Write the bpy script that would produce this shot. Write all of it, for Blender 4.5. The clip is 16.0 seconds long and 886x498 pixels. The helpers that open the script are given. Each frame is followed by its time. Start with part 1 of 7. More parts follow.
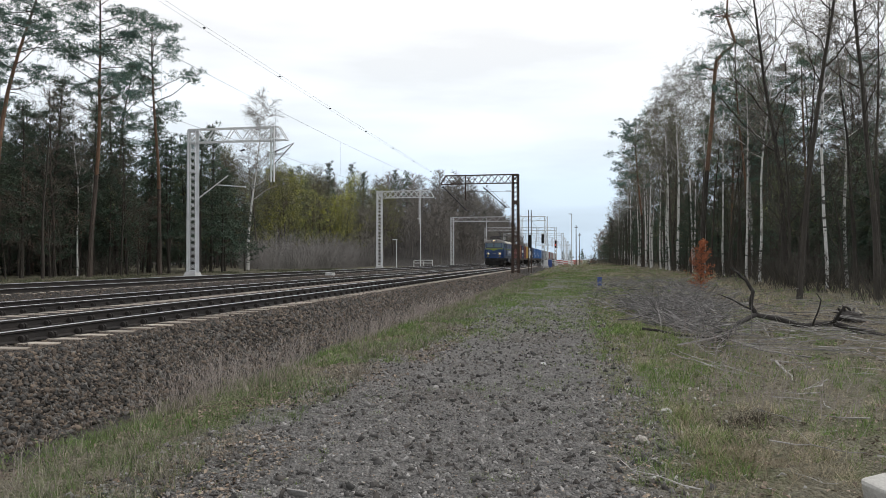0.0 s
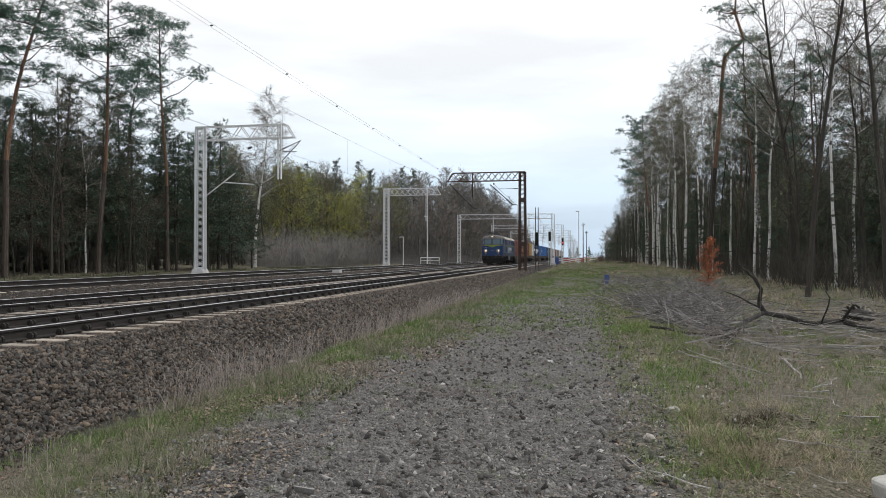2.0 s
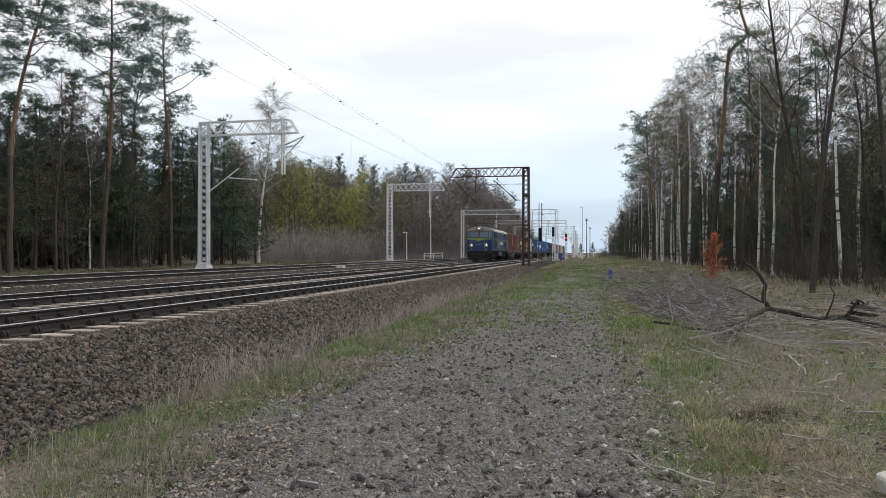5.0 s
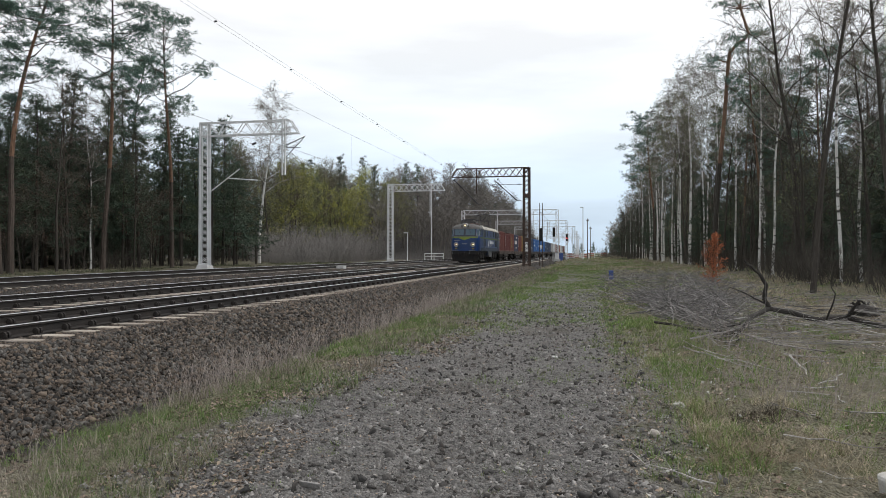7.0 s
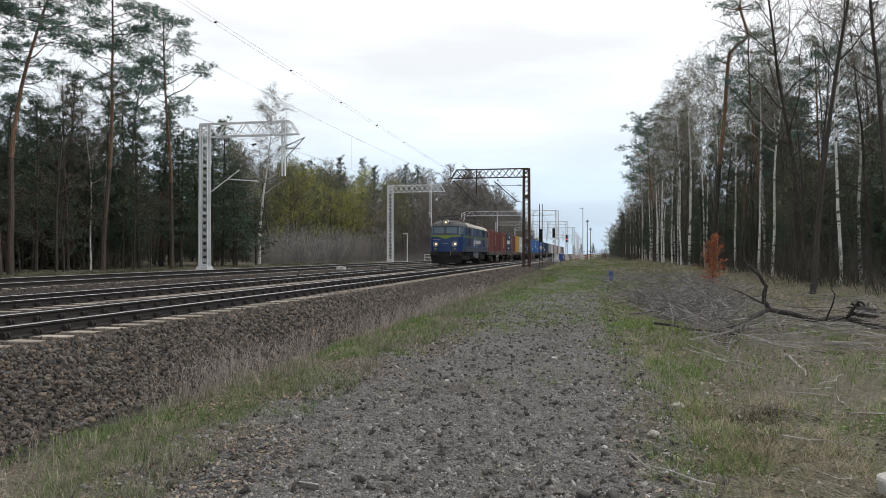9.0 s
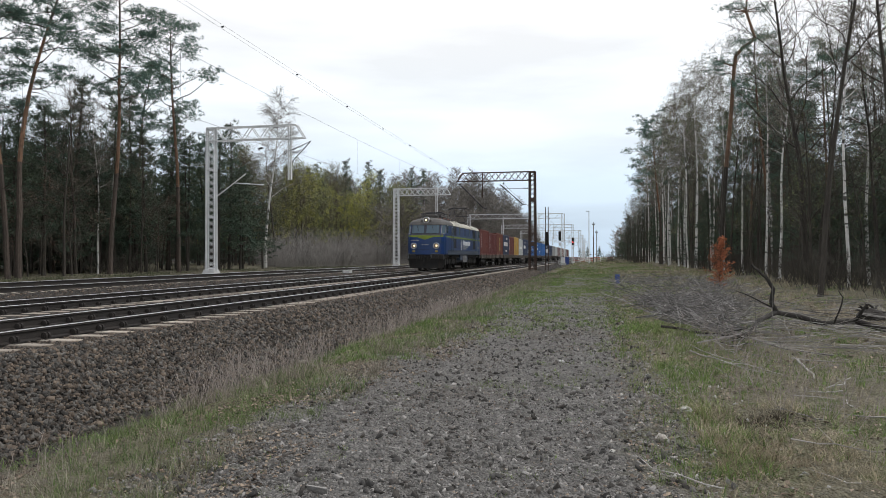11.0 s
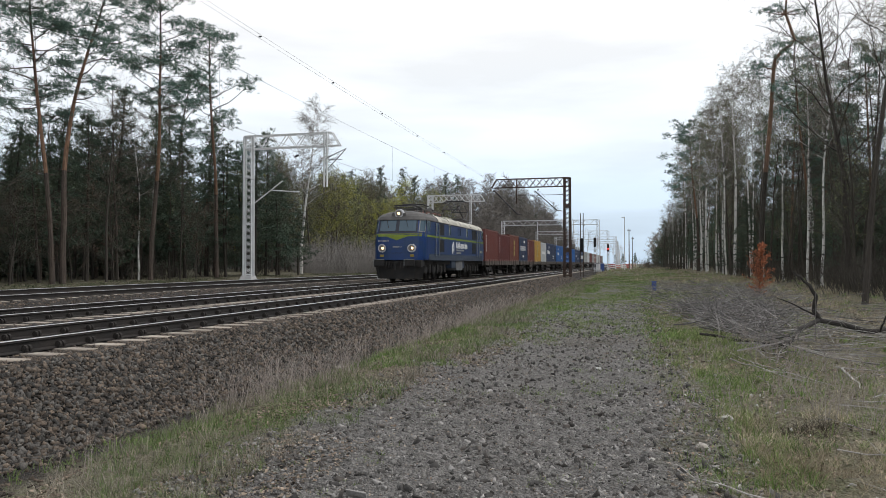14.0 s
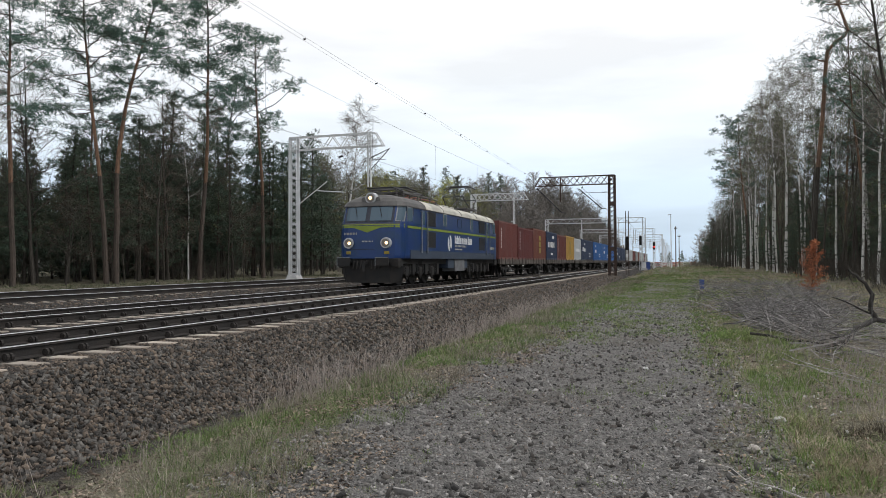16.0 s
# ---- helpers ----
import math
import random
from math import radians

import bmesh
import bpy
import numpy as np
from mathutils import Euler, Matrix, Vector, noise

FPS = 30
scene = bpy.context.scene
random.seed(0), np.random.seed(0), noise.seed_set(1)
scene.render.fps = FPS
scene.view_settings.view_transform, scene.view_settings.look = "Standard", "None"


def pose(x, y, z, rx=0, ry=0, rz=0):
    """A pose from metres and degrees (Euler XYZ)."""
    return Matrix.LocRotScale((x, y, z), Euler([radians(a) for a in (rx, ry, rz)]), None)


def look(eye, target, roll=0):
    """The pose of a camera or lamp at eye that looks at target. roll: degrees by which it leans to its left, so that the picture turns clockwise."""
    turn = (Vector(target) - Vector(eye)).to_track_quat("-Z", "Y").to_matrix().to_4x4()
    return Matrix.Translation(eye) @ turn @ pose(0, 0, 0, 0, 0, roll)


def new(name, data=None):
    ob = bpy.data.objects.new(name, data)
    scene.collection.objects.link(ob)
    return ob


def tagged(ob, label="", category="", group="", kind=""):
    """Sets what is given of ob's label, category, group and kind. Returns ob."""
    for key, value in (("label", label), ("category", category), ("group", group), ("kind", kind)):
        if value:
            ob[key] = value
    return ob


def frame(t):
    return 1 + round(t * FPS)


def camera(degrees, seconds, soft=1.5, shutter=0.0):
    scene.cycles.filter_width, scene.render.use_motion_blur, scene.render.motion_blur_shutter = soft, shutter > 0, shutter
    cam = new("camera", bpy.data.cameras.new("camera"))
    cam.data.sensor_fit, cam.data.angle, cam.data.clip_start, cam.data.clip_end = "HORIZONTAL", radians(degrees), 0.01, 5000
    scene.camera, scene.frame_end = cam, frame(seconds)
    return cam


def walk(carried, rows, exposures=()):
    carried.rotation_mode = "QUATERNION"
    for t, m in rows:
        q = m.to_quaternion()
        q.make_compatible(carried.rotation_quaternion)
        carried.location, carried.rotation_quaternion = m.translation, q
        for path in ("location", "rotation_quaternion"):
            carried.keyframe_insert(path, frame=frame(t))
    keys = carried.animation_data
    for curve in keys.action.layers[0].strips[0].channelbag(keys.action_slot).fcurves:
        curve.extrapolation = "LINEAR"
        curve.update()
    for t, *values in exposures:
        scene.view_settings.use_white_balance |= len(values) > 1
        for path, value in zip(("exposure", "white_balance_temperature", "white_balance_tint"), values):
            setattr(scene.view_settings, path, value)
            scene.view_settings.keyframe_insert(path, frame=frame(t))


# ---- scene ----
# The world: x across the railway, y along it, z = 0 at the top of the rails.
cam = camera(61.33, 16.0, soft=0.5)
# seconds, heading (degrees to the right of the track's direction), tilt up, lean to the left, eye
AIM = [
    (0, -10.48, 0.81, -0.04, (0.012, -0.015, 1.004)),
    (0.5, -10.67, 0.75, -0.17, (0.012, -0.008, 1.002)),
    (1, -10.82, 0.69, -0.22, (0.015, -0.001, 1.006)),
    (1.5, -10.89, 0.69, -0.12, (0.009, -0.000, 1.004)),
    (2, -11.00, 0.62, 0.00, (0.007, -0.001, 1.003)),
    (2.5, -11.09, 0.56, 0.03, (0.010, -0.005, 1.001)),
    (3, -11.15, 0.48, 0.01, (0.007, -0.003, 0.997)),
    (3.5, -11.19, 0.36, 0.01, (0.006, 0.003, 0.995)),
    (4, -11.19, 0.29, 0.04, (-0.000, 0.005, 0.997)),
    (6.5, -11.35, 0.28, -0.01, (0.003, 0.005, 0.994)),
    (7, -11.31, 0.30, 0.00, (0.000, 0.000, 1.000)),
    (7.5, -11.26, 0.31, -0.00, (0.002, 0.001, 0.998)),
    (8, -11.26, 0.30, 0.00, (0.000, -0.000, 0.999)),
    (8.5, -11.26, 0.31, 0.14, (-0.001, 0.001, 1.000)),
    (9, -11.30, 0.37, 0.01, (0.004, -0.005, 0.999)),
    (11.5, -12.03, 0.73, -0.06, (-0.008, -0.014, 1.004)),
    (12, -12.39, 0.88, -0.03, (-0.012, -0.013, 1.003)),
    (12.5, -12.67, 1.02, -0.00, (-0.010, -0.016, 1.004)),
    (13, -12.97, 1.07, 0.13, (-0.018, -0.021, 1.003)),
    (13.5, -13.39, 1.15, 0.06, (-0.022, -0.027, 1.004)),
    (14, -14.35, 1.12, -0.06, (-0.029, -0.035, 1.000)),
    (14.5, -15.77, 1.12, -0.27, (-0.034, -0.038, 1.002)),
    (15, -16.62, 1.14, -0.01, (-0.041, -0.043, 1.002)),
    (15.5, -17.08, 1.09, 0.01, (-0.039, -0.047, 1.003)),
    (16, -17.66, 1.05, -0.28, (-0.042, -0.050, 1.003)),
]


def aim(heading, tilt, lean, eye):
    a, b = radians(heading), radians(tilt)
    way = Vector((math.sin(a) * math.cos(b), math.cos(a) * math.cos(b), math.sin(b)))
    return look(eye, Vector(eye) + 10 * way, lean)


walk(cam, [(t, aim(a, b, c, e)) for t, a, b, c, e in AIM])

# ---- light: an overcast spring day ----
world = bpy.data.worlds.new("overcast_sky")
scene.world = world
world.use_nodes = True
wn, wl = world.node_tree.nodes, world.node_tree.links
wn.clear()
w_out = wn.new("ShaderNodeOutputWorld")
w_bg = wn.new("ShaderNodeBackground")
w_sky = wn.new("ShaderNodeTexSky")
w_sky.sky_type = "NISHITA"
w_sky.sun_disc = False
w_sky.sun_elevation, w_sky.sun_rotation = radians(51), radians(72)
w_sky.dust_density = 4.0
w_coord = wn.new("ShaderNodeTexCoord")
w_sep = wn.new("ShaderNodeSeparateXYZ")
wl.new(w_coord.outputs["Generated"], w_sep.inputs[0])
# cloud cover: nearly white overhead, thinner and bluish towards the horizon
w_ramp = wn.new("ShaderNodeValToRGB")
w_ramp.color_ramp.elements[0].position, w_ramp.color_ramp.elements[0].color = 0.0, (6.9, 8.5, 10.2, 1)
w_ramp.color_ramp.elements[1].position, w_ramp.color_ramp.elements[1].color = 0.32, (12.0, 12.0, 12.1, 1)
e = w_ramp.color_ramp.elements.new(0.10)
e.color = (8.2, 9.7, 11.2, 1)
e = w_ramp.color_ramp.elements.new(0.17)
e.color = (10.5, 11.3, 12.0, 1)
wl.new(w_sep.outputs["Z"], w_ramp.inputs[0])
w_map = wn.new("ShaderNodeMapping")
w_map.inputs["Scale"].default_value = (2.0, 2.0, 11.0)
wl.new(w_coord.outputs["Generated"], w_map.inputs[0])
w_noise = wn.new("ShaderNodeTexNoise")
w_noise.inputs["Scale"].default_value = 1.6
w_noise.inputs["Detail"].default_value = 5.0
wl.new(w_map.outputs[0], w_noise.inputs["Vector"])
w_cl = wn.new("ShaderNodeMapRange")
w_cl.inputs[1].default_value, w_cl.inputs[2].default_value = 0.35, 0.65
w_cl.inputs[3].default_value, w_cl.inputs[4].default_value = 0.90, 1.09
wl.new(w_noise.outputs["Fac"], w_cl.inputs[0])
w_mul = wn.new("ShaderNodeVectorMath")
w_mul.operation = "SCALE"
wl.new(w_ramp.outputs[0], w_mul.inputs[0])
wl.new(w_cl.outputs[0], w_mul.inputs["Scale"])
w_mix = wn.new("ShaderNodeMixRGB")
w_mix.inputs[0].default_value = 0.9
wl.new(w_sky.outputs[0], w_mix.inputs[1])
wl.new(w_mul.outputs[0], w_mix.inputs[2])
wl.new(w_mix.outputs[0], w_bg.inputs[0])
w_bg.inputs[1].default_value = 0.096
wl.new(w_bg.outputs[0], w_out.inputs[0])

sun_data = bpy.data.lights.new("sun", "SUN")
sun_data.energy, sun_data.angle, sun_data.color = 1.1, radians(24), (1.0, 0.97, 0.93)
sun = new("sun", sun_data)
sun.matrix_world = look((60, 20, 80), (0, 0, 0))


# ---- materials ----
def material(name, base, rough=0.8, metal=0.0, vary=0.25, scale=3.0, fine=40.0, bump=0.3, other=None, amount=0.5,
             island=0.0, random_shift=0.0, stretch=(1, 1, 1), depth=0.01, spread=(0.42, 0.62)):
    """Grain at two scales over a base colour, patches of a second colour, fine relief; island or random_shift vary it piece by piece."""
    m = bpy.data.materials.new(name)
    m.use_nodes = True
    n, l = m.node_tree.nodes, m.node_tree.links
    b = n["Principled BSDF"]
    b.inputs["Roughness"].default_value, b.inputs["Metallic"].default_value = rough, metal
    co = n.new("ShaderNodeTexCoord")
    mp = n.new("ShaderNodeMapping")
    mp.inputs["Scale"].default_value = stretch
    l.new(co.outputs["Object"], mp.inputs[0])
    big, small = n.new("ShaderNodeTexNoise"), n.new("ShaderNodeTexNoise")
    for t, s, d in ((big, scale, 5.0), (small, fine, 3.0)):
        t.inputs["Scale"].default_value, t.inputs["Detail"].default_value = s, d
        l.new(mp.outputs[0], t.inputs["Vector"])
    r = n.new("ShaderNodeMapRange")
    r.inputs[1].default_value, r.inputs[2].default_value = spread
    r.inputs[3].default_value, r.inputs[4].default_value = 0.0, amount if other else 0.0
    l.new(big.outputs["Fac"], r.inputs[0])
    mix = n.new("ShaderNodeMixRGB")
    mix.inputs[1].default_value = (*base, 1)
    mix.inputs[2].default_value = (*(other or base), 1)
    l.new(r.outputs[0], mix.inputs[0])
    v = n.new("ShaderNodeMapRange")
    v.inputs[1].default_value, v.inputs[2].default_value = 0.25, 0.75
    v.inputs[3].default_value, v.inputs[4].default_value = 1 - vary, 1 + vary
    l.new(small.outputs["Fac"], v.inputs[0])
    hsv = n.new("ShaderNodeHueSaturation")
    l.new(mix.outputs[0], hsv.inputs["Color"])
    last = v.outputs[0]
    for on, node, socket in ((island, "ShaderNodeNewGeometry", "Random Per Island"), (random_shift, "ShaderNodeObjectInfo", "Random")):
        if on:
            g = n.new(node)
            k = n.new("ShaderNodeMapRange")
            k.inputs[3].default_value, k.inputs[4].default_value = 1 - on, 1 + on
            l.new(g.outputs[socket], k.inputs[0])
            p = n.new("ShaderNodeMath")
            p.operation = "MULTIPLY"
            l.new(last, p.inputs[0])
            l.new(k.outputs[0], p.inputs[1])
            last = p.outputs[0]
    l.new(last, hsv.inputs["Value"])
    l.new(hsv.outputs[0], b.inputs["Base Color"])
    if bump:
        bp = n.new("ShaderNodeBump")
        bp.inputs["Strength"].default_value, bp.inputs["Distance"].default_value = bump, depth
        l.new(small.outputs["Fac"], bp.inputs["Height"])
        l.new(bp.outputs[0], b.inputs["Normal"])
    return m


def glow(name, colour, strength):
    m = bpy.data.materials.new(name)
    m.use_nodes = True
    b = m.node_tree.nodes["Principled BSDF"]
    b.inputs["Base Color"].default_value = (*colour, 1)
    b.inputs["Emission Color"].default_value = (*colour, 1)
    b.inputs["Emission Strength"].default_value = strength
    return m


M_STEEL = material("rail_steel_worn", (0.62, 0.62, 0.63), 0.28, 0.95, 0.1, 2, 30, 0.05)
M_RUST = material("rail_side_brown", (0.017, 0.0150, 0.0140), 0.9, 0.0, 0.3, 2, 60, 0.3, (0.032, 0.025, 0.021))
M_CONC = material("sleeper_concrete", (0.37, 0.33, 0.285), 0.9, 0, 0.2, 4, 60, 0.4, (0.26, 0.22, 0.18), 0.8, random_shift=0.25)
M_BALLAST = material("ballast_stone", (0.098, 0.076, 0.058), 0.9, 0, 0.3, 6, 60, 0.6, (0.056, 0.045, 0.037), 0.8, island=0.85)
M_BALLAST_GREY = material("ballast_stone_grey", (0.086, 0.080, 0.073), 0.9, 0, 0.3, 6, 60, 0.6, (0.046, 0.043, 0.040), 0.8, island=0.85)
M_BALLAST_DARK = material("ballast_stone_oily", (0.078, 0.062, 0.051), 0.9, 0, 0.3, 6, 60, 0.6, (0.044, 0.038, 0.034), 0.8, island=0.75)
M_GALV = material("galvanised_steel", (0.68, 0.69, 0.70), 0.6, 0.05, 0.12, 2, 30, 0.1, (0.54, 0.55, 0.56), 0.6)
M_RUSTY = material("rusty_lattice_steel", (0.085, 0.055, 0.045), 0.85, 0.1, 0.3, 3, 40, 0.3, (0.05, 0.04, 0.037), 0.7)
M_WIRE = material("wire_dark", (0.05, 0.05, 0.055), 0.6, 0.5, 0.1, 3, 30, 0)
M_CONCRETE = material("footing_concrete", (0.5, 0.5, 0.5), 0.9, 0, 0.2, 3, 50, 0.3, (0.35, 0.35, 0.34))


# ---- small builders ----
def mesh_of(name, bm, mat, smooth=False):
    me = bpy.data.meshes.new(name)
    bm.to_mesh(me)
    bm.free()
    for m in (mat if isinstance(mat, (list, tuple)) else [mat]):
        me.materials.append(m)
    if smooth:
        for p in me.polygons:
            p.use_smooth = True
    return me


def part(name, bm, mat, parent=None, label="", at=None, smooth=False):
    me = bm if isinstance(bm, bpy.types.Mesh) else mesh_of(name, bm, mat, smooth)
    ob = new(name, me)
    if parent:
        ob.parent = parent
    if at is not None:
        ob.matrix_basis = at if isinstance(at, Matrix) else Matrix.Translation(at)
    return tagged(ob, label)


def thing(name, at, label, category, group="", kind=""):
    ob = new(name)
    ob.empty_display_size = 0.3
    ob.matrix_basis = at if isinstance(at, Matrix) else Matrix.Translation(at)
    return tagged(ob, label, category, group, kind)


def box(bm, x0, x1, y0, y1, z0, z1, bevel=0.0, mat=0):
    r = bmesh.ops.create_cube(bm, size=1, matrix=Matrix.Translation(((x0 + x1) / 2, (y0 + y1) / 2, (z0 + z1) / 2))
                              @ Matrix.Diagonal((x1 - x0, y1 - y0, z1 - z0, 1)))
    faces = {f for v in r["verts"] for f in v.link_faces}
    for f in faces:
        f.material_index = mat
    if bevel:
        es = list({e for v in r["verts"] for e in v.link_edges})
        g = bmesh.ops.bevel(bm, geom=es, offset=bevel, segments=2, affect="EDGES", profile=0.6)
        for f in g["faces"]:
            f.material_index = mat
    return bm


def tube(bm, a, b, r0, r1=None, n=6, caps=True):
    a, b = Vector(a), Vector(b)
    d = b - a
    m = Matrix.Translation((a + b) / 2) @ d.to_track_quat("Z", "Y").to_matrix().to_4x4()
    bmesh.ops.create_cone(bm, cap_ends=caps, segments=n, radius1=r0, radius2=r0 if r1 is None else r1, depth=d.length, matrix=m)
    return bm


def bar(bm, a, b, w, t=None):
    """A square bar from a to b."""
    a, b = Vector(a), Vector(b)
    d = b - a
    m = Matrix.Translation((a + b) / 2) @ d.to_track_quat("Z", "Y").to_matrix().to_4x4() @ Matrix.Diagonal((w, t or w, d.length, 1))
    bmesh.ops.create_cube(bm, size=1, matrix=m)
    return bm


def one_box(*a, **k):
    return box(bmesh.new(), *a, **k)


def one_tube(*a, **k):
    return tube(bmesh.new(), *a, **k)


def sweep(profile, y0, y1, step=None):
    """A closed x-z profile run along y."""
    bm = bmesh.new()
    ys = [y0, y1] if not step else list(np.arange(y0, y1, step)) + [y1]
    rings = [[bm.verts.new((x, y, z)) for x, z in profile] for y in ys]
    n = len(profile)
    for a, b in zip(rings, rings[1:]):
        for i in range(n):
            bm.faces.new((a[i], b[i], b[(i + 1) % n], a[(i + 1) % n]))
    bm.faces.new(rings[0])
    bm.faces.new(rings[-1][::-1])
    bmesh.ops.recalc_face_normals(bm, faces=bm.faces)
    return bm


# ---- ground ----
def smooth(a, b, x):
    t = min(1.0, max(0.0, (x - a) / (b - a)))
    return t * t * (3 - 2 * t)


PROFILE = [(-400, 0.3), (-60, 0.15), (-31, -0.08), (-27, -0.14), (-24.2, -0.22), (-22.6, -0.16), (-21.6, -0.13), (-18.9, -0.2), (-17.4, -0.36), (-15.6, -0.34),
           (-14.2, -0.19), (-7.15, -0.19), (-6.95, -0.24), (-5.8, -0.96), (-5.2, -0.95), (-4.2, -0.70), (-3.2, -0.62), (0.4, -0.6),
           (1.6, -0.52), (9, -0.45), (30, -0.4), (400, 0.2)]


def ground_z(x, y):
    for (x0, z0), (x1, z1) in zip(PROFILE, PROFILE[1:]):
        if x0 <= x <= x1:
            z = z0 + (z1 - z0) * (x - x0) / (x1 - x0)
            break
    else:
        z = 0.0
    if x < -23.5:
        z += 15 * smooth(-23.8, -35, x) * smooth(120, 215, y) * (1 - smooth(320, 480, y))
    if x > -7:
        z += 0.42 * smooth(15, 125, y) * smooth(-7, -5.6, x)
    if x < -24 or x > -5.6:
        k = smooth(-24, -30, x) if x < 0 else 1.0
        k = max(k, smooth(-5.6, -4.5, x))
        z += k * (0.07 * noise.noise((x * 0.35, y * 0.35, 0)) + 0.03 * noise.noise((x * 1.4, y * 1.4, 3)))
        if -4.6 < x < 2.5 and y < 40:
            z += 0.022 * noise.noise((x * 3.1, y * 3.1, 7)) + 0.055 * abs(noise.noise((x * 5.5, y * 5.5, 9))) + 0.034 * abs(noise.noise((x * 13, y * 13, 4)))
    return z


def ground_sheet():
    xs = sorted({*np.arange(-7.5, -4, 0.12).round(3), *np.arange(-4, 1.6, 0.045).round(3), *np.arange(1.6, 8, 0.12).round(3), *np.arange(8, 40, 1.0), *np.arange(-40, -7.5, 0.45).round(3), -1500, -700, -400, -200, -120, -80, -60, -50,
                 50, 60, 80, 120, 200, 400, 700, 1500})
    ys, y = [-1500.0, -600.0, -200.0, -80.0, -40.0, -20.0, -10.0, -5.0], -2.0
    while y < 200:
        ys.append(y)
        y += 0.2 if y < 2.6 else max(0.045, 0.0065 * y) if y < 16 else 0.02 * y
    ys += [230, 280, 350, 450, 600, 900, 1500, 2500]
    nx = len(xs)
    verts = [(x, y, ground_z(max(-399, min(399, x)), y)) for y in ys for x in xs]
    faces = [(j * nx + i, j * nx + i + 1, (j + 1) * nx + i + 1, (j + 1) * nx + i) for j in range(len(ys) - 1) for i in range(nx - 1)]
    me = bpy.data.meshes.new("ground")
    me.from_pydata(verts, [], faces)
    for p in me.polygons:
        p.use_smooth = True
    me.materials.append(ground_material())
    return tagged(new("ground", me), "gravel track, grassy verge and ballast bed", "ground", kind="structure")


def ground_material():
    """Bands across the railway: leaf litter, ballast, dry grass, gravel track, grass, litter; their borders wander."""
    m = bpy.data.materials.new("ground_bands")
    m.use_nodes = True
    n, l = m.node_tree.nodes, m.node_tree.links
    b = n["Principled BSDF"]
    b.inputs["Roughness"].default_value = 0.95
    geo = n.new("ShaderNodeNewGeometry")
    sep = n.new("ShaderNodeSeparateXYZ")
    l.new(geo.outputs["Position"], sep.inputs[0])

    def tex(scale, detail=5.0, rough=0.6):
        t = n.new("ShaderNodeTexNoise")
        t.inputs["Scale"].default_value, t.inputs["Detail"].default_value, t.inputs["Roughness"].default_value = scale, detail, rough
        l.new(geo.outputs["Position"], t.inputs["Vector"])
        return t.outputs["Fac"]

    def ranged(v, a, c, lo=0.0, hi=1.0):
        r = n.new("ShaderNodeMapRange")
        for i, q in enumerate((a, c, lo, hi)):
            r.inputs[i + 1].default_value = q
        l.new(v, r.inputs[0])
        return r.outputs[0]

    def op(kind, a, c):
        k = n.new("ShaderNodeMath")
        k.operation = kind
        for i, q in enumerate((a, c)):
            if isinstance(q, (int, float)):
                k.inputs[i].default_value = q
            else:
                l.new(q, k.inputs[i])
        return k.outputs[0]

    def blend(f, a, c):
        k = n.new("ShaderNodeMixRGB")
        l.new(f, k.inputs[0])
        for i, q in ((1, a), (2, c)):
            if isinstance(q, tuple):
                k.inputs[i].default_value = (*q, 1)
            else:
                l.new(q, k.inputs[i])
        return k.outputs[0]

    def cells(scale):
        t = n.new("ShaderNodeTexVoronoi")
        t.inputs["Scale"].default_value = scale
        l.new(geo.outputs["Position"], t.inputs["Vector"])
        k = n.new("ShaderNodeSeparateColor")
        l.new(t.outputs["Color"], k.inputs[0])
        return k.outputs[0], t.outputs["Distance"]

    big, mid, fine, grit = tex(0.45), tex(2.2), tex(14), tex(70, 3)
    x = op("ADD", sep.outputs["X"], op("MULTIPLY", op("SUBTRACT", mid, 0.5), 1.6))
    x = op("ADD", x, op("MULTIPLY", op("SUBTRACT", fine, 0.5), 0.9))
    gravel = blend(ranged(mid, 0.35, 0.65), (0.262, 0.253, 0.243), (0.335, 0.323, 0.308))
    gravel = blend(ranged(fine, 0.42, 0.64, 0.0, 0.9), gravel, (0.142, 0.138, 0.134))
    gravel = blend(ranged(grit, 0.56, 0.68, 0.0, 0.7), gravel, (0.245, 0.230, 0.215))
    stone, gap = cells(38)
    chip, chip_gap = cells(90)
    gravel = blend(ranged(stone, 0.0, 0.3, 0.55, 0.0), gravel, (0.06, 0.056, 0.053))
    gravel = blend(ranged(chip, 0.80, 1.0, 0.0, 0.5), gravel, (0.235, 0.218, 0.20))
    gravel = blend(ranged(stone, 0.86, 1.0, 0.0, 0.6), gravel, (0.24, 0.215, 0.19))
    gravel = blend(ranged(op("ADD", big, op("MULTIPLY", fine, 0.25)), 0.68, 0.80, 0.0, 0.55), gravel, (0.125, 0.105, 0.088))
    green = blend(ranged(fine, 0.4, 0.6), (0.112, 0.155, 0.045), (0.175, 0.172, 0.088))
    dry = blend(ranged(fine, 0.4, 0.62), (0.285, 0.258, 0.180), (0.155, 0.142, 0.098))
    dry = blend(ranged(mid, 0.56, 0.66), dry, green)
    litter = blend(ranged(mid, 0.4, 0.6), (0.245, 0.215, 0.148), (0.150, 0.158, 0.075))
    litter = blend(ranged(fine, 0.45, 0.62), litter, (0.095, 0.078, 0.058))
    # bed colour set dark to stand in for shade between the ballast stones
    bed = blend(ranged(fine, 0.4, 0.6), (0.052, 0.043, 0.036), (0.028, 0.024, 0.021))
    c = blend(ranged(x, -25.2, -24.0), litter, bed)
    c = blend(ranged(x, -5.5, -4.9), c, dry)
    c = blend(ranged(x, -4.6, -3.9), c, blend(ranged(big, 0.44, 0.56), dry, green))
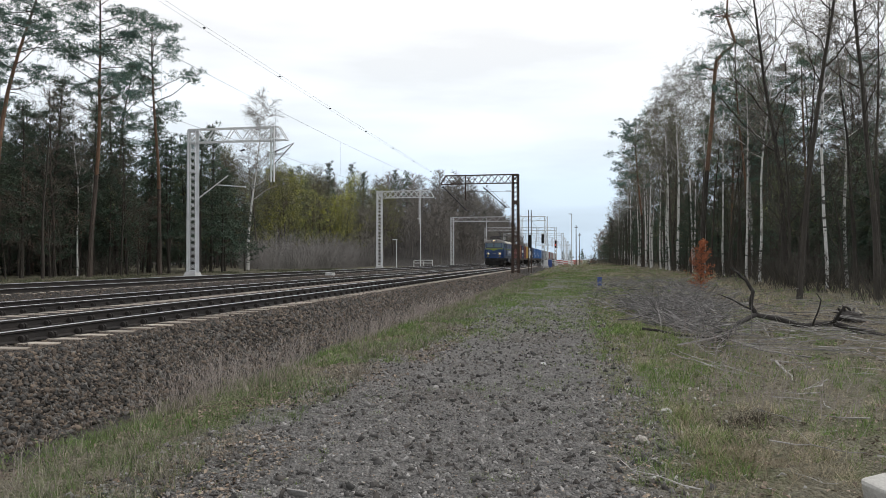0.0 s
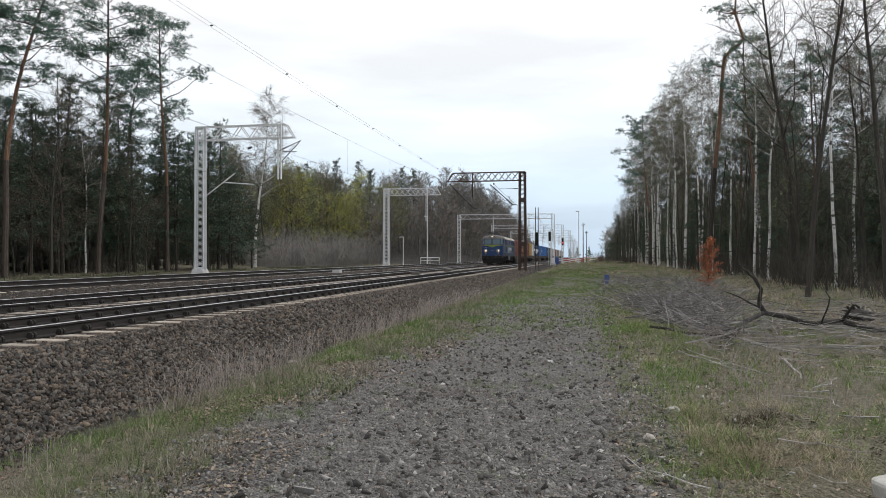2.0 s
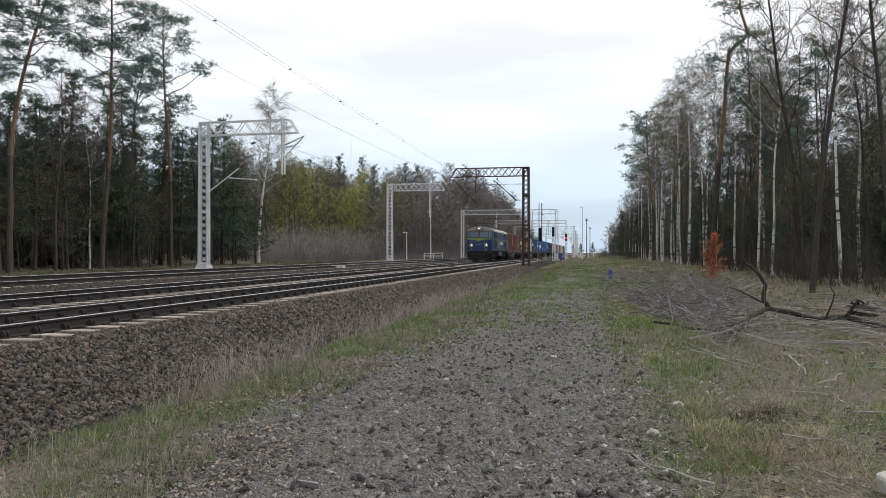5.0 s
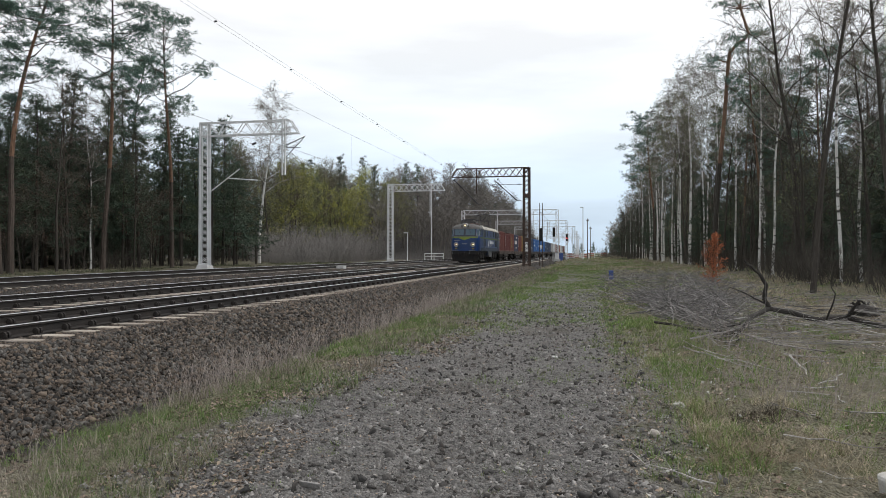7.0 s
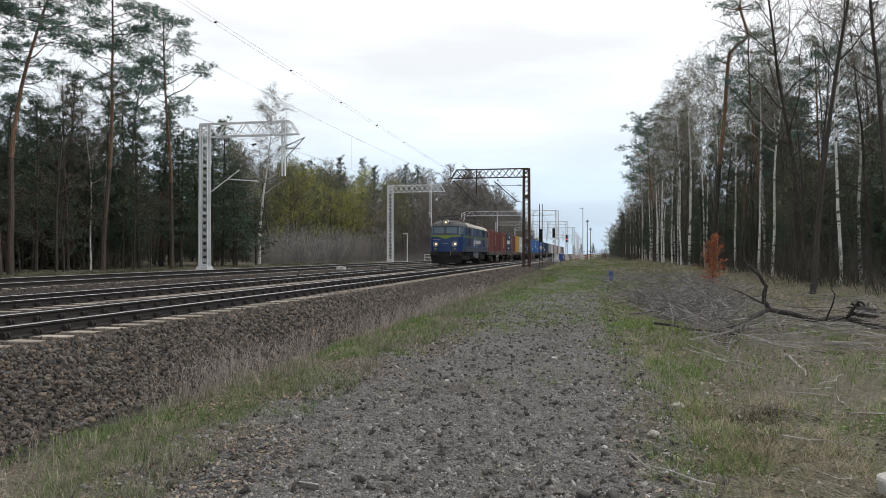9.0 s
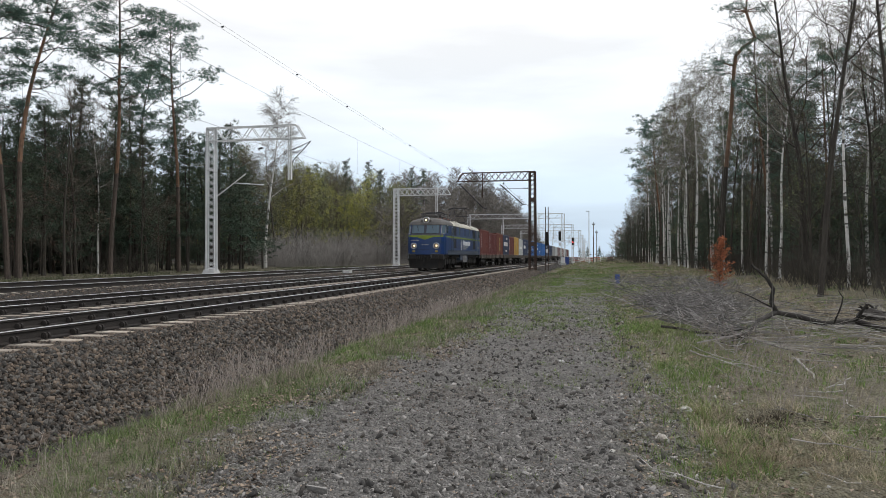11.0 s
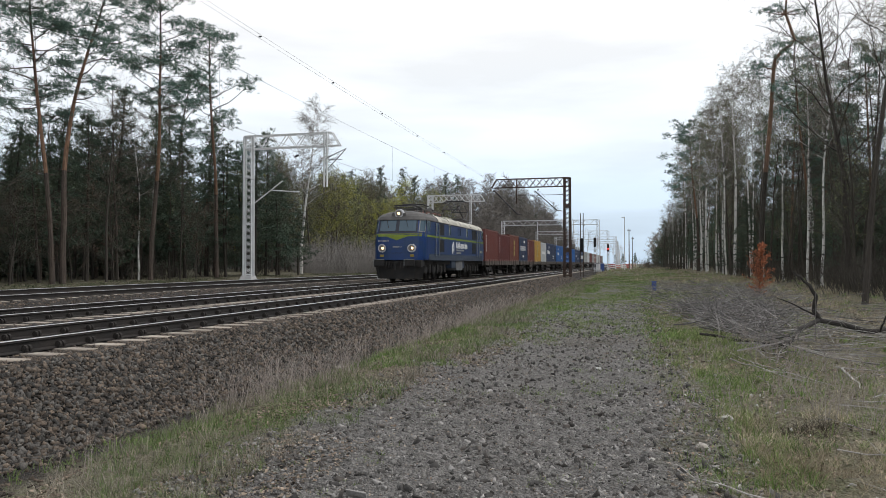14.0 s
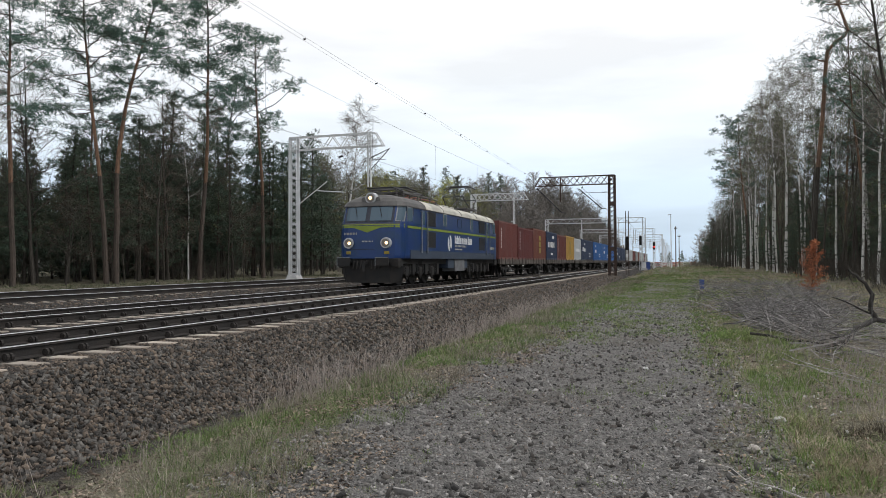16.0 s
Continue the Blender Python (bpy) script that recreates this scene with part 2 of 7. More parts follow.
    c = blend(ranged(x, -3.5, -2.9), c, gravel)
    c = blend(ranged(x, 0.1, 0.9), c, blend(ranged(big, 0.50, 0.62), dry, green))
    c = blend(ranged(x, 2.5, 5.0), c, litter)
    # grass grows over the track farther on
    far = op("MULTIPLY", ranged(sep.outputs["Y"], 14, 30), op("MULTIPLY", ranged(x, -4.2, -3.2), ranged(x, 5.0, 4.0)))
    c = blend(op("MULTIPLY", far, ranged(op("ADD", mid, op("MULTIPLY", big, 0.5)), 0.64, 0.76)), c, green)
    # leafless wood floor on the hill
    wood = op("MULTIPLY", ranged(sep.outputs["Y"], 105, 125), ranged(x, -23.8, -24.6))
    c = blend(wood, c, blend(ranged(mid, 0.4, 0.6), (0.070, 0.063, 0.057), (0.045, 0.041, 0.037)))
    l.new(c, b.inputs["Base Color"])
    bp = n.new("ShaderNodeBump")
    bp.inputs["Strength"].default_value, bp.inputs["Distance"].default_value = 0.9, 0.035
    l.new(op("ADD", op("SUBTRACT", op("MULTIPLY", grit, 0.5), op("MULTIPLY", gap, 5.0)), fine), bp.inputs["Height"])
    l.new(bp.outputs[0], b.inputs["Normal"])
    return m


ground = ground_sheet()

# ---- railway tracks ----
RAIL = [(-0.075, -0.172), (0.075, -0.172), (0.075, -0.160), (0.012, -0.140), (0.009, -0.045), (0.036, -0.034), (0.036, -0.006), (0.028, 0.0),
        (-0.028, 0.0), (-0.036, -0.006), (-0.036, -0.034), (-0.009, -0.045), (-0.012, -0.140), (-0.075, -0.160)]


def rail_mesh():
    bm = sweep(RAIL, -30, 900)
    for f in bm.faces:
        if f.normal.z > 0.5 and f.calc_center_median().z > -0.02:
            f.material_index = 1
    return mesh_of("rail", bm, [M_RUST, M_STEEL])


def sleeper_mesh():
    bm = bmesh.new()
    box(bm, -1.38, 1.38, -0.11, 0.11, -0.37, -0.172, 0.02)
    return mesh_of("sleeper", bm, M_CONC)


def clip_mesh():
    """Base plate with a coiled spring clip on either side of the rail."""
    bm = bmesh.new()
    box(bm, -0.17, 0.17, -0.075, 0.075, -0.173, -0.166)
    for s in (-1, 1):
        box(bm, s * 0.075 - 0.035, s * 0.075 + 0.035, -0.05, 0.05, -0.171, -0.135)
        for y in (-0.034, 0.034):
            tube(bm, (s * 0.085, y - 0.018, -0.118), (s * 0.085, y + 0.018, -0.118), 0.048, n=9)
            tube(bm, (s * 0.085, y - 0.022, -0.118), (s * 0.085, y + 0.022, -0.118), 0.022, n=6)
    return mesh_of("rail_clip", bm, M_RUST)


RAIL_ME, SLEEPER_ME, CLIP_ME = rail_mesh(), sleeper_mesh(), clip_mesh()
TRACKS = [(-8.66, 0.0, 0.0, 4, 130), (-12.83, 0.0, 0.0, 6, 110), (-20.25, 0.06, 4.2, 14, 90)]


def railway_track(x, z, cant, y0, y1, label):
    t = thing("railway_track", pose(x, 0, z, 0, cant, 0), label, "railway track", "parallel tracks", "structure")
    for s in (-0.7525, 0.7525):
        part("rail", RAIL_ME, None, t, "worn steel rail with bright running surface", (s, 0, 0))
    y, count = y0, 0
    while y < y1 and count < 290:
        part("sleeper", SLEEPER_ME, None, t, at=pose(0, y, 0.0, 0, 0, random.uniform(-0.4, 0.4)))
        if y < 52 and x > -15:
            for s in (-0.7525, 0.7525):
                part("rail_clip", CLIP_ME, None, t, at=(s, y, 0))
        y, count = y + 0.6, count + 1
    return t


for i, (x, z, cant, y0, y1) in enumerate(TRACKS):
    railway_track(x, z, cant, y0, y1, ("steel rails on concrete sleepers in brown ballast", "steel rails carrying the freight train",
                                       "canted steel rails beside the forest edge")[i])


# ---- masts, gantries and wires ----
def lattice(bm, a, b, w, d, up, step, thick=0.07, bracing=0.045, taper=1.0):
    """A four-cornered lattice girder from a to b; w across, d along 'up'."""
    a, b, up = Vector(a), Vector(b), Vector(up).normalized()
    way = (b - a).normalized()
    side = way.cross(up).normalized()
    n = max(2, round((b - a).length / step))

    def corner(i, s, u):
        k = 1 + (taper - 1) * i / n
        return a + (b - a) * (i / n) + side * (s * w / 2 * k) + up * (u * d / 2 * k)

    for s in (-1, 1):
        for u in (-1, 1):
            bar(bm, corner(0, s, u), corner(n, s, u), thick)
    for i in range(n):
        f = 1 if i % 2 else -1
        for s in (-1, 1):
            bar(bm, corner(i, s, -f), corner(i + 1, s, f), bracing, bracing * 0.4)
            bar(bm, corner(i, -f, s), corner(i + 1, f, s), bracing, bracing * 0.4)
            bar(bm, corner(i, f, s), corner(i + 1, -f, s), bracing, bracing * 0.4)
    return bm


def insulator(bm, a, b, r=0.06, n=5):
    a, b = Vector(a), Vector(b)
    tube(bm, a, b, 0.02, n=5)
    for i in range(n):
        k = (i + 0.5) / n
        c = a.lerp(b, k)
        w = (b - a).normalized() * 0.02
        tube(bm, c - w, c + w, r, r * 0.6, 8)


def channel_post(high, width, deep):
    """Two steel channels joined by crossed flat bars on both faces, slightly narrower at the top."""
    bm = bmesh.new()
    half = width / 2

    def side(z):
        return half * (1.0 - 0.14 * z / high)

    for s in (-1, 1):
        bar(bm, (s * side(0.35), 0, 0.35), (s * side(high), 0, high), 0.035, deep)
        for d in (-1, 1):
            bar(bm, (s * (side(0.35) - 0.035), d * deep / 2, 0.35), (s * (side(high) - 0.035), d * deep / 2, high), 0.085, 0.02)
    n = round((high - 0.6) / 0.42)
    for d in (-1, 1):
        y = d * (deep / 2 + 0.014)
        for k in range(n):
            a, b = 0.55 + k * 0.42, 0.55 + (k + 1) * 0.42
            f = 1 if (k + (d > 0)) % 2 else -1
            bar(bm, (-f * side(a), y, a), (f * side(b), y, b), 0.014, 0.034)
            bar(bm, (f * side(a), y + 0.006 * d, a), (-f * side(b), y + 0.006 * d, b), 0.014, 0.034)
        for z in (0.5, high * 0.4, high * 0.72, high - 0.1):
            bar(bm, (-side(z), y, z), (side(z), y, z), 0.014, 0.1)
    return bm


def boom_girder(x0, x1, z, deep, wide, step, chord=0.07, web=0.04, crossed=False):
    """Four chords with zigzag webs on the sides and cross ties above and below."""
    bm = bmesh.new()
    n = max(2, round(abs(x1 - x0) / step))
    for w in (-1, 1):
        y = w * wide / 2
        for u in (-1, 1):
            bar(bm, (x0, y, z + u * deep / 2), (x1, y, z + u * deep / 2), chord)
        for k in range(n):
            a, b = x0 + (x1 - x0) * k / n, x0 + (x1 - x0) * (k + 1) / n
            u = 1 if k % 2 else -1
            bar(bm, (a, y, z + u * deep / 2), (b, y, z - u * deep / 2), web)
            if crossed:
                bar(bm, (a, y + web * w, z - u * deep / 2), (b, y + web * w, z + u * deep / 2), web)
    for k in range(n + 1):
        x = x0 + (x1 - x0) * k / n
        for u in (-1, 1):
            bar(bm, (x, -wide / 2, z + u * deep / 2), (x, wide / 2, z + u * deep / 2), web)
    return bm


def cantilever_mast(name, x, y, z, high, reach, mat, label, foot=True, hangers=(), width=0.62):
    t = thing(name, (x, y, z), label, "catenary mast", "masts along the railway")
    s = 1 if reach > 0 else -1
    part("mast_post", channel_post(high, width, 0.24), mat, t)
    bm = boom_girder(-s * 0.25, reach - s * 0.5, high - 0.40, 0.80, 0.36, 0.62, crossed=not foot or y > 60)
    for u in (-1, 1):
        for w in (-1, 1):
            bar(bm, (reach - s * 0.5, w * 0.18, high - 0.40 + u * 0.40), (reach, w * 0.18, high - 0.8), 0.055)
    part("boom", bm, mat, t)
    if foot:
        bm = bmesh.new()
        bmesh.ops.create_cone(bm, cap_ends=True, segments=4, radius1=0.80, radius2=0.46, depth=0.75, matrix=Matrix.Translation((0, 0, 0.05)) @ pose(0, 0, 0, 0, 0, 45))
        part("footing", bm, M_CONCRETE, t, "pale concrete footing")
    for hx, drop in hangers:
        bm = bmesh.new()
        for w in (-0.09, 0.09):
            bar(bm, (hx + w, 0, high + 0.1), (hx + w, 0, high - drop), 0.07, 0.12)
        for k in range(int(drop / 0.4)):
            bar(bm, (hx - 0.09, -0.06, high - k * 0.4), (hx + 0.09, -0.06, high - k * 0.4 - 0.25), 0.05, 0.012)
        part("hanger", bm, mat, t)
        bm = bmesh.new()
        tube(bm, (hx, 0, high - drop + 1.75), (hx + s * 1.35, 0, high - drop + 2.3), 0.022)
        tube(bm, (hx, 0, high - drop + 0.95), (hx + s * 1.3, 0, high - drop + 2.25), 0.028)
        tube(bm, (hx, 0, high - drop + 1.65), (hx + s * 1.1, 0, high - drop + 1.65), 0.016)
        part("bracket", bm, M_WIRE, t)
        bm = bmesh.new()
        insulator(bm, (hx + s * 0.05, 0, high - drop + 1.77), (hx + s * 0.5, 0, high - drop + 1.95))
        part("insulator", bm, M_WIRE, t)
    return t


mast_near = cantilever_mast("catenary_mast", -23.5, 42.4, -0.17, 9.18, 6.15, M_GALV, "white galvanised lattice mast with a boom over the far track", True, ((5.2, 3.3),))
bm = bmesh.new()
tube(bm, (0.3, 0, 4.9), (2.3, 0, 6.3), 0.035)
tube(bm, (1.6, 0, 5.75), (3.5, 0, 5.6), 0.03)
part("bracket", bm, M_GALV, mast_near)
cantilever_mast("catenary_mast", -23.5, 85.7, -0.17, 9.27, 6.6, M_GALV, "white galvanised lattice mast farther down the line", True, ((4.9, 3.9),))
brown = cantilever_mast("catenary_mast", -6.0, 69.7, -0.6, 9.55, -7.1, M_RUSTY, "rusty brown lattice mast with a boom over two tracks", False, (), 0.56)
part("hanger", bar(bmesh.new(), (-4.7, 0, 9.62), (-4.7, 0, 7.2), 0.10), M_RUSTY, brown)
for a, b in (((-6.85, 0, 8.5), (-4.6, 0, 6.2)), ((-3.0, 0, 8.4), (-0.9, 0, 6.5))):
    bm = bmesh.new()
    tube(bm, a, b, 0.045)
    insulator(bm, Vector(a).lerp(Vector(b), 0.12), Vector(a).lerp(Vector(b), 0.3), 0.085)
    insulator(bm, Vector(a).lerp(Vector(b), 0.78), Vector(a).lerp(Vector(b), 0.95), 0.085)
    tube(bm, b, (b[0] + 0.35, 0, b[2]), 0.03)
    part("bracket", bm, M_WIRE, brown, "dark slanting tension strut with insulators")
bm = bmesh.new()
insulator(bm, (-0.4, 0, 8.0), (-0.9, 0, 8.0), 0.07)
tube(bm, (-0.9, 0, 8.0), (-5.0, 0, 8.0), 0.018)
part("cross_wire", bm, M_WIRE, brown)
part("junction_box", one_box(-0.30, 0.30, -0.2, 0.2, 6.75, 7.1, 0.02), M_RUSTY, brown, "dark box clamped to the mast")
part("sign_plate", one_box(-0.2, 0.2, -0.34, -0.31, 2.6, 3.0), M_RUSTY, brown)


def portal(y, x0, x1, high, label, y_shift=0.0):
    t = thing("catenary_portal", ((x0 + x1) / 2, y, -0.4), label, "catenary portal", "portals over the tracks")
    h = (x1 - x0) / 2
    for s in (-1, 1):
        bm = lattice(bmesh.new(), (s * h, 0, 0.3), (s * h, 0, high), 0.5, 0.45, (0, 1, 0), 0.7, 0.09, 0.06)
        part("mast_post", bm, M_GALV, t)
        part("footing", one_box(s * h - 0.5, s * h + 0.5, -0.5, 0.5, -0.5, 0.32, 0.08), M_CONCRETE, t, "pale concrete footing")
    part("boom", lattice(bmesh.new(), (-h, 0, high - 0.4), (h, 0, high - 0.4), 0.5, 0.8, (0, 0, 1), 0.75, 0.1, 0.085), M_GALV, t)
    for x in (-20.25 + 3.2, -12.83 + 1.9, -12.83 + 2.3):
        k = x - (x0 + x1) / 2
        part("hanger", bar(bmesh.new(), (k, 0, high - 0.2), (k, 0, high - 3.6), 0.14), M_GALV, t)
    return t


portal(136, -23.4, -6.2, 9.2, "white galvanised lattice portal spanning the tracks")
portal(187, -23.6, -6.2, 9.4, "pale lattice portal far down the line")
for y in (235, 285, 340, 400):
    portal(y, -23.8, -5.8, 9.6, "pale lattice portal in the far distance")


def line_wire(bm, a, b, sag, r, n=14):
    a, b = Vector(a), Vector(b)
    pts = [a.lerp(b, i / n) - Vector((0, 0, 4 * sag * (i / n) * (1 - i / n))) for i in range(n + 1)]
    for p, q in zip(pts, pts[1:]):
        tube(bm, p, q, r, n=4, caps=False)
    return pts


def overhead_line(x, supports, label, contact=True, top=7.85):
    t = thing("overhead_line", (0, 0, 0), label, "overhead wire", "overhead lines", "structure")
    m, c, d = bmesh.new(), bmesh.new(), bmesh.new()
    for a, b in zip(supports, supports[1:]):
        pts = line_wire(m, (x, a, top), (x, b, top), 0.45, 0.006 if a < 60 else 0.017)
        if contact:
            line_wire(c, (x - 0.15, a, 5.55), (x + 0.15, b, 5.55), 0.0, 0.006 if a < 60 else 0.015, 2)
            for p in pts[1:-1:2]:
                tube(d, p, (x, p.y, 5.56), 0.004, n=3, caps=False)
        for y in (a, b):
            insulator(m, (x, y - 0.5, top - 0.04), (x, y, top + 0.1), 0.06)
    part("messenger_wire", m, M_WIRE, t)
    if contact:
        part("contact_wire", c, M_WIRE, t)
        part("dropper", d, M_WIRE, t)
    return t


overhead_line(-12.83, (8, 69.7, 136, 187, 235, 285, 340), "thin dark contact and messenger wires over the train")
overhead_line(-8.66, (69.7, 136, 187, 235, 285, 340), "thin dark contact and messenger wires")
overhead_line(-20.1, (-12, 42.4, 85.7, 136, 187, 235, 285), "thin dark wires over the far track", top=7.6)
feeder = thing("feeder_wire", (0, 0, 0), "double grey feeder wire strung past the rusty boom", "overhead wire", "", "structure")
for dx in (0.0, 0.22):
    bm = bmesh.new()
    line_wire(bm, (-12.85 + dx, 69.7, 8.6), (-12.85 + dx, 4, 9.35), 0.15, 0.0045, 20)
    part("wire", bm, M_WIRE, feeder)
bm = bmesh.new()
for k in range(1, 10):
    p = Vector((-12.85, 69.7, 8.6)).lerp(Vector((-12.85, 4, 9.35)), k / 10) - Vector((0, 0, 0.6 * k / 10 * (1 - k / 10)))
    bmesh.ops.create_icosphere(bm, subdivisions=1, radius=0.035, matrix=Matrix.Translation(p + Vector((0.11, 0, 0))) @ Matrix.Diagonal((2.0, 1, 1, 1)))
part("wire_spacer", bm, M_WIRE, feeder)

# ---- the train ----
M_BLUE = material("loco_blue_paint", (0.0045, 0.031, 0.132), 0.38, 0, 0.14, 1.2, 25, 0.06, (0.010, 0.036, 0.098), 0.8)
M_BAND = material("cab_window_band", (0.008, 0.014, 0.032), 0.5, 0, 0.2, 2, 30, 0.05, (0.016, 0.022, 0.036), 0.7)
M_GREY = material("loco_lower_grey", (0.034, 0.050, 0.080), 0.6, 0, 0.2, 1.5, 25, 0.08, (0.024, 0.038, 0.066), 0.8)
M_LIME = material("stripe_lime", (0.185, 0.245, 0.02), 0.55, 0, 0.15, 2, 30, 0.05, (0.12, 0.165, 0.03), 0.6)
M_CREAM = material("roof_cream", (0.47, 0.46, 0.40), 0.7, 0, 0.15, 0.9, 20, 0.1, (0.25, 0.24, 0.21), 0.8)
M_SOOT = material("roof_sooty_grey", (0.062, 0.06, 0.06), 0.7, 0, 0.25, 1.5, 25, 0.15, (0.11, 0.105, 0.10), 0.7)
M_BLACK = material("running_gear_black", (0.0065, 0.0065, 0.007), 0.75, 0.0, 0.4, 3, 30, 0.3, (0.015, 0.012, 0.010), 0.8)
M_GRILLE = material("grille_dark", (0.011, 0.012, 0.016), 0.6, 0, 0.2, 3, 30, 0.1)
M_WHITE = material("white_marking", (0.72, 0.73, 0.74), 0.6, 0, 0.1, 3, 40, 0.05, (0.5, 0.5, 0.5), 0.5)
M_CHROME = material("lamp_ring", (0.20, 0.21, 0.225), 0.4, 0.3, 0.1, 3, 40, 0)
M_DUST = material("dusty_grey_box", (0.15, 0.155, 0.165), 0.8, 0, 0.2, 2, 30, 0.1, (0.10, 0.10, 0.105), 0.7)
M_RING = material("pale_lamp_ring", (0.36, 0.37, 0.39), 0.5, 0, 0.12, 3, 40, 0, (0.38, 0.39, 0.41), 0.6)
M_YELLOW = material("marker_yellow", (0.24, 0.18, 0.02), 0.5, 0, 0.15, 3, 40, 0)
M_LAMP = glow("headlamp_glow", (1.0, 0.70, 0.36), 2.4)
M_RED_LAMP = glow("signal_red", (1.0, 0.05, 0.04), 6.0)
M_PIPE = material("roof_pipe_red", (0.16, 0.04, 0.03), 0.6, 0, 0.2, 3, 40, 0.1)


def glass(name, tint, rough=0.06):
    m = bpy.data.materials.new(name)
    m.use_nodes = True
    b = m.node_tree.nodes["Principled BSDF"]
    b.inputs["Base Color"].default_value = (*tint, 1)
    b.inputs["Roughness"].default_value = rough
    b.inputs["IOR"].default_value = 1.45
    b.inputs["Specular IOR Level"].default_value = 0.35
    return m


M_GLASS = glass("cab_glass_reflecting", (0.075, 0.115, 0.15))
M_LENS = glass("lamp_lens", (0.17, 0.15, 0.13), 0.12)
LEN = 18.0
LEVELS = [(1.2, 1.47, 0.0), (1.32, 1.5, 0.0), (2.0, 1.5, 0.0), (2.6, 1.5, 0.02), (2.75, 1.5, 0.06), (3.1, 1.485, 0.2), (3.47, 1.465, 0.34)]
PLAN = [(1.0, 1.05), (0.985, 0.72), (0.93, 0.42), (0.80, 0.17), (0.62, 0.07), (0.35, 0.02), (0.0, 0.0)]


def level_at(z):
    for (a, w0, f0), (b, w1, f1) in zip(LEVELS, LEVELS[1:]):
        if a <= z <= b:
            k = (z - a) / (b - a)
            return w0 + (w1 - w0) * k, f0 + (f1 - f0) * k
    return LEVELS[-1][1:]


def nose_y(x, z):
    """How far back the cab front lies at x, z."""
    w, f = level_at(z)
    k = min(1.0, abs(x) / w)
    for (a, p), (b, q) in zip(PLAN, PLAN[1:]):
        if b <= k <= a:
            return f + q + (p - q) * (k - b) / (a - b)
    return f + 1.05


def ring(w, f, length):
    half = [(-k * w, f + p) for k, p in PLAN] + [(k * w, f + p) for k, p in PLAN[-2::-1]]
    return half + [(x, length - y) for x, y in half[::-1]]


def loft(levels, length, cap=True):
    bm = bmesh.new()
    rows = [[bm.verts.new((x, y, z)) for x, y in ring(w, f, length)] for z, w, f in levels]
    n = len(rows[0])
    for a, b in zip(rows, rows[1:]):
        for i in range(n):
            bm.faces.new((a[i], a[(i + 1) % n], b[(i + 1) % n], b[i]))
    if cap:
        bm.faces.new(rows[-1])
    bm.faces.new(rows[0][::-1])
    bmesh.ops.recalc_face_normals(bm, faces=bm.faces)
    return bm


def nose_panel(x0, x1, zlo, zhi, off, back=0.05, n=6, rear=False):
    """A panel laid on the curved cab front; zlo and zhi may be functions of x."""
    bm = bmesh.new()
    lo = zlo if callable(zlo) else (lambda x: zlo)
    hi = zhi if callable(zhi) else (lambda x: zhi)
    rows = []
    for o in (off, -back):
        grid = []
        for i in range(n + 1):
            x = x0 + (x1 - x0) * i / n
            col = []
            for j in range(4):
                z = lo(x) + (hi(x) - lo(x)) * j / 3
                y = nose_y(x, z) - o
                col.append(bm.verts.new((x, LEN - y if rear else y, z)))
            grid.append(col)
        rows.append(grid)
    f, g = rows
    for i in range(n):
        for j in range(3):
            bm.faces.new((f[i][j], f[i + 1][j], f[i + 1][j + 1], f[i][j + 1]))
        bm.faces.new((f[i][0], g[i][0], g[i + 1][0], f[i + 1][0]))
        bm.faces.new((f[i][3], f[i + 1][3], g[i + 1][3], g[i][3]))
    for i, s in ((0, 1), (n, -1)):
        for j in range(3):
            bm.faces.new((f[i][j], f[i][j + 1], g[i][j + 1], g[i][j])[::s])
    bmesh.ops.recalc_face_normals(bm, faces=bm.faces)
    return bm


def wheelset(parent, y, r, gauge=1.5):
    bm = bmesh.new()
    tube(bm, (-gauge / 2, 0, 0), (gauge / 2, 0, 0), 0.08, n=10)
    for s in (-1, 1):
        tube(bm, (s * (gauge / 2 - 0.03), 0, 0), (s * (gauge / 2 + 0.10), 0, 0), r, r * 0.985, 28)
        tube(bm, (s * (gauge / 2 - 0.06), 0, 0), (s * (gauge / 2 - 0.03), 0, 0), r + 0.028, n=28)
        tube(bm, (s * (gauge / 2 + 0.10), 0, 0), (s * (gauge / 2 + 0.16), 0, 0), 0.13, 0.11, 12)
        for k in range(5):
            a = k * math.tau / 5
            bar(bm, (s * (gauge / 2 + 0.105), 0.12 * math.cos(a), 0.12 * math.sin(a)),
                (s * (gauge / 2 + 0.105), r * 0.8 * math.cos(a), r * 0.8 * math.sin(a)), 0.05)
    ob = part("wheelset", bm, M_BLACK, parent, at=(0, y, r))
    ROLLING.append((ob, y, r))
    return ob


ROLLING, TRAIN = [], []


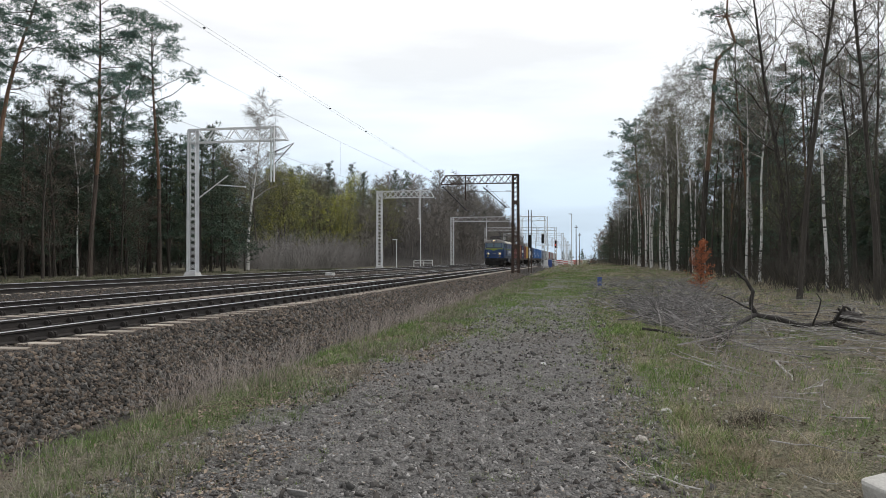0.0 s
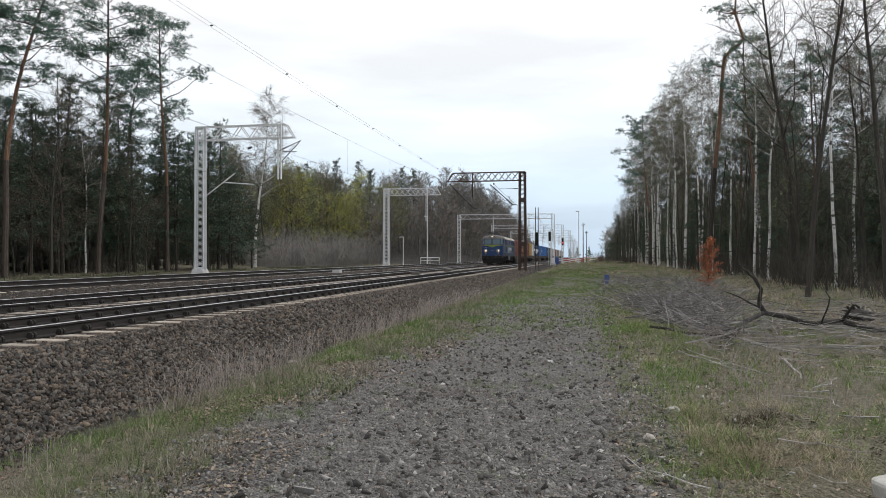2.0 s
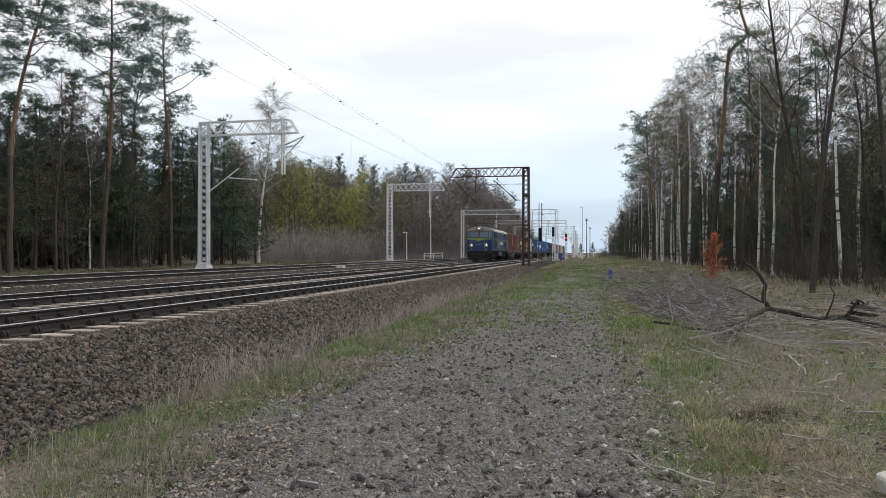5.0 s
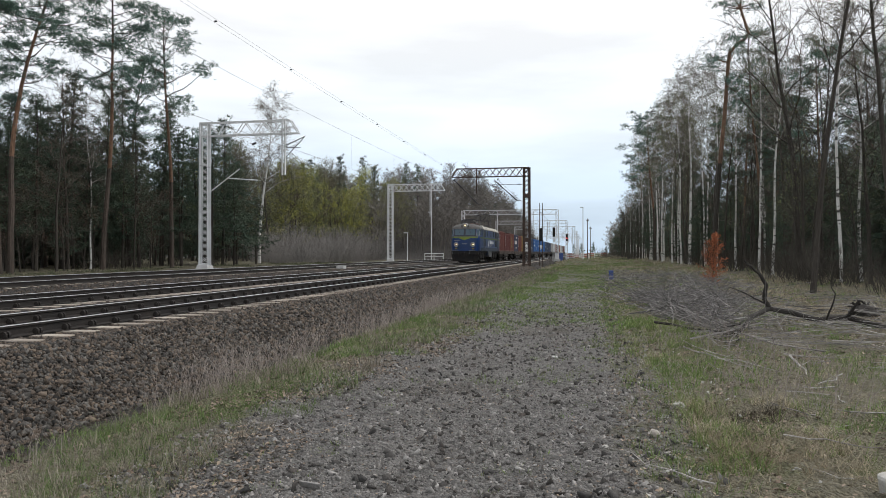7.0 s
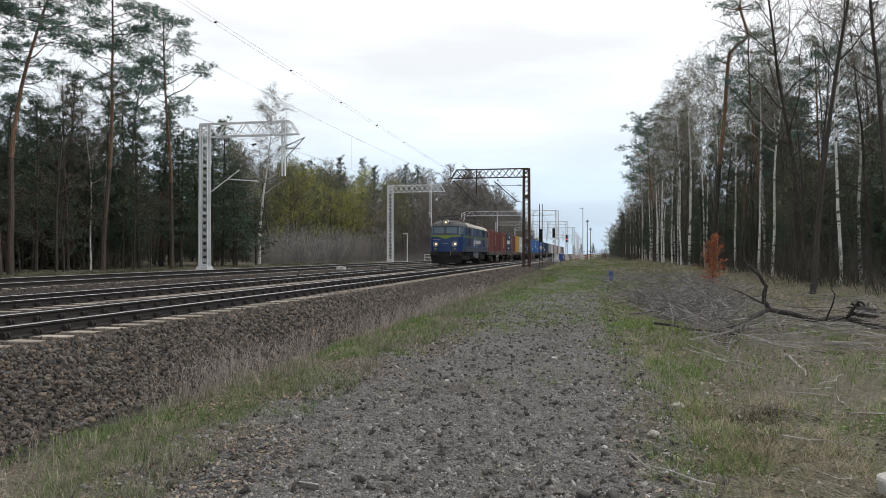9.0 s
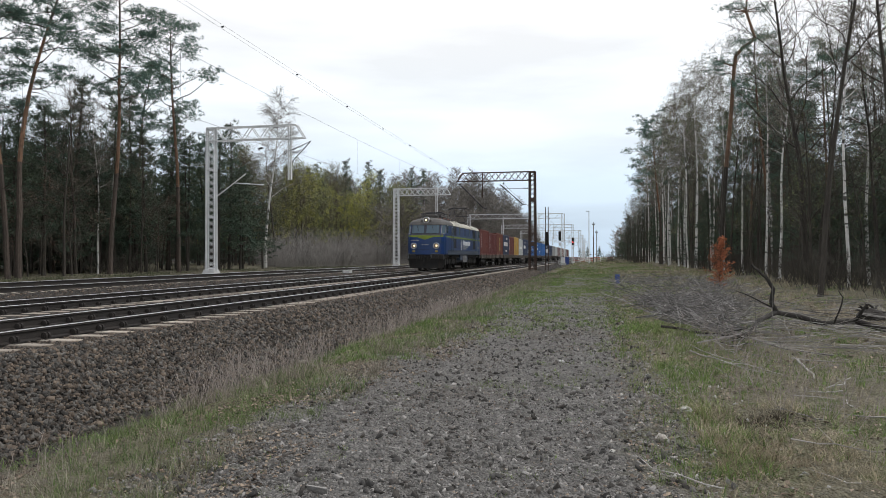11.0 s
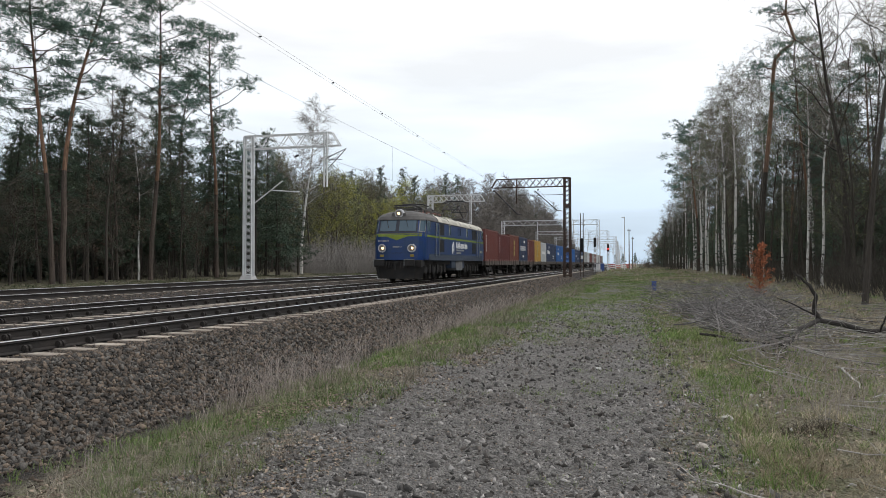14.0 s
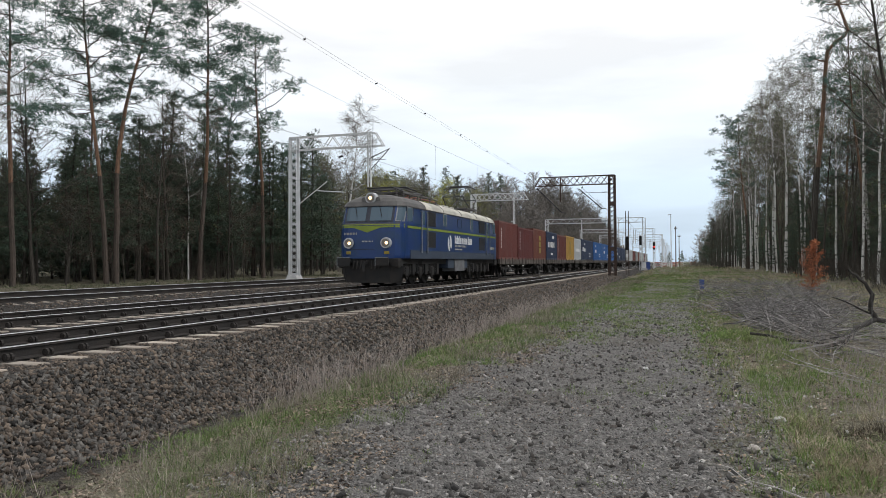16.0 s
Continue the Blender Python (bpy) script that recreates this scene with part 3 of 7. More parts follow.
def locomotive():
    t = thing("electric_locomotive", (-12.83, 111, 0), "blue electric locomotive with lime stripe and cream roof", "locomotive")
    TRAIN.append((t, 0.0))
    part("body", loft(LEVELS, LEN), M_BLUE, t, "blue painted steel body", smooth=False)
    # lower grey band along the sides, narrower towards the cabs
    for s in (-1, 1):
        part("side_band", one_box(s * 1.5 - 0.012, s * 1.5 + 0.012, 1.3, 16.7, 1.19, 1.56), M_GREY, t, "dusty grey lower side band")
        part("stripe", one_box(s * 1.498 - 0.02, s * 1.498 + 0.012, 0.95, 17.05, 2.52, 2.63), M_LIME, t, "lime green waist stripe")
        part("sill_line", one_box(s * 1.475 - 0.02, s * 1.475 + 0.035, 1.2, 16.8, 3.445, 3.48), M_SOOT, t)
        cuts = [(3.65, 4.85, 2.72, 3.40), (3.65, 4.85, 1.72, 2.46), (13.0, 14.3, 2.72, 3.40), (13.0, 14.3, 1.72, 2.46)]
        for a, b, c, d in cuts:
            g = part("grille", one_box(s * 1.47 - 0.03, s * 1.485 + 0.022, a, b, c, d), M_GRILLE, t, "dark ventilation grille")
            bm = bmesh.new()
            for k in range(9):
                z = c + (k + 0.5) * (d - c) / 9
                bar(bm, (s * 1.512, a + 0.03, z), (s * 1.512, b - 0.03, z), 0.02)
            part("louvre", bm, M_GRILLE, g)
        for a, b, c, d in ((6.2, 6.62, 2.82, 3.42), (11.2, 11.62, 2.82, 3.42)):
            w = part("window", one_box(s * 1.47 - 0.03, s * 1.485 + 0.02, a, b, c, d, 0.01), M_GLASS, t)
            part("window_frame", one_box(s * 1.47 - 0.03, s * 1.485 + 0.012, a - 0.05, b + 0.05, c - 0.05, d + 0.05, 0.01), M_CREAM, w)
        hatch = bmesh.new()
        for z in (2.86, 3.3):
            bar(hatch, (s * 1.497, 8.6, z), (s * 1.497, 9.3, z), 0.018)
        for y in (8.6, 9.3):
            bar(hatch, (s * 1.497, y, 2.86), (s * 1.497, y, 3.3), 0.018)
        part("hatch_rim", hatch, M_GRILLE, t)
        for a in (2.75, 14.65):
            d = part("door", one_box(s * 1.48 - 0.03, s * 1.485 + 0.022, a, a + 0.68, 1.50, 3.42, 0.01), M_BLUE, t, "blue cab side door")
            part("window", one_box(s * 1.48 - 0.02, s * 1.485 + 0.030, a + 0.14, a + 0.54, 2.75, 3.35, 0.01), M_GLASS, d)
            bm = bmesh.new()
            for y in (a - 0.07, a + 0.75):
                tube(bm, (s * 1.56, y, 1.45), (s * 1.56, y, 3.38), 0.026)
                for z in (1.5, 2.45, 3.34):
                    tube(bm, (s * 1.47, y, z), (s * 1.56, y, z), 0.014)
            part("handrail", bm, M_CHROME, d)
            part("step", one_box(s * 1.30, s * 1.52, a + 0.1, a + 0.55, 1.02, 1.06), M_BLACK, d)
        for a, b in ((0.98, 1.72), (LEN - 1.72, LEN - 0.98)):
            part("window_band", one_box(s * 1.46 - 0.03, s * 1.475 + 0.010, a - 0.02, b + 0.06, 2.735, 3.44), M_BAND, t, "dark band round the cab windows")
        for a, b in ((1.02, 1.62), (LEN - 1.62, LEN - 1.02)):
            w = part("window", one_box(s * 1.46 - 0.03, s * 1.475 + 0.022, a, b, 2.8, 3.42, 0.02), M_GLASS, t)
            part("window_frame", one_box(s * 1.46 - 0.03, s * 1.475 + 0.014, a - 0.05, b + 0.05, 2.75, 3.46, 0.02), M_CHROME, w)
    # cab fronts
    for rear in (False, True):
        yy = (lambda y: LEN - y) if rear else (lambda y: y)
        q = -1 if rear else 1
        part("window_band", nose_panel(-1.462, 1.462, 2.735, 3.468, 0.008, n=24, rear=rear), M_BAND, t, "dark band round the cab windows")
        for a, b in ((-1.04, -0.10), (0.10, 1.04)):
            w = part("windscreen", nose_panel(a, b, 2.82, 3.42, 0.030, rear=rear), M_GLASS, t, "reflecting cab windscreen")
            part("window_frame", nose_panel(a - 0.045, b + 0.045, 2.775, 3.465, 0.018, rear=rear), M_BAND, w)
            bm = bmesh.new()
            xm = (a + b) / 2 - 0.1
            tube(bm, (xm, yy(nose_y(xm, 3.45) - 0.06), 3.47), (xm + 0.16, yy(nose_y(xm + 0.16, 3.0) - 0.055), 3.0), 0.012)
            part("wiper", bm, M_BLACK, w)
        for s in (-1, 1):
            a, b = sorted((s * 1.24, s * 1.435))
            w = part("windscreen", nose_panel(a, b, 2.82, 3.42, 0.028, rear=rear), M_GLASS, t, "corner cab window")
            a, b = sorted((s * 1.20, s * 1.455))
            part("window_frame", nose_panel(a, b, 2.785, 3.455, 0.016, rear=rear), M_CHROME, w)
        part("stripe", nose_panel(-1.47, 1.47, lambda x: 2.52 - max(0.0, 0.21 - abs(x) * 0.33), 2.60, 0.012, n=24, rear=rear), M_LIME, t, "lime waist stripe with a pointed middle")
        part("stripe_line", nose_panel(-1.47, 1.47, 2.625, 2.665, 0.02, n=24, rear=rear), M_LIME, t)
        part("stripe_line", nose_panel(-1.47, 1.47, 2.665, 2.72, 0.014, n=24, rear=rear), M_SOOT, t)
        for x, z, r in ((-0.86, 1.86, 0.23), (0.86, 1.86, 0.23), (0.0, 3.82, 0.24)):
            y = yy(nose_y(x, min(z, 3.6)) - (0.02 if z < 3 else -0.12))
            lamp = part("headlamp", one_tube((x, y + 0.25 * q, z), (x, y - 0.08 * q, z), r + 0.02, r, 24), M_RING, t, "round headlamp in a pale ring")
            part("lens", one_tube((x, y - 0.05 * q, z), (x, y - 0.10 * q, z), r * 0.80, r * 0.74, 24), M_LENS, lamp)
            if not rear:
                part("bulb", one_tube((x + (0.05 if z < 3 else 0), y - 0.09 * q, z), (x + (0.05 if z < 3 else 0), y - 0.115 * q, z), r * 0.34, r * 0.28, 16), M_LAMP, lamp, "lit lamp")
        for s in (-1, 1):
            part("horn", one_tube((s * 0.33, yy(0.62), 3.74), (s * 0.33, yy(0.42), 3.76), 0.06, 0.10, 10), M_SOOT, t)
            part("marker_light", one_box(s * 0.88 - 0.11, s * 0.88 + 0.11, *sorted((yy(nose_y(0.9, 1.45) - 0.04), yy(0.25))), 1.38, 1.51, 0.02), M_YELLOW, t, "yellow marker plate")
            b = part("buffer", one_tube((s * 0.875, yy(0.3), 1.06), (s * 0.875, yy(-0.42), 1.06), 0.12, n=14), M_BLACK, t)
            part("buffer_head", one_box(s * 0.875 - 0.3, s * 0.875 + 0.3, *sorted((yy(-0.50), yy(-0.42))), 0.87, 1.25, 0.03), M_BLACK, b, "wide black buffer plate")
            rim = bmesh.new()
            box(rim, s * 0.875 - 0.3, s * 0.875 + 0.3, *sorted((yy(-0.506), yy(-0.49))), 1.225, 1.25)
            box(rim, s * 0.875 - 0.3, s * 0.875 - 0.275, *sorted((yy(-0.506), yy(-0.49))), 0.87, 1.225)
            part("buffer_rim", rim, M_CHROME, b)
        bm = bmesh.new()
        for s in (-1, 1):
            for k in range(3):
                x = s * (0.25 + k * 0.17)
                tube(bm, (x, yy(-0.02), 1.1), (x, yy(-0.16), 0.75), 0.03)
        tube(bm, (0, yy(0), 1.05), (0, yy(-0.35), 0.98), 0.07)
        bar(bm, (0, yy(-0.3), 1.08), (0, yy(-0.36), 0.66), 0.09)
        part("coupling", bm, M_BLACK, t)
        bm = bmesh.new()
        pts = [(-1.45, 0.55), (-1.1, 0.05), (0, -0.12), (1.1, 0.05), (1.45, 0.55)]
        for (xa, ya), (xb, yb) in zip(pts, pts[1:]):
            v = [bm.verts.new(c) for c in ((xa, yy(ya), 0.86), (xb, yy(yb), 0.86), (xb * 0.9, yy(yb + 0.06), 0.16), (xa * 0.9, yy(ya + 0.06), 0.16),
                                           (xa, yy(ya + 0.08), 0.86), (xb, yy(yb + 0.08), 0.86), (xb * 0.9, yy(yb + 0.12), 0.16), (xa * 0.9, yy(ya + 0.12), 0.16))]
            for f in ((0, 1, 2, 3), (4, 5, 6, 7), (0, 1, 5, 4), (3, 2, 6, 7)):
                bm.faces.new([v[i] for i in f])
        bmesh.ops.recalc_face_normals(bm, faces=bm.faces)
        part("plough", bm, M_BLACK, t, "dark dusty snow plough")
        part("lower_nose", nose_panel(-1.4, 1.4, 1.2, 1.3, 0.006, n=12, rear=rear), M_BLUE, t)
        part("buffer_beam", one_box(-1.38, 1.38, *sorted((yy(0.12), yy(0.75))), 0.80, 1.21, 0.05), M_BLACK, t, "dark dirty buffer beam")
        bm = bmesh.new()
        for x0, n, z in ((-1.12, 9, 2.27),) if not rear else ():
            for k in range(n):
                x = x0 + k * 0.075
                y = yy(nose_y(x, z) - 0.012)
                box(bm, x, x + 0.032, y - 0.01, y + 0.03, z - 0.05, z + 0.05)
        for k in range(8):
            x = -0.02 + k * 0.065
            y = yy(nose_y(x, 1.93) - 0.012)
            box(bm, x - 0.2, x - 0.172, min(y - 0.01 * q, y + 0.03 * q), max(y - 0.01 * q, y + 0.03 * q), 1.90, 1.96)
        part("marking", bm, M_CREAM, t, "white lettering bars")
        part("marking", nose_panel(-0.8, 0.35, 1.585, 1.605, 0.016, rear=rear), M_GRILLE, t)
    # roof: sooty over the leading cab, cream behind
    lv = [(3.455, 1.505, 0.27), (3.50, 1.505, 0.29), (3.66, 1.43, 0.40), (3.82, 1.24, 0.60), (3.94, 0.94, 0.85), (4.02, 0.55, 1.15), (4.05, 0.2, 1.4)]
    bm = loft(lv, LEN)
    bmesh.ops.bisect_plane(bm, geom=bm.verts[:] + bm.edges[:] + bm.faces[:], plane_co=(0, 3.4, 0), plane_no=(0, 1, 0))
    bmesh.ops.bisect_plane(bm, geom=bm.verts[:] + bm.edges[:] + bm.faces[:], plane_co=(0, LEN - 1.2, 0), plane_no=(0, 1, 0))
    for f in bm.faces:
        y = f.calc_center_median().y
        f.material_index = 1 if y < 3.4 or y > LEN - 1.2 else 0
    me = mesh_of("roof", bm, [M_CREAM, M_SOOT])
    part("roof", me, None, t, "cream roof, sooty grey over the cab")
    bm = bmesh.new()
    for y in (3.4, 6.2, 9.4, 12.6, 15.4):
        for (xa, za), (xb, zb) in zip([(-1.50, 3.50), (-1.43, 3.66), (-1.24, 3.82), (-0.94, 3.94), (-0.5, 4.03), (0.5, 4.03), (0.94, 3.94), (1.24, 3.82), (1.43, 3.66)],
                                      [(-1.43, 3.66), (-1.24, 3.82), (-0.94, 3.94), (-0.5, 4.03), (0.5, 4.03), (0.94, 3.94), (1.24, 3.82), (1.43, 3.66), (1.50, 3.50)]):
            bar(bm, (xa, y, za + 0.004), (xb, y, zb + 0.004), 0.05, 0.025)
    part("roof_seam", bm, M_SOOT, t)
    # roof gear
    bm = bmesh.new()
    for x in (-0.62, 0.62):
        for y in (1.9, 3.6, 5.2, 6.6, 7.6):
            insulator(bm, (x, y, 3.98), (x, y, 4.28), 0.075, 4)
    for x in (-0.62, 0.62):
        tube(bm, (x, 1.8, 4.3), (x, 7.9, 4.26), 0.03)
    for y in (1.9, 3.6, 5.2, 6.6):
        tube(bm, (-0.75, y, 4.3), (0.75, y, 4.3), 0.03)
    part("roof_insulators", bm, M_SOOT, t)
    bm = bmesh.new()
    tube(bm, (0.3, 4.2, 4.22), (0.3, 8.6, 4.22), 0.035)
    tube(bm, (-0.3, 4.6, 4.26), (-0.3, 7.4, 4.26), 0.035)
    tube(bm, (0.3, 8.6, 4.22), (0.0, 9.6, 4.12), 0.03)
    part("roof_pipe", bm, M_PIPE, t, "rusty red roof pipe")
    for y in (8.6, 10.2, 11.4):
        part("roof_box", one_box(-0.45, 0.25, y, y + 0.7, 3.98, 4.2, 0.04), M_SOOT if y < 10 else M_CREAM, t)
    pantograph(t, 3.4, 0.32)
    pantograph(t, 14.1, 1.38)
    # running gear
    for y0 in (1.6, 11.75):
        for k in range(3):
            wheelset(t, y0 + k * 1.75, 0.625)
        for s in (-1, 1):
            bm = bmesh.new()
            box(bm, s * 1.12 - 0.08, s * 1.12 + 0.08, y0 - 1.0, y0 + 4.5, 0.60, 0.98, 0.03)
            for k in range(3):
                y = y0 + k * 1.75
                box(bm, s * 1.14 - 0.12, s * 1.14 + 0.12, y - 0.2, y + 0.2, 0.40, 0.82, 0.04)
                for d in (-0.36, 0.36):
                    tube(bm, (s * 1.16, y + d, 0.52), (s * 1.16, y + d, 1.05), 0.10, n=10)
                    for h in range(4):
                        tube(bm, (s * 1.16, y + d, 0.58 + h * 0.12), (s * 1.16, y + d, 0.62 + h * 0.12), 0.125, n=10)
                box(bm, s * 1.24 - 0.07, s * 1.24 + 0.07, y + 0.5, y + 0.85, 0.45, 0.98, 0.03)
                # pointed sand and brake gear below the frame
                bar(bm, (s * 1.2, y - 0.35, 0.62), (s * 1.2, y, 0.28), 0.06)
                bar(bm, (s * 1.2, y + 0.35, 0.62), (s * 1.2, y, 0.28), 0.06)
            part("bogie_frame", bm, M_BLACK, t, "black bogie frame with coil springs")
    part("underframe", one_box(-1.3, 1.3, 0.7, 17.3, 0.95, 1.22), M_BLACK, t)
    # added black blocks close the see-through gaps and stand in for shade underneath
    for y in (0.9, 11.0):
        part("traction_gear", one_box(-0.62, 0.62, y, y + 5.9, 0.3, 0.96, 0.06), M_BLACK, t, "added dark block filling the shaded gap between the wheels")
    part("equipment_box", one_box(0.7, 1.42, 7.1, 8.2, 0.72, 1.2, 0.03), M_GREY, t, "grey underfloor box")
    part("equipment_box", one_box(0.72, 1.44, 8.3, 10.1, 0.55, 1.2, 0.03), M_DUST, t, "pale dusty underfloor box")
    part("equipment_box", one_box(-1.42, 1.4, 10.2, 10.8, 0.7, 1.2, 0.03), M_GREY, t)
    # side emblem and lettering as plain shapes
    for s in (1, -1):
        bm = bmesh.new()
        for k in range(2):
            a0 = 0.0 if k == 0 else math.pi
            pts = []
            for i in range(9):
                a = a0 + i / 8 * math.pi * 1.0
                pts.append((7.15 + 0.33 * math.sin(a) * (1 if k == 0 else 1), 2.0 + 0.42 * math.cos(a)))
            inner = [(7.15 + (p[0] - 7.15) * 0.12 + (0.05 if k == 0 else -0.05), 2.0 + (p[1] - 2.0) * 0.42) for p in pts]
            for i in range(8):
                if (k == 0 and i < 6) or (k == 1 and i < 6):
                    q4 = [pts[i], pts[i + 1], inner[i + 1], inner[i]]
                    front = [bm.verts.new((s * 1.512, a, b)) for a, b in q4]
                    back = [bm.verts.new((s * 1.49, a, b)) for a, b in q4]
                    bm.faces.new(front)
                    for j in range(4):
                        bm.faces.new((front[j], front[(j + 1) % 4], back[(j + 1) % 4], back[j]))
        bmesh.ops.recalc_face_normals(bm, faces=bm.faces)
        part("emblem", bm, M_WHITE, t, "white swirl emblem")
        bm = bmesh.new()
        x = s * 1.503
        for k, (w, h) in enumerate(((0.30, 0.42), (0.30, 0.42), (0.30, 0.42), (0.34, 0.32), (0.34, 0.32), (0.26, 0.32), (0.34, 0.42), (0.36, 0.32))):
            y = 8.05 + k * 0.42
            z = 2.0
            box(bm, x - 0.01, x + 0.01, y, y + 0.11, z, z + h)
            box(bm, x - 0.01, x + 0.01, y + 0.18, y + w, z, z + min(h, 0.32))
        part("lettering", bm, M_WHITE, t, "white lettering bars")
        bm = bmesh.new()
        for k in range(9):
            box(bm, x - 0.008, x + 0.008, 8.1 + k * 0.25, 8.22 + k * 0.25, 1.83, 1.93)
        for k in range(11):
            box(bm, x - 0.008, x + 0.008, 8.1 + k * 0.12, 8.19 + k * 0.12, 1.66, 1.74)
        for k in range(9):
            box(bm, x - 0.008, x + 0.008, 15.75 + k * 0.11, 15.82 + k * 0.11, 1.78, 1.95)
        part("lettering", bm, M_CREAM, t, "small pale lettering bars")
    return t


def pantograph(t, y, rise):
    """Diamond pantograph; rise: height of the head above its base at 4.25 m."""
    z = 4.22
    bm = bmesh.new()
    for s in (-1, 1):
        box(bm, s * 0.75 - 0.05, s * 0.75 + 0.05, y - 1.1, y + 1.1, z - 0.04, z + 0.04)
        box(bm, -0.75, 0.75, y + s * 1.05 - 0.05, y + s * 1.05 + 0.05, z - 0.035, z + 0.035)
    p = part("pantograph_base", bm, M_SOOT, t)
    bm = bmesh.new()
    for s in (-1, 1):
        for w in (-1, 1):
            insulator(bm, (s * 0.75, y + w * 1.0, 3.95), (s * 0.75, y + w * 1.0, z), 0.08, 4)
    part("insulator", bm, M_SOOT, p)
    wide = 1.45 if rise > 1 else 1.9
    for s in (-1, 1):
        for w in (-1, 1):
            knee = Vector((s * 0.62, y + w * wide, z + rise * 0.48))
            part("lower_arm", one_tube((s * 0.7, y + w * 0.35, z + 0.05), knee, 0.035), M_WIRE, p)
            part("upper_arm", one_tube(knee, (s * 0.5, y + w * 0.22, z + rise - 0.1), 0.025), M_WIRE, p)
    for w in (-1, 1):
        knee = z + rise * 0.48
        part("arm_tie", one_tube((-0.62, y + w * wide, knee), (0.62, y + w * wide, knee), 0.025), M_WIRE, p)
        part("arm_tie", one_tube((-0.7, y + w * 0.35, z + 0.05), (0.7, y + w * 0.35, z + 0.05), 0.04), M_WIRE, p)
        part("arm_brace", one_tube((-0.62, y + w * wide, knee), (0.5, y + w * 0.22, z + rise - 0.1), 0.018), M_WIRE, p)
    bm = bmesh.new()
    for w in (-0.22, 0.22):
        tube(bm, (-0.6, y + w, z + rise), (0.6, y + w, z + rise), 0.035)
        for s in (-1, 1):
            tube(bm, (s * 0.6, y + w, z + rise), (s * 0.95, y + w, z + rise - 0.16), 0.03)
    tube(bm, (-0.5, y - 0.22, z + rise - 0.08), (-0.5, y + 0.22, z + rise - 0.08), 0.025)
    tube(bm, (0.5, y - 0.22, z + rise - 0.08), (0.5, y + 0.22, z + rise - 0.08), 0.025)
    part("pantograph_head", bm, M_WIRE, p)


loco = locomotive()

M_WAGON = material("wagon_dusty_brown", (0.062, 0.052, 0.045), 0.85, 0, 0.3, 1.5, 25, 0.2, (0.14, 0.125, 0.11), 0.7)


STAKE = []


def flat_wagon(front, length):
    t = thing("container_wagon", (-12.83, 111 + front, 0), "dusty brown flat wagon carrying shipping containers", "freight wagon", "wagons of the train")
    TRAIN.append((t, front))
    bm = bmesh.new()
    for s in (-1, 1):
        box(bm, s * 1.2 - 0.07, s * 1.2 + 0.07, 0.35, length - 0.35, 0.88, 1.22, 0.015)
    for k in range(int(length / 1.5)):
        box(bm, -1.2, 1.2, 0.5 + k * 1.5, 0.62 + k * 1.5, 1.0, 1.2)
    box(bm, -0.25, 0.25, 0.4, length - 0.4, 0.8, 1.2)
    part("deck_frame", bm, M_WAGON, t)
    if not STAKE:
        STAKE.append(mesh_of("stake", one_box(-0.02, 0.02, -0.035, 0.035, 0.86, 1.34), M_WAGON))
    for s in (-1, 1):
        for k in range(int(length / 1.15)):
            part("stake", STAKE[0], None, t, at=(s * 1.28, 0.7 + k * 1.15, 0))
    for s in (-1, 1):
        bm = bmesh.new()
        a, b = 4.4, length - 4.4
        bar(bm, (s * 0.95, a, 0.85), (s * 0.95, a + 1.6, 0.5), 0.07)
        bar(bm, (s * 0.95, a + 1.6, 0.5), (s * 0.95, b - 1.6, 0.5), 0.07)
        bar(bm, (s * 0.95, b, 0.85), (s * 0.95, b - 1.6, 0.5), 0.07)
        part("truss_rod", bm, M_BLACK, t)
        for y in (0.12, length - 0.12):
            e = -1 if y < 1 else 1
            b2 = part("buffer", one_tube((s * 0.875, y - e * 0.3, 1.04), (s * 0.875, y + e * 0.1, 1.04), 0.09, n=10), M_BLACK, t)
            part("buffer_head", one_tube((s * 0.875, y + e * 0.1, 1.04), (s * 0.875, y + e * 0.13, 1.04), 0.23, n=14), M_BLACK, b2)
    for y0 in (1.7, length - 3.5):
        for d in (0.0, 1.8):
            wheelset(t, y0 + d, 0.46)
        for s in (-1, 1):
            bm = bmesh.new()
            box(bm, s * 1.05 - 0.07, s * 1.05 + 0.07, y0 - 0.45, y0 + 2.25, 0.5, 0.72, 0.03)
            for d in (0.0, 1.8):
                box(bm, s * 1.05 - 0.11, s * 1.05 + 0.11, y0 + d - 0.16, y0 + d + 0.16, 0.3, 0.62, 0.03)
            box(bm, s * 1.05 - 0.1, s * 1.05 + 0.1, y0 + 0.65, y0 + 1.15, 0.36, 0.8, 0.03)
            part("bogie_frame", bm, M_BLACK, t)
    return t


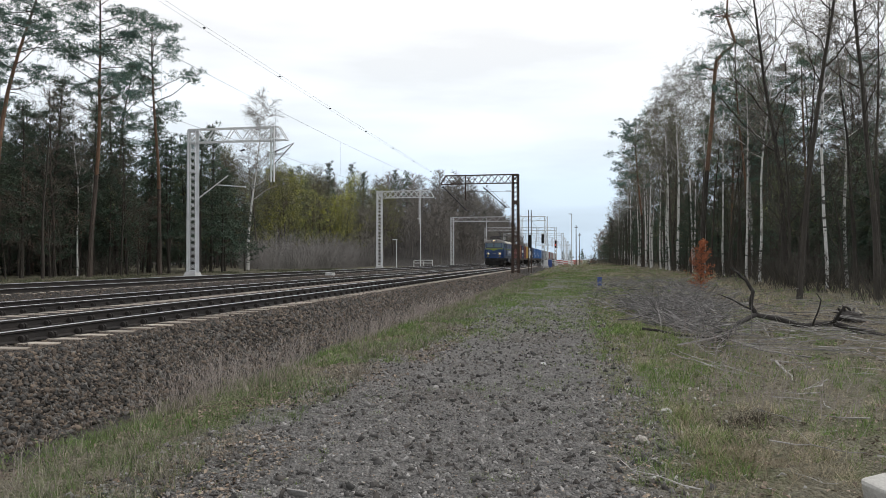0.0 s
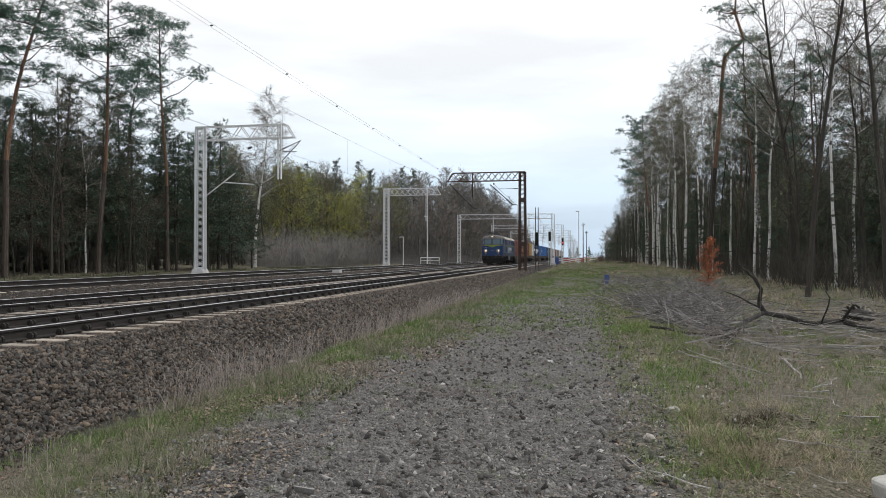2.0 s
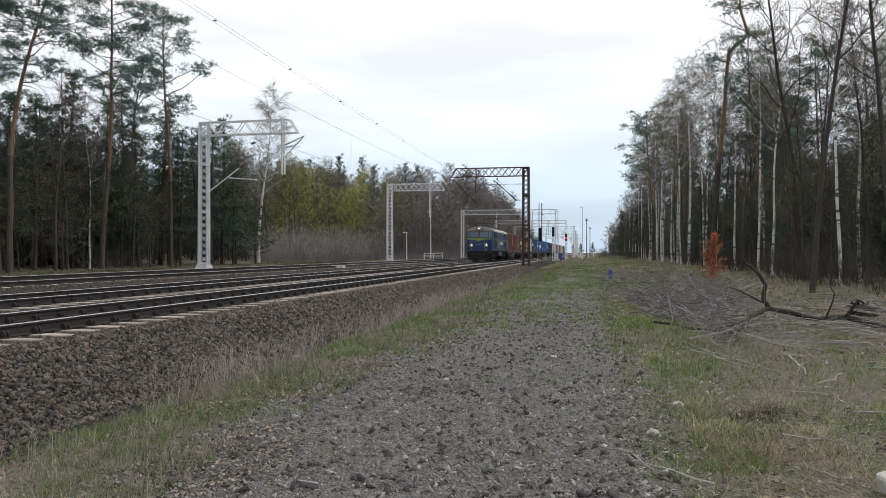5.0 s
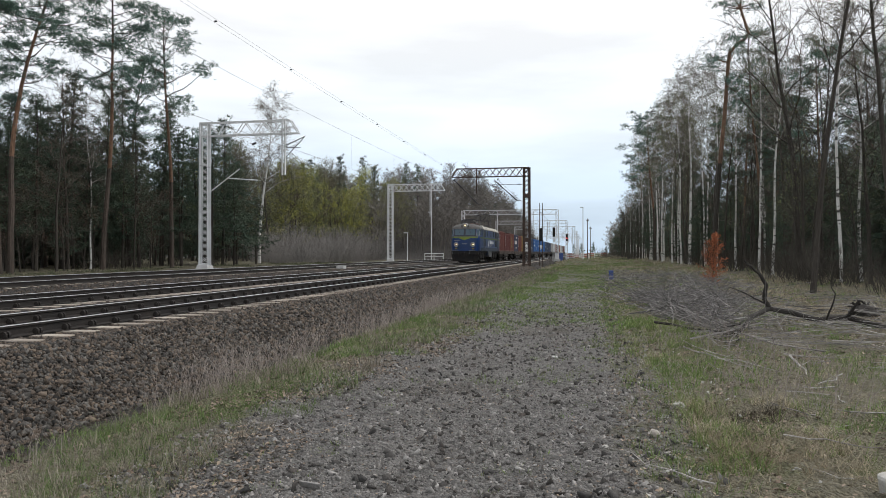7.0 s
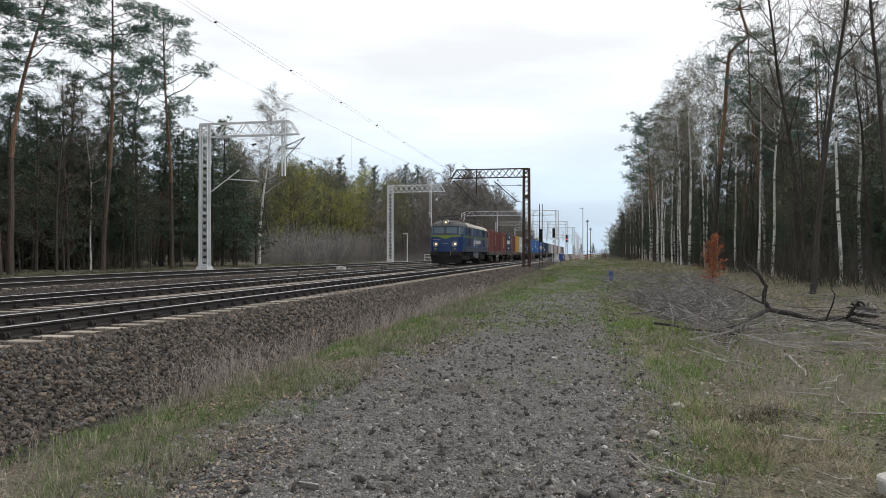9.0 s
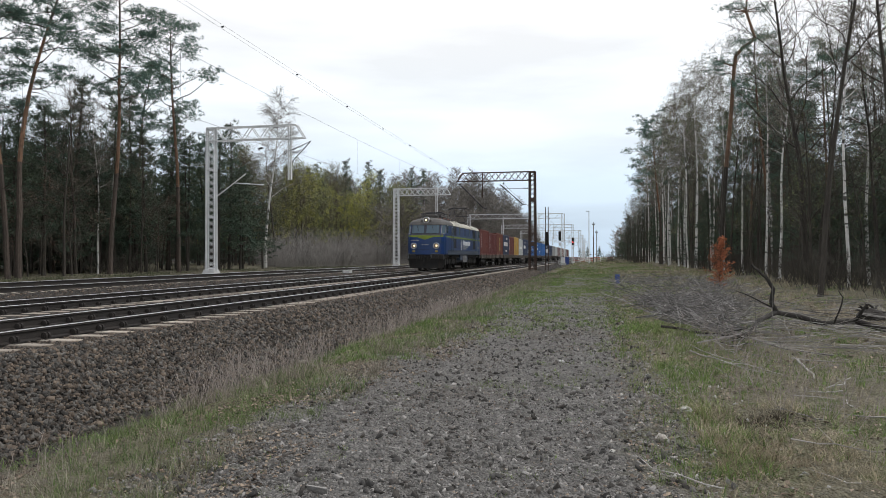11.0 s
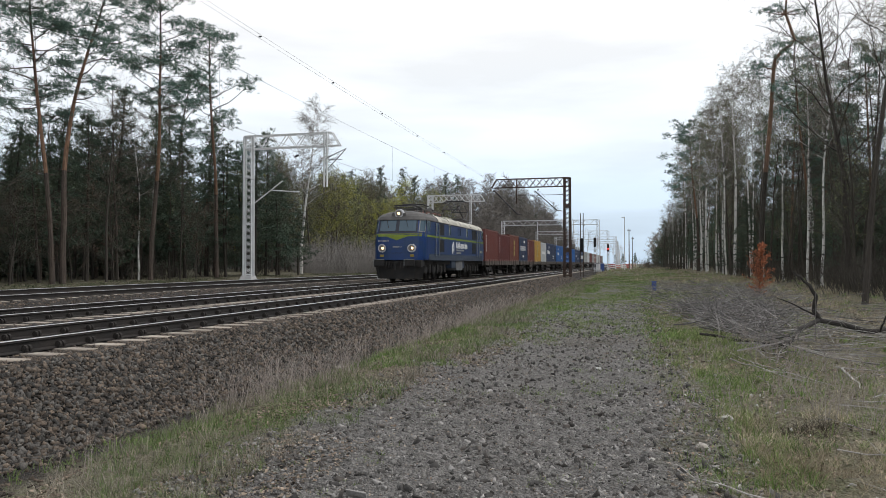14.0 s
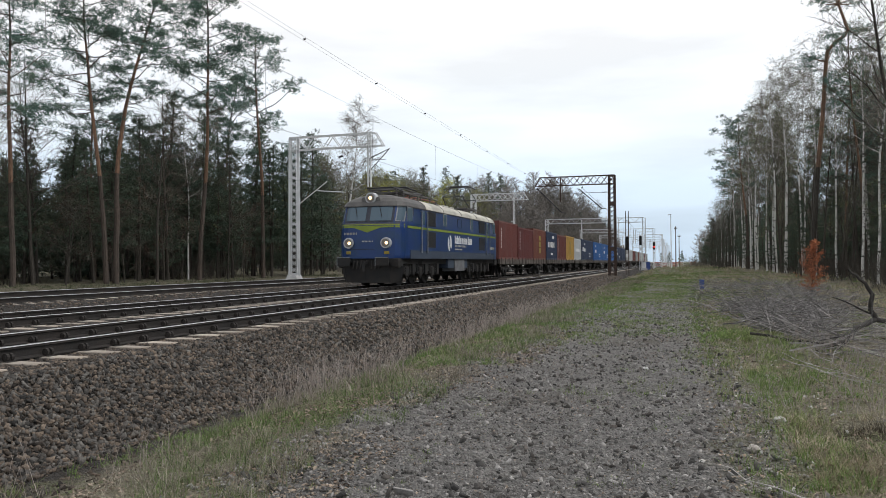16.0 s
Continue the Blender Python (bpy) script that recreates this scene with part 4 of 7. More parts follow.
def container_mesh(length, high):
    """Corrugated steel box: sides and ends folded in trapezoid waves."""
    bm = bmesh.new()
    pts = []

    def wave(a, b, out):
        a, b, out = Vector(a), Vector(b), Vector(out)
        n = max(4, round((b - a).length / 0.27))
        for i in range(n):
            for k, o in ((0.0, 0.0), (0.28, 0.0), (0.5, -0.036), (0.78, -0.036)):
                pts.append(a.lerp(b, (i + k) / n) + out * o)

    w, l = 1.20, length
    wave((w, 0.05, 0), (w, l - 0.05, 0), (1, 0, 0))
    wave((w, l - 0.02, 0), (-w, l - 0.02, 0), (0, 1, 0))
    wave((-w, l - 0.05, 0), (-w, 0.05, 0), (-1, 0, 0))
    wave((-w, 0.02, 0), (w, 0.02, 0), (0, -1, 0))
    lo = [bm.verts.new((p.x, p.y, 0.12)) for p in pts]
    hi = [bm.verts.new((p.x, p.y, high - 0.09)) for p in pts]
    n = len(pts)
    for i in range(n):
        bm.faces.new((lo[i], lo[(i + 1) % n], hi[(i + 1) % n], hi[i]))
    bm.faces.new(hi)
    bmesh.ops.recalc_face_normals(bm, faces=bm.faces)
    return bm


def container_frame(length, high):
    bm = bmesh.new()
    for x in (-1.16, 1.16):
        for y in (0.06, length - 0.06):
            box(bm, x - 0.06, x + 0.06, y - 0.06, y + 0.06, 0.0, high)
        box(bm, x - 0.055, x + 0.055, 0.12, length - 0.12, 0.0, 0.14)
        box(bm, x - 0.05, x + 0.05, 0.12, length - 0.12, high - 0.11, high - 0.01)
    for y in (0.06, length - 0.06):
        box(bm, -1.1, 1.1, y - 0.05, y + 0.05, 0.0, 0.14)
        box(bm, -1.1, 1.1, y - 0.05, y + 0.05, high - 0.11, high - 0.01)
    return bm


def paint(name, c):
    return material(name, c, 0.6, 0, 0.12, 0.8, 20, 0.08, tuple(0.6 * k + 0.03 for k in c), 0.5, random_shift=0.08)


PAINTS = {"maroon": paint("container_maroon", (0.135, 0.034, 0.028)), "dark red": paint("container_dark_red", (0.115, 0.022, 0.022)),
          "rust red": paint("container_rust_red", (0.16, 0.048, 0.032)), "navy blue": paint("container_navy", (0.018, 0.036, 0.085)),
          "yellow": paint("container_yellow", (0.44, 0.27, 0.06)), "white": paint("container_white", (0.52, 0.55, 0.57)),
          "bright blue": paint("container_bright_blue", (0.012, 0.105, 0.34)), "grey": paint("container_grey", (0.30, 0.31, 0.31))}
BOX_ME = {}


def container(front, length, high, colour, marks):
    t = thing("shipping_container", (-12.83, 111 + front, 1.225), colour + " corrugated steel shipping container on a flat wagon", "shipping container", "containers on the train")
    TRAIN.append((t, front))
    key = (length, high, colour)
    if key not in BOX_ME:
        BOX_ME[key] = (mesh_of("container_body", container_mesh(length, high), PAINTS[colour]), mesh_of("frame", container_frame(length, high), PAINTS[colour]))
    part("container_body", BOX_ME[key][0], None, t)
    part("frame", BOX_ME[key][1], None, t)
    bm = bmesh.new()
    for y, z, dy, dz in marks:
        box(bm, 1.196, 1.212, y, y + dy, z, z + dz)
    if marks:
        part("marking", bm, M_YELLOW if marks[0][2] == 0.8 else M_WHITE, t, "pale lettering bars")
    bm = bmesh.new()
    for x in (-0.75, -0.35, 0.35, 0.75):
        tube(bm, (x, -0.02, 0.1), (x, -0.02, high - 0.1), 0.02)
    part("door_rod", bm, M_GREY, t)
    return t


COLUMN = [(0.6, 0.75 + 0.24 * k, 0.12, 0.17) for k in range(6)]
WORD = [(0.9 + 0.75 * k, 1.15, 0.52, 0.5) for k in range(5)] + [(3.2, 2.0, 1.0, 0.25), (2.4, 0.45, 1.0, 0.2)]
BADGE = [(2.6, 0.55, 0.8, 0.45), (2.6, 1.1, 0.8, 0.45), (2.6, 1.65, 0.8, 0.4)]
LONG = [(2.2, 1.1, 1.6, 0.4), (2.6, 1.9, 0.7, 0.25), (7.6, 0.8, 1.5, 0.12), (7.8, 0.5, 1.2, 0.12)]
for f, ln in ((19.0, 18.45), (37.5, 18.45), (56.0, 19.5), (75.6, 25.0), (100.8, 25.0), (126.0, 25.0), (151.2, 25.0), (176.4, 25.0), (201.6, 25.0), (226.8, 25.0)):
    flat_wagon(f, ln)
for f, ln, hi, c, mk in ((19.3, 6.06, 2.59, "maroon", COLUMN), (25.5, 6.0, 2.42, "dark red", COLUMN), (31.45, 6.0, 2.59, "rust red", BADGE),
                         (37.8, 6.06, 2.59, "navy blue", WORD), (43.9, 6.06, 2.5, "maroon", COLUMN), (49.95, 6.06, 2.59, "yellow", BADGE),
                         (56.3, 6.06, 2.5, "white", [(1.2, 1.0, 3.4, 0.35)]), (63.0, 12.19, 2.6, "navy blue", LONG + WORD[:2]), (75.9, 12.19, 2.6, "bright blue", LONG),
                         (88.2, 12.19, 2.6, "bright blue", LONG), (101.1, 12.19, 2.6, "bright blue", []), (113.4, 12.19, 2.6, "navy blue", LONG),
                         (126.3, 12.19, 2.6, "navy blue", []), (138.6, 12.19, 2.6, "grey", []), (151.5, 12.19, 2.6, "white", []), (163.8, 12.19, 2.6, "maroon", []),
                         (176.7, 12.19, 2.6, "grey", []), (189.0, 12.19, 2.6, "rust red", []), (201.9, 12.19, 2.6, "white", []), (214.2, 12.19, 2.6, "grey", []),
                         (227.1, 12.19, 2.6, "dark red", []), (239.4, 12.19, 2.6, "grey", [])):
    container(f, ln, hi, c, mk)

# ---- signals, level crossing and poles ----
M_RAILING = material("barrier_white", (0.7, 0.7, 0.7), 0.6, 0, 0.1, 3, 40, 0.05)
M_BARRED = material("barrier_red", (0.45, 0.03, 0.03), 0.6, 0, 0.1, 3, 40, 0.05)
M_POLE = material("weathered_pole", (0.13, 0.11, 0.095), 0.9, 0, 0.25, 3, 40, 0.2, (0.09, 0.08, 0.07))
M_BOXBLUE = material("cabinet_blue", (0.04, 0.08, 0.27), 0.6, 0, 0.15, 3, 40, 0.05)


def signal(x, y, head_z, high, lit, mat):
    t = thing("railway_signal", (x, y, ground_z(x, y) - 0.1), "dark railway light signal on a slim post" + (", showing red" if lit else ""), "railway signal", "signals by the line")
    g = ground_z(x, y)
    bm = bmesh.new()
    for s in (-0.16, 0.16):
        tube(bm, (s, 0, 0), (s, 0, high), 0.05)
    for k in range(int(high)):
        tube(bm, (-0.16, 0, 0.5 + k), (0.16, 0, 0.5 + k), 0.02)
    part("mast_post", bm, mat, t)
    h = part("signal_head", one_box(-0.22, 0.22, -0.32, -0.1, head_z - 0.85, head_z + 0.75, 0.1), M_BLACK, t)
    for k in range(4):
        z = head_z - 0.6 + k * 0.38
        on = lit and k == 1
        part("lens", one_tube((0, -0.31, z), (0, -0.37, z), 0.13, n=14), M_RED_LAMP if on else M_BLACK, h, "red light" if on else "")
        part("hood", one_tube((0, -0.32, z + 0.12), (0, -0.5, z + 0.10), 0.05, n=6), M_BLACK, h)
    part("plate", one_box(-0.13, 0.13, -0.2, -0.16, head_z - 1.7, head_z - 1.3), M_WHITE, t, "small white plate")
    return t


signal(-6.0, 89.6, 3.9, 7.6, False, M_RUSTY)
signal(-6.4, 128, 5.1, 6.2, False, M_GALV)
signal(-5.4, 163, 5.0, 6.0, True, M_GALV)


def street_pole(x, y, high, r, mat, label, lamp):
    t = thing("lamp_post" if lamp else "utility_pole", (x, y, ground_z(x, y) - 0.2), label, "lamp post" if lamp else "pole")
    part("shaft", one_tube((0, 0, 0), (0, 0, high), r, r * 0.65, 8), mat, t)
    if lamp:
        part("lamp_head", one_box(-0.55, 0.1, -0.14, 0.14, high - 0.03, high + 0.1, 0.03), M_GALV, t)
    else:
        part("crossarm", one_box(-0.3, 0.3, -0.05, 0.05, high - 0.5, high - 0.38, 0.01), mat, t)
        bm = bmesh.new()
        for k in (-0.25, 0, 0.25):
            insulator(bm, (k, 0, high - 0.38), (k, 0, high - 0.18), 0.05, 3)
        part("insulator", bm, M_WIRE, t)
    return t


street_pole(-1.7, 140, 9.8, 0.10, M_GALV, "slim grey lamp post beside the crossing road", True)
street_pole(-1.0, 155, 8.4, 0.11, M_POLE, "weathered wooden utility pole", False)
street_pole(-0.4, 175, 7.4, 0.10, M_POLE, "weathered wooden utility pole", False)
street_pole(-25.3, 117, 7.9, 0.09, M_GALV, "white lamp post by the far track", True)
street_pole(-26.0, 104, 4.2, 0.08, M_GALV, "short white post with a lamp", True)
for k in range(5):
    street_pole(-4.5 - k * 0.6, 200 + 45 * k, 8.5, 0.12, M_GALV, "slim grey pole in the far distance", True)


def barrier_fence(x, y, bays, turn, label, red):
    t = thing("safety_railing", pose(x, y, ground_z(x, y), 0, 0, turn), label, "railing", "railings at the crossing")
    for k in range(bays + 1):
        part("post", one_tube((k * 1.5, 0, -0.1), (k * 1.5, 0, 1.1), 0.06, n=8), M_RAILING, t)
    for k in range(bays):
        for z in (0.6, 1.05):
            part("rail", one_tube((k * 1.5, 0, z), (k * 1.5 + 1.5, 0, z), 0.055, n=8), M_BARRED if red and k % 2 else M_RAILING, t)
    return t


barrier_fence(-6.8, 160, 4, 3, "white and red tubular railing at the level crossing", True)
barrier_fence(-5.2, 168, 4, 40, "white and red tubular railing at the level crossing", True)
barrier_fence(-2.6, 176, 4, 5, "white and red tubular railing at the level crossing", True)
barrier_fence(-26.6, 118, 2, 6, "white tubular railing by the far track", False)
t = thing("relay_cabinet", (-6.0, 148, ground_z(-6.0, 148)), "small blue and white metal relay cabinet", "cabinet")
part("cabinet_body", one_box(-0.35, 0.35, -0.25, 0.25, -0.1, 1.5, 0.03), M_BOXBLUE, t)
part("cabinet_top", one_box(-0.4, 0.4, -0.3, 0.3, 1.5, 1.58, 0.02), M_RAILING, t)
t = thing("relay_cabinet", (-6.8, 147, ground_z(-6.8, 147)), "slim white metal relay cabinet", "cabinet")
part("cabinet_body", one_box(-0.3, 0.3, -0.25, 0.25, -0.1, 1.2, 0.03), M_RAILING, t)
part("cabinet_top", one_box(-0.34, 0.34, -0.28, 0.28, 1.2, 1.26, 0.02), M_BOXBLUE, t)
t = thing("marker_post", (1.0, 41.7, ground_z(1.0, 41.7)), "blue plastic marker post in dry grass", "marker post")
part("post", one_box(-0.12, 0.12, -0.05, 0.05, -0.2, 0.5, 0.03), M_BOXBLUE, t)
part("cap", one_box(-0.135, 0.135, -0.06, 0.06, 0.5, 0.54, 0.01), M_BOXBLUE, t)
for x, y in ((-19.0, 55), (-17.5, 62), (-11.2, 60), (-10.9, 47)):
    t = thing("track_magnet", (x, y, -0.2), "small grey track box beside the rail", "track box", "boxes beside the rails")
    part("cover", one_box(-0.28, 0.28, -0.35, 0.35, -0.05, 0.2, 0.03), M_CONCRETE if x < -18 else M_POLE, t)
    part("base", one_box(-0.34, 0.34, -0.4, 0.4, -0.1, -0.03, 0.01), M_BLACK, t)


# ---- trees ----
M_PINE_BARK = material("pine_bark", (0.076, 0.058, 0.047), 0.95, 0, 0.4, 1.2, 14, 0.8, (0.042, 0.035, 0.030), 0.8, stretch=(1, 1, 0.3), depth=0.03)
M_ORANGE_BARK = material("orange_pine_bark", (0.185, 0.105, 0.064), 0.9, 0, 0.4, 1.0, 12, 0.7, (0.095, 0.062, 0.045), 0.7, stretch=(1, 1, 0.3), depth=0.02)
M_DARK_BARK = material("dark_bark", (0.044, 0.037, 0.031), 0.95, 0, 0.4, 1.5, 16, 0.8, (0.066, 0.060, 0.048), 0.6, random_shift=0.3, stretch=(1, 1, 0.3), depth=0.03)
M_UNDER = material("undergrowth_stems", (0.056, 0.049, 0.041), 0.95, 0, 0.3, 2, 20, 0, (0.070, 0.065, 0.048), 0.6, random_shift=0.35)
M_TWIG = material("bare_twigs", (0.105, 0.088, 0.072), 0.95, 0, 0.3, 2, 20, 0, (0.145, 0.122, 0.095), 0.6, random_shift=0.3)
# far twigs and bark paled: distance haze is put into their colour
M_HAZED_TWIG = material("hill_twigs", (0.215, 0.196, 0.182), 0.95, 0, 0.3, 2, 20, 0, (0.255, 0.230, 0.190), 0.6, random_shift=0.35)
M_HAZED_BARK = material("hill_bark", (0.135, 0.122, 0.108), 0.95, 0, 0.3, 2, 20, 0, (0.17, 0.155, 0.14), 0.6)
M_BIRCH_TWIG = material("birch_twigs", (0.175, 0.155, 0.135), 0.95, 0, 0.3, 2, 20, 0, (0.12, 0.105, 0.09), 0.6, random_shift=0.15)
M_GREY_TWIG = material("grey_twigs", (0.235, 0.222, 0.212), 0.95, 0, 0.3, 2, 20, 0, (0.155, 0.146, 0.134), 0.6, random_shift=0.15)
M_BIRCH = material("birch_bark", (0.56, 0.55, 0.53), 0.8, 0, 0.15, 2.6, 30, 0.3, (0.06, 0.055, 0.05), 1.0, stretch=(0.6, 0.6, 1.6), spread=(0.56, 0.62))
M_NEEDLE = material("pine_needles", (0.074, 0.142, 0.116), 0.75, 0, 0.25, 0.5, 8, 0, (0.088, 0.138, 0.088), 0.7, island=0.3, random_shift=0.15)
M_SPRUCE = material("dark_needles", (0.054, 0.088, 0.060), 0.8, 0, 0.25, 0.5, 8, 0, (0.080, 0.092, 0.054), 0.7, island=0.25, random_shift=0.25)
M_FRESH = material("fresh_leaves", (0.27, 0.28, 0.035), 0.7, 0, 0.3, 0.6, 8, 0, (0.14, 0.15, 0.045), 0.7, island=0.4, random_shift=0.3)
M_OLIVE = material("budding_leaves", (0.13, 0.135, 0.065), 0.7, 0, 0.3, 0.6, 8, 0, (0.08, 0.075, 0.045), 0.7, island=0.4, random_shift=0.3)
M_BUD = material("birch_buds", (0.13, 0.15, 0.05), 0.7, 0, 0.3, 0.6, 8, 0, (0.075, 0.08, 0.04), 0.7, island=0.4, random_shift=0.3)
M_RUSSET = material("withered_oak_leaves", (0.088, 0.054, 0.036), 0.85, 0, 0.25, 2, 12, 0, (0.075, 0.05, 0.035), 0.7, island=0.4)
M_BEECH = material("dry_beech_leaves", (0.30, 0.095, 0.035), 0.8, 0, 0.25, 2, 12, 0, (0.20, 0.075, 0.035), 0.7, island=0.4)


class Shape:
    """Points and faces of one part, gathered and then made a mesh at once."""

    def __init__(self):
        self.v, self.f = [], []

    def limb(self, pts, radii, n=5):
        base = len(self.v)
        for i, (p, r) in enumerate(zip(pts, radii)):
            d = (pts[min(i + 1, len(pts) - 1)] - pts[max(i - 1, 0)]).normalized()
            u = d.cross(Vector((0.3, 0.9, 0.2))).normalized()
            w = d.cross(u)
            for k in range(n):
                a = math.tau * k / n
                self.v.append(tuple(p + u * (r * math.cos(a)) + w * (r * math.sin(a))))
        for i in range(len(pts) - 1):
            for k in range(n):
                a, b = base + i * n + k, base + i * n + (k + 1) % n
                self.f.append((a, b, b + n, a + n))

    def sliver(self, a, b, r):
        """A single narrow blade from a to b, for twigs far away."""
        u = (b - a).orthogonal().normalized() * r
        k = len(self.v)
        self.v += [tuple(a + u), tuple(a - u), tuple(b)]
        self.f.append((k, k + 1, k + 2))

    def twig(self, a, b, r):
        """A thin spike from a to b."""
        d = (b - a).normalized()
        u = d.orthogonal().normalized()
        w = d.cross(u)
        k = len(self.v)
        self.v += [tuple(a + u * r), tuple(a - u * (r * 0.5) + w * (r * 0.87)), tuple(a - u * (r * 0.5) - w * (r * 0.87)), tuple(b)]
        self.f += [(k, k + 1, k + 3), (k + 1, k + 2, k + 3), (k + 2, k, k + 3)]

    def tuft(self, rng, p, size, count, thin, droop=0.0, way=None):
        """Narrow blades spreading from p."""
        for _ in range(count):
            d = Vector((rng.gauss(0, 1), rng.gauss(0, 1), rng.gauss(0, 0.75) + 0.25 - droop))
            if way is not None:
                d = d + way * 1.3
            d.normalize()
            s = d.cross(Vector((rng.gauss(0, 1), rng.gauss(0, 1), rng.gauss(0, 1)))).normalized() * (size * thin)
            q = p + d * (size * rng.uniform(0.0, 0.45))
            e = p + d * (size * rng.uniform(0.65, 1.25))
            b = len(self.v)
            self.v += [tuple(q - s), tuple(q + s), tuple(e)]
            self.f.append((b, b + 1, b + 2))

    def leaf(self, rng, p, size):
        d = Vector((rng.gauss(0, 1), rng.gauss(0, 1), rng.gauss(0, 1))).normalized()
        s = d.orthogonal().normalized()
        b = len(self.v)
        self.v += [tuple(p - d * size), tuple(p + s * size * 0.6), tuple(p + d * size), tuple(p - s * size * 0.6)]
        self.f.append((b, b + 1, b + 2, b + 3))

    def mesh(self, name, mat):
        me = bpy.data.meshes.new(name)
        me.from_pydata(self.v, [], self.f)
        me.materials.append(mat)
        return me


def bent(rng, a, way, length, steps, wander, lift=0.0):
    pts, d, p = [a.copy()], way.normalized(), a.copy()
    for _ in range(steps):
        d = (d + Vector((rng.gauss(0, wander), rng.gauss(0, wander), rng.gauss(0, wander) + lift))).normalized()
        p = p + d * (length / steps)
        pts.append(p.copy())
    return pts, d


def pine(seed, high, crown, spread, limbs=32, lean=0.0, pads=1.0):
    """Bare trunk, orange higher up, and a crown of flat needle pads on crooked limbs."""
    rng = random.Random(seed)
    wood, green = Shape(), Shape()
    pts, _ = bent(rng, Vector((0, 0, -0.3)), Vector((lean, 0, 1)), high + 0.2, 14, 0.028, 0.02)
    r0 = 0.0066 * high + 0.02
    wood.limb(pts, [r0 * (1.2 - 0.95 * i / 14) for i in range(15)], 8)
    trunk_faces = len(wood.f)
    for k in range(9):
        i = rng.randint(3, 8)
        a = rng.uniform(0, math.tau)
        q, _ = bent(rng, pts[i], Vector((math.cos(a), math.sin(a), 0.0)), rng.uniform(0.5, 2.0), 3, 0.2)
        wood.limb(q, [0.026, 0.018, 0.012, 0.005], 4)

    def pad(c, size):
        for _ in range(10):
            p = c + Vector((rng.gauss(0, 0.55), rng.gauss(0, 0.55), rng.gauss(0.1, 0.2))) * size
            green.tuft(rng, p, rng.uniform(0.15, 0.26), 11, 0.085)

    for k in range(limbs):
        f = crown + (0.97 - crown) * (k / limbs) ** 0.85
        i = min(13, int(f * 14))
        base = pts[i].lerp(pts[i + 1], f * 14 - i)
        a = k * 2.4 + rng.uniform(-0.7, 0.7)
        top = (f - crown) / (1 - crown)
        ln = spread * (0.30 + 0.75 * math.sin(math.pi * min(1.0, 0.2 + 0.72 * top))) * rng.uniform(0.45, 1.15)
        q, d = bent(rng, base, Vector((math.cos(a), math.sin(a), rng.uniform(-0.2, 0.3) + 0.55 * top)), ln, 5, 0.17, 0.05)
        rb = 0.020 + 0.009 * ln * (1 - 0.5 * top)
        wood.limb(q, [rb, rb * 0.85, rb * 0.7, rb * 0.5, rb * 0.35, 0.008], 4)
        pad(q[5], 0.55 * pads)
        for j in (2, 3, 4, 4, 5, 5):
            if j == 2 and (ln < 1.2 or top < 0.25):
                continue
            b = math.atan2(d.y, d.x) + rng.choice((-1, 1)) * rng.uniform(0.5, 1.4)
            e = q[j] + Vector((math.cos(b), math.sin(b), rng.uniform(-0.1, 0.45))) * (ln * rng.uniform(0.15, 0.36) + 0.15)
            wood.limb([q[j], q[j].lerp(e, 0.5) + Vector((0, 0, 0.05)), e], [rb * 0.35, rb * 0.25, 0.006], 3)
            pad(e, rng.uniform(0.35, 0.6) * pads)
    for m in range(6):
        pad(pts[-1] + Vector((rng.gauss(0, 0.4), rng.gauss(0, 0.4), rng.gauss(-0.3, 0.3))), 0.45)
    trunk = wood.mesh("trunk", M_PINE_BARK)
    trunk.materials.append(M_ORANGE_BARK)
    for k in range(trunk_faces):
        trunk.polygons[k].material_index = 1 if 0.34 * high + rng.uniform(-0.6, 0.6) < trunk.polygons[k].center.z < 0.8 * high else 0
    return trunk, green.mesh("crown", M_NEEDLE)


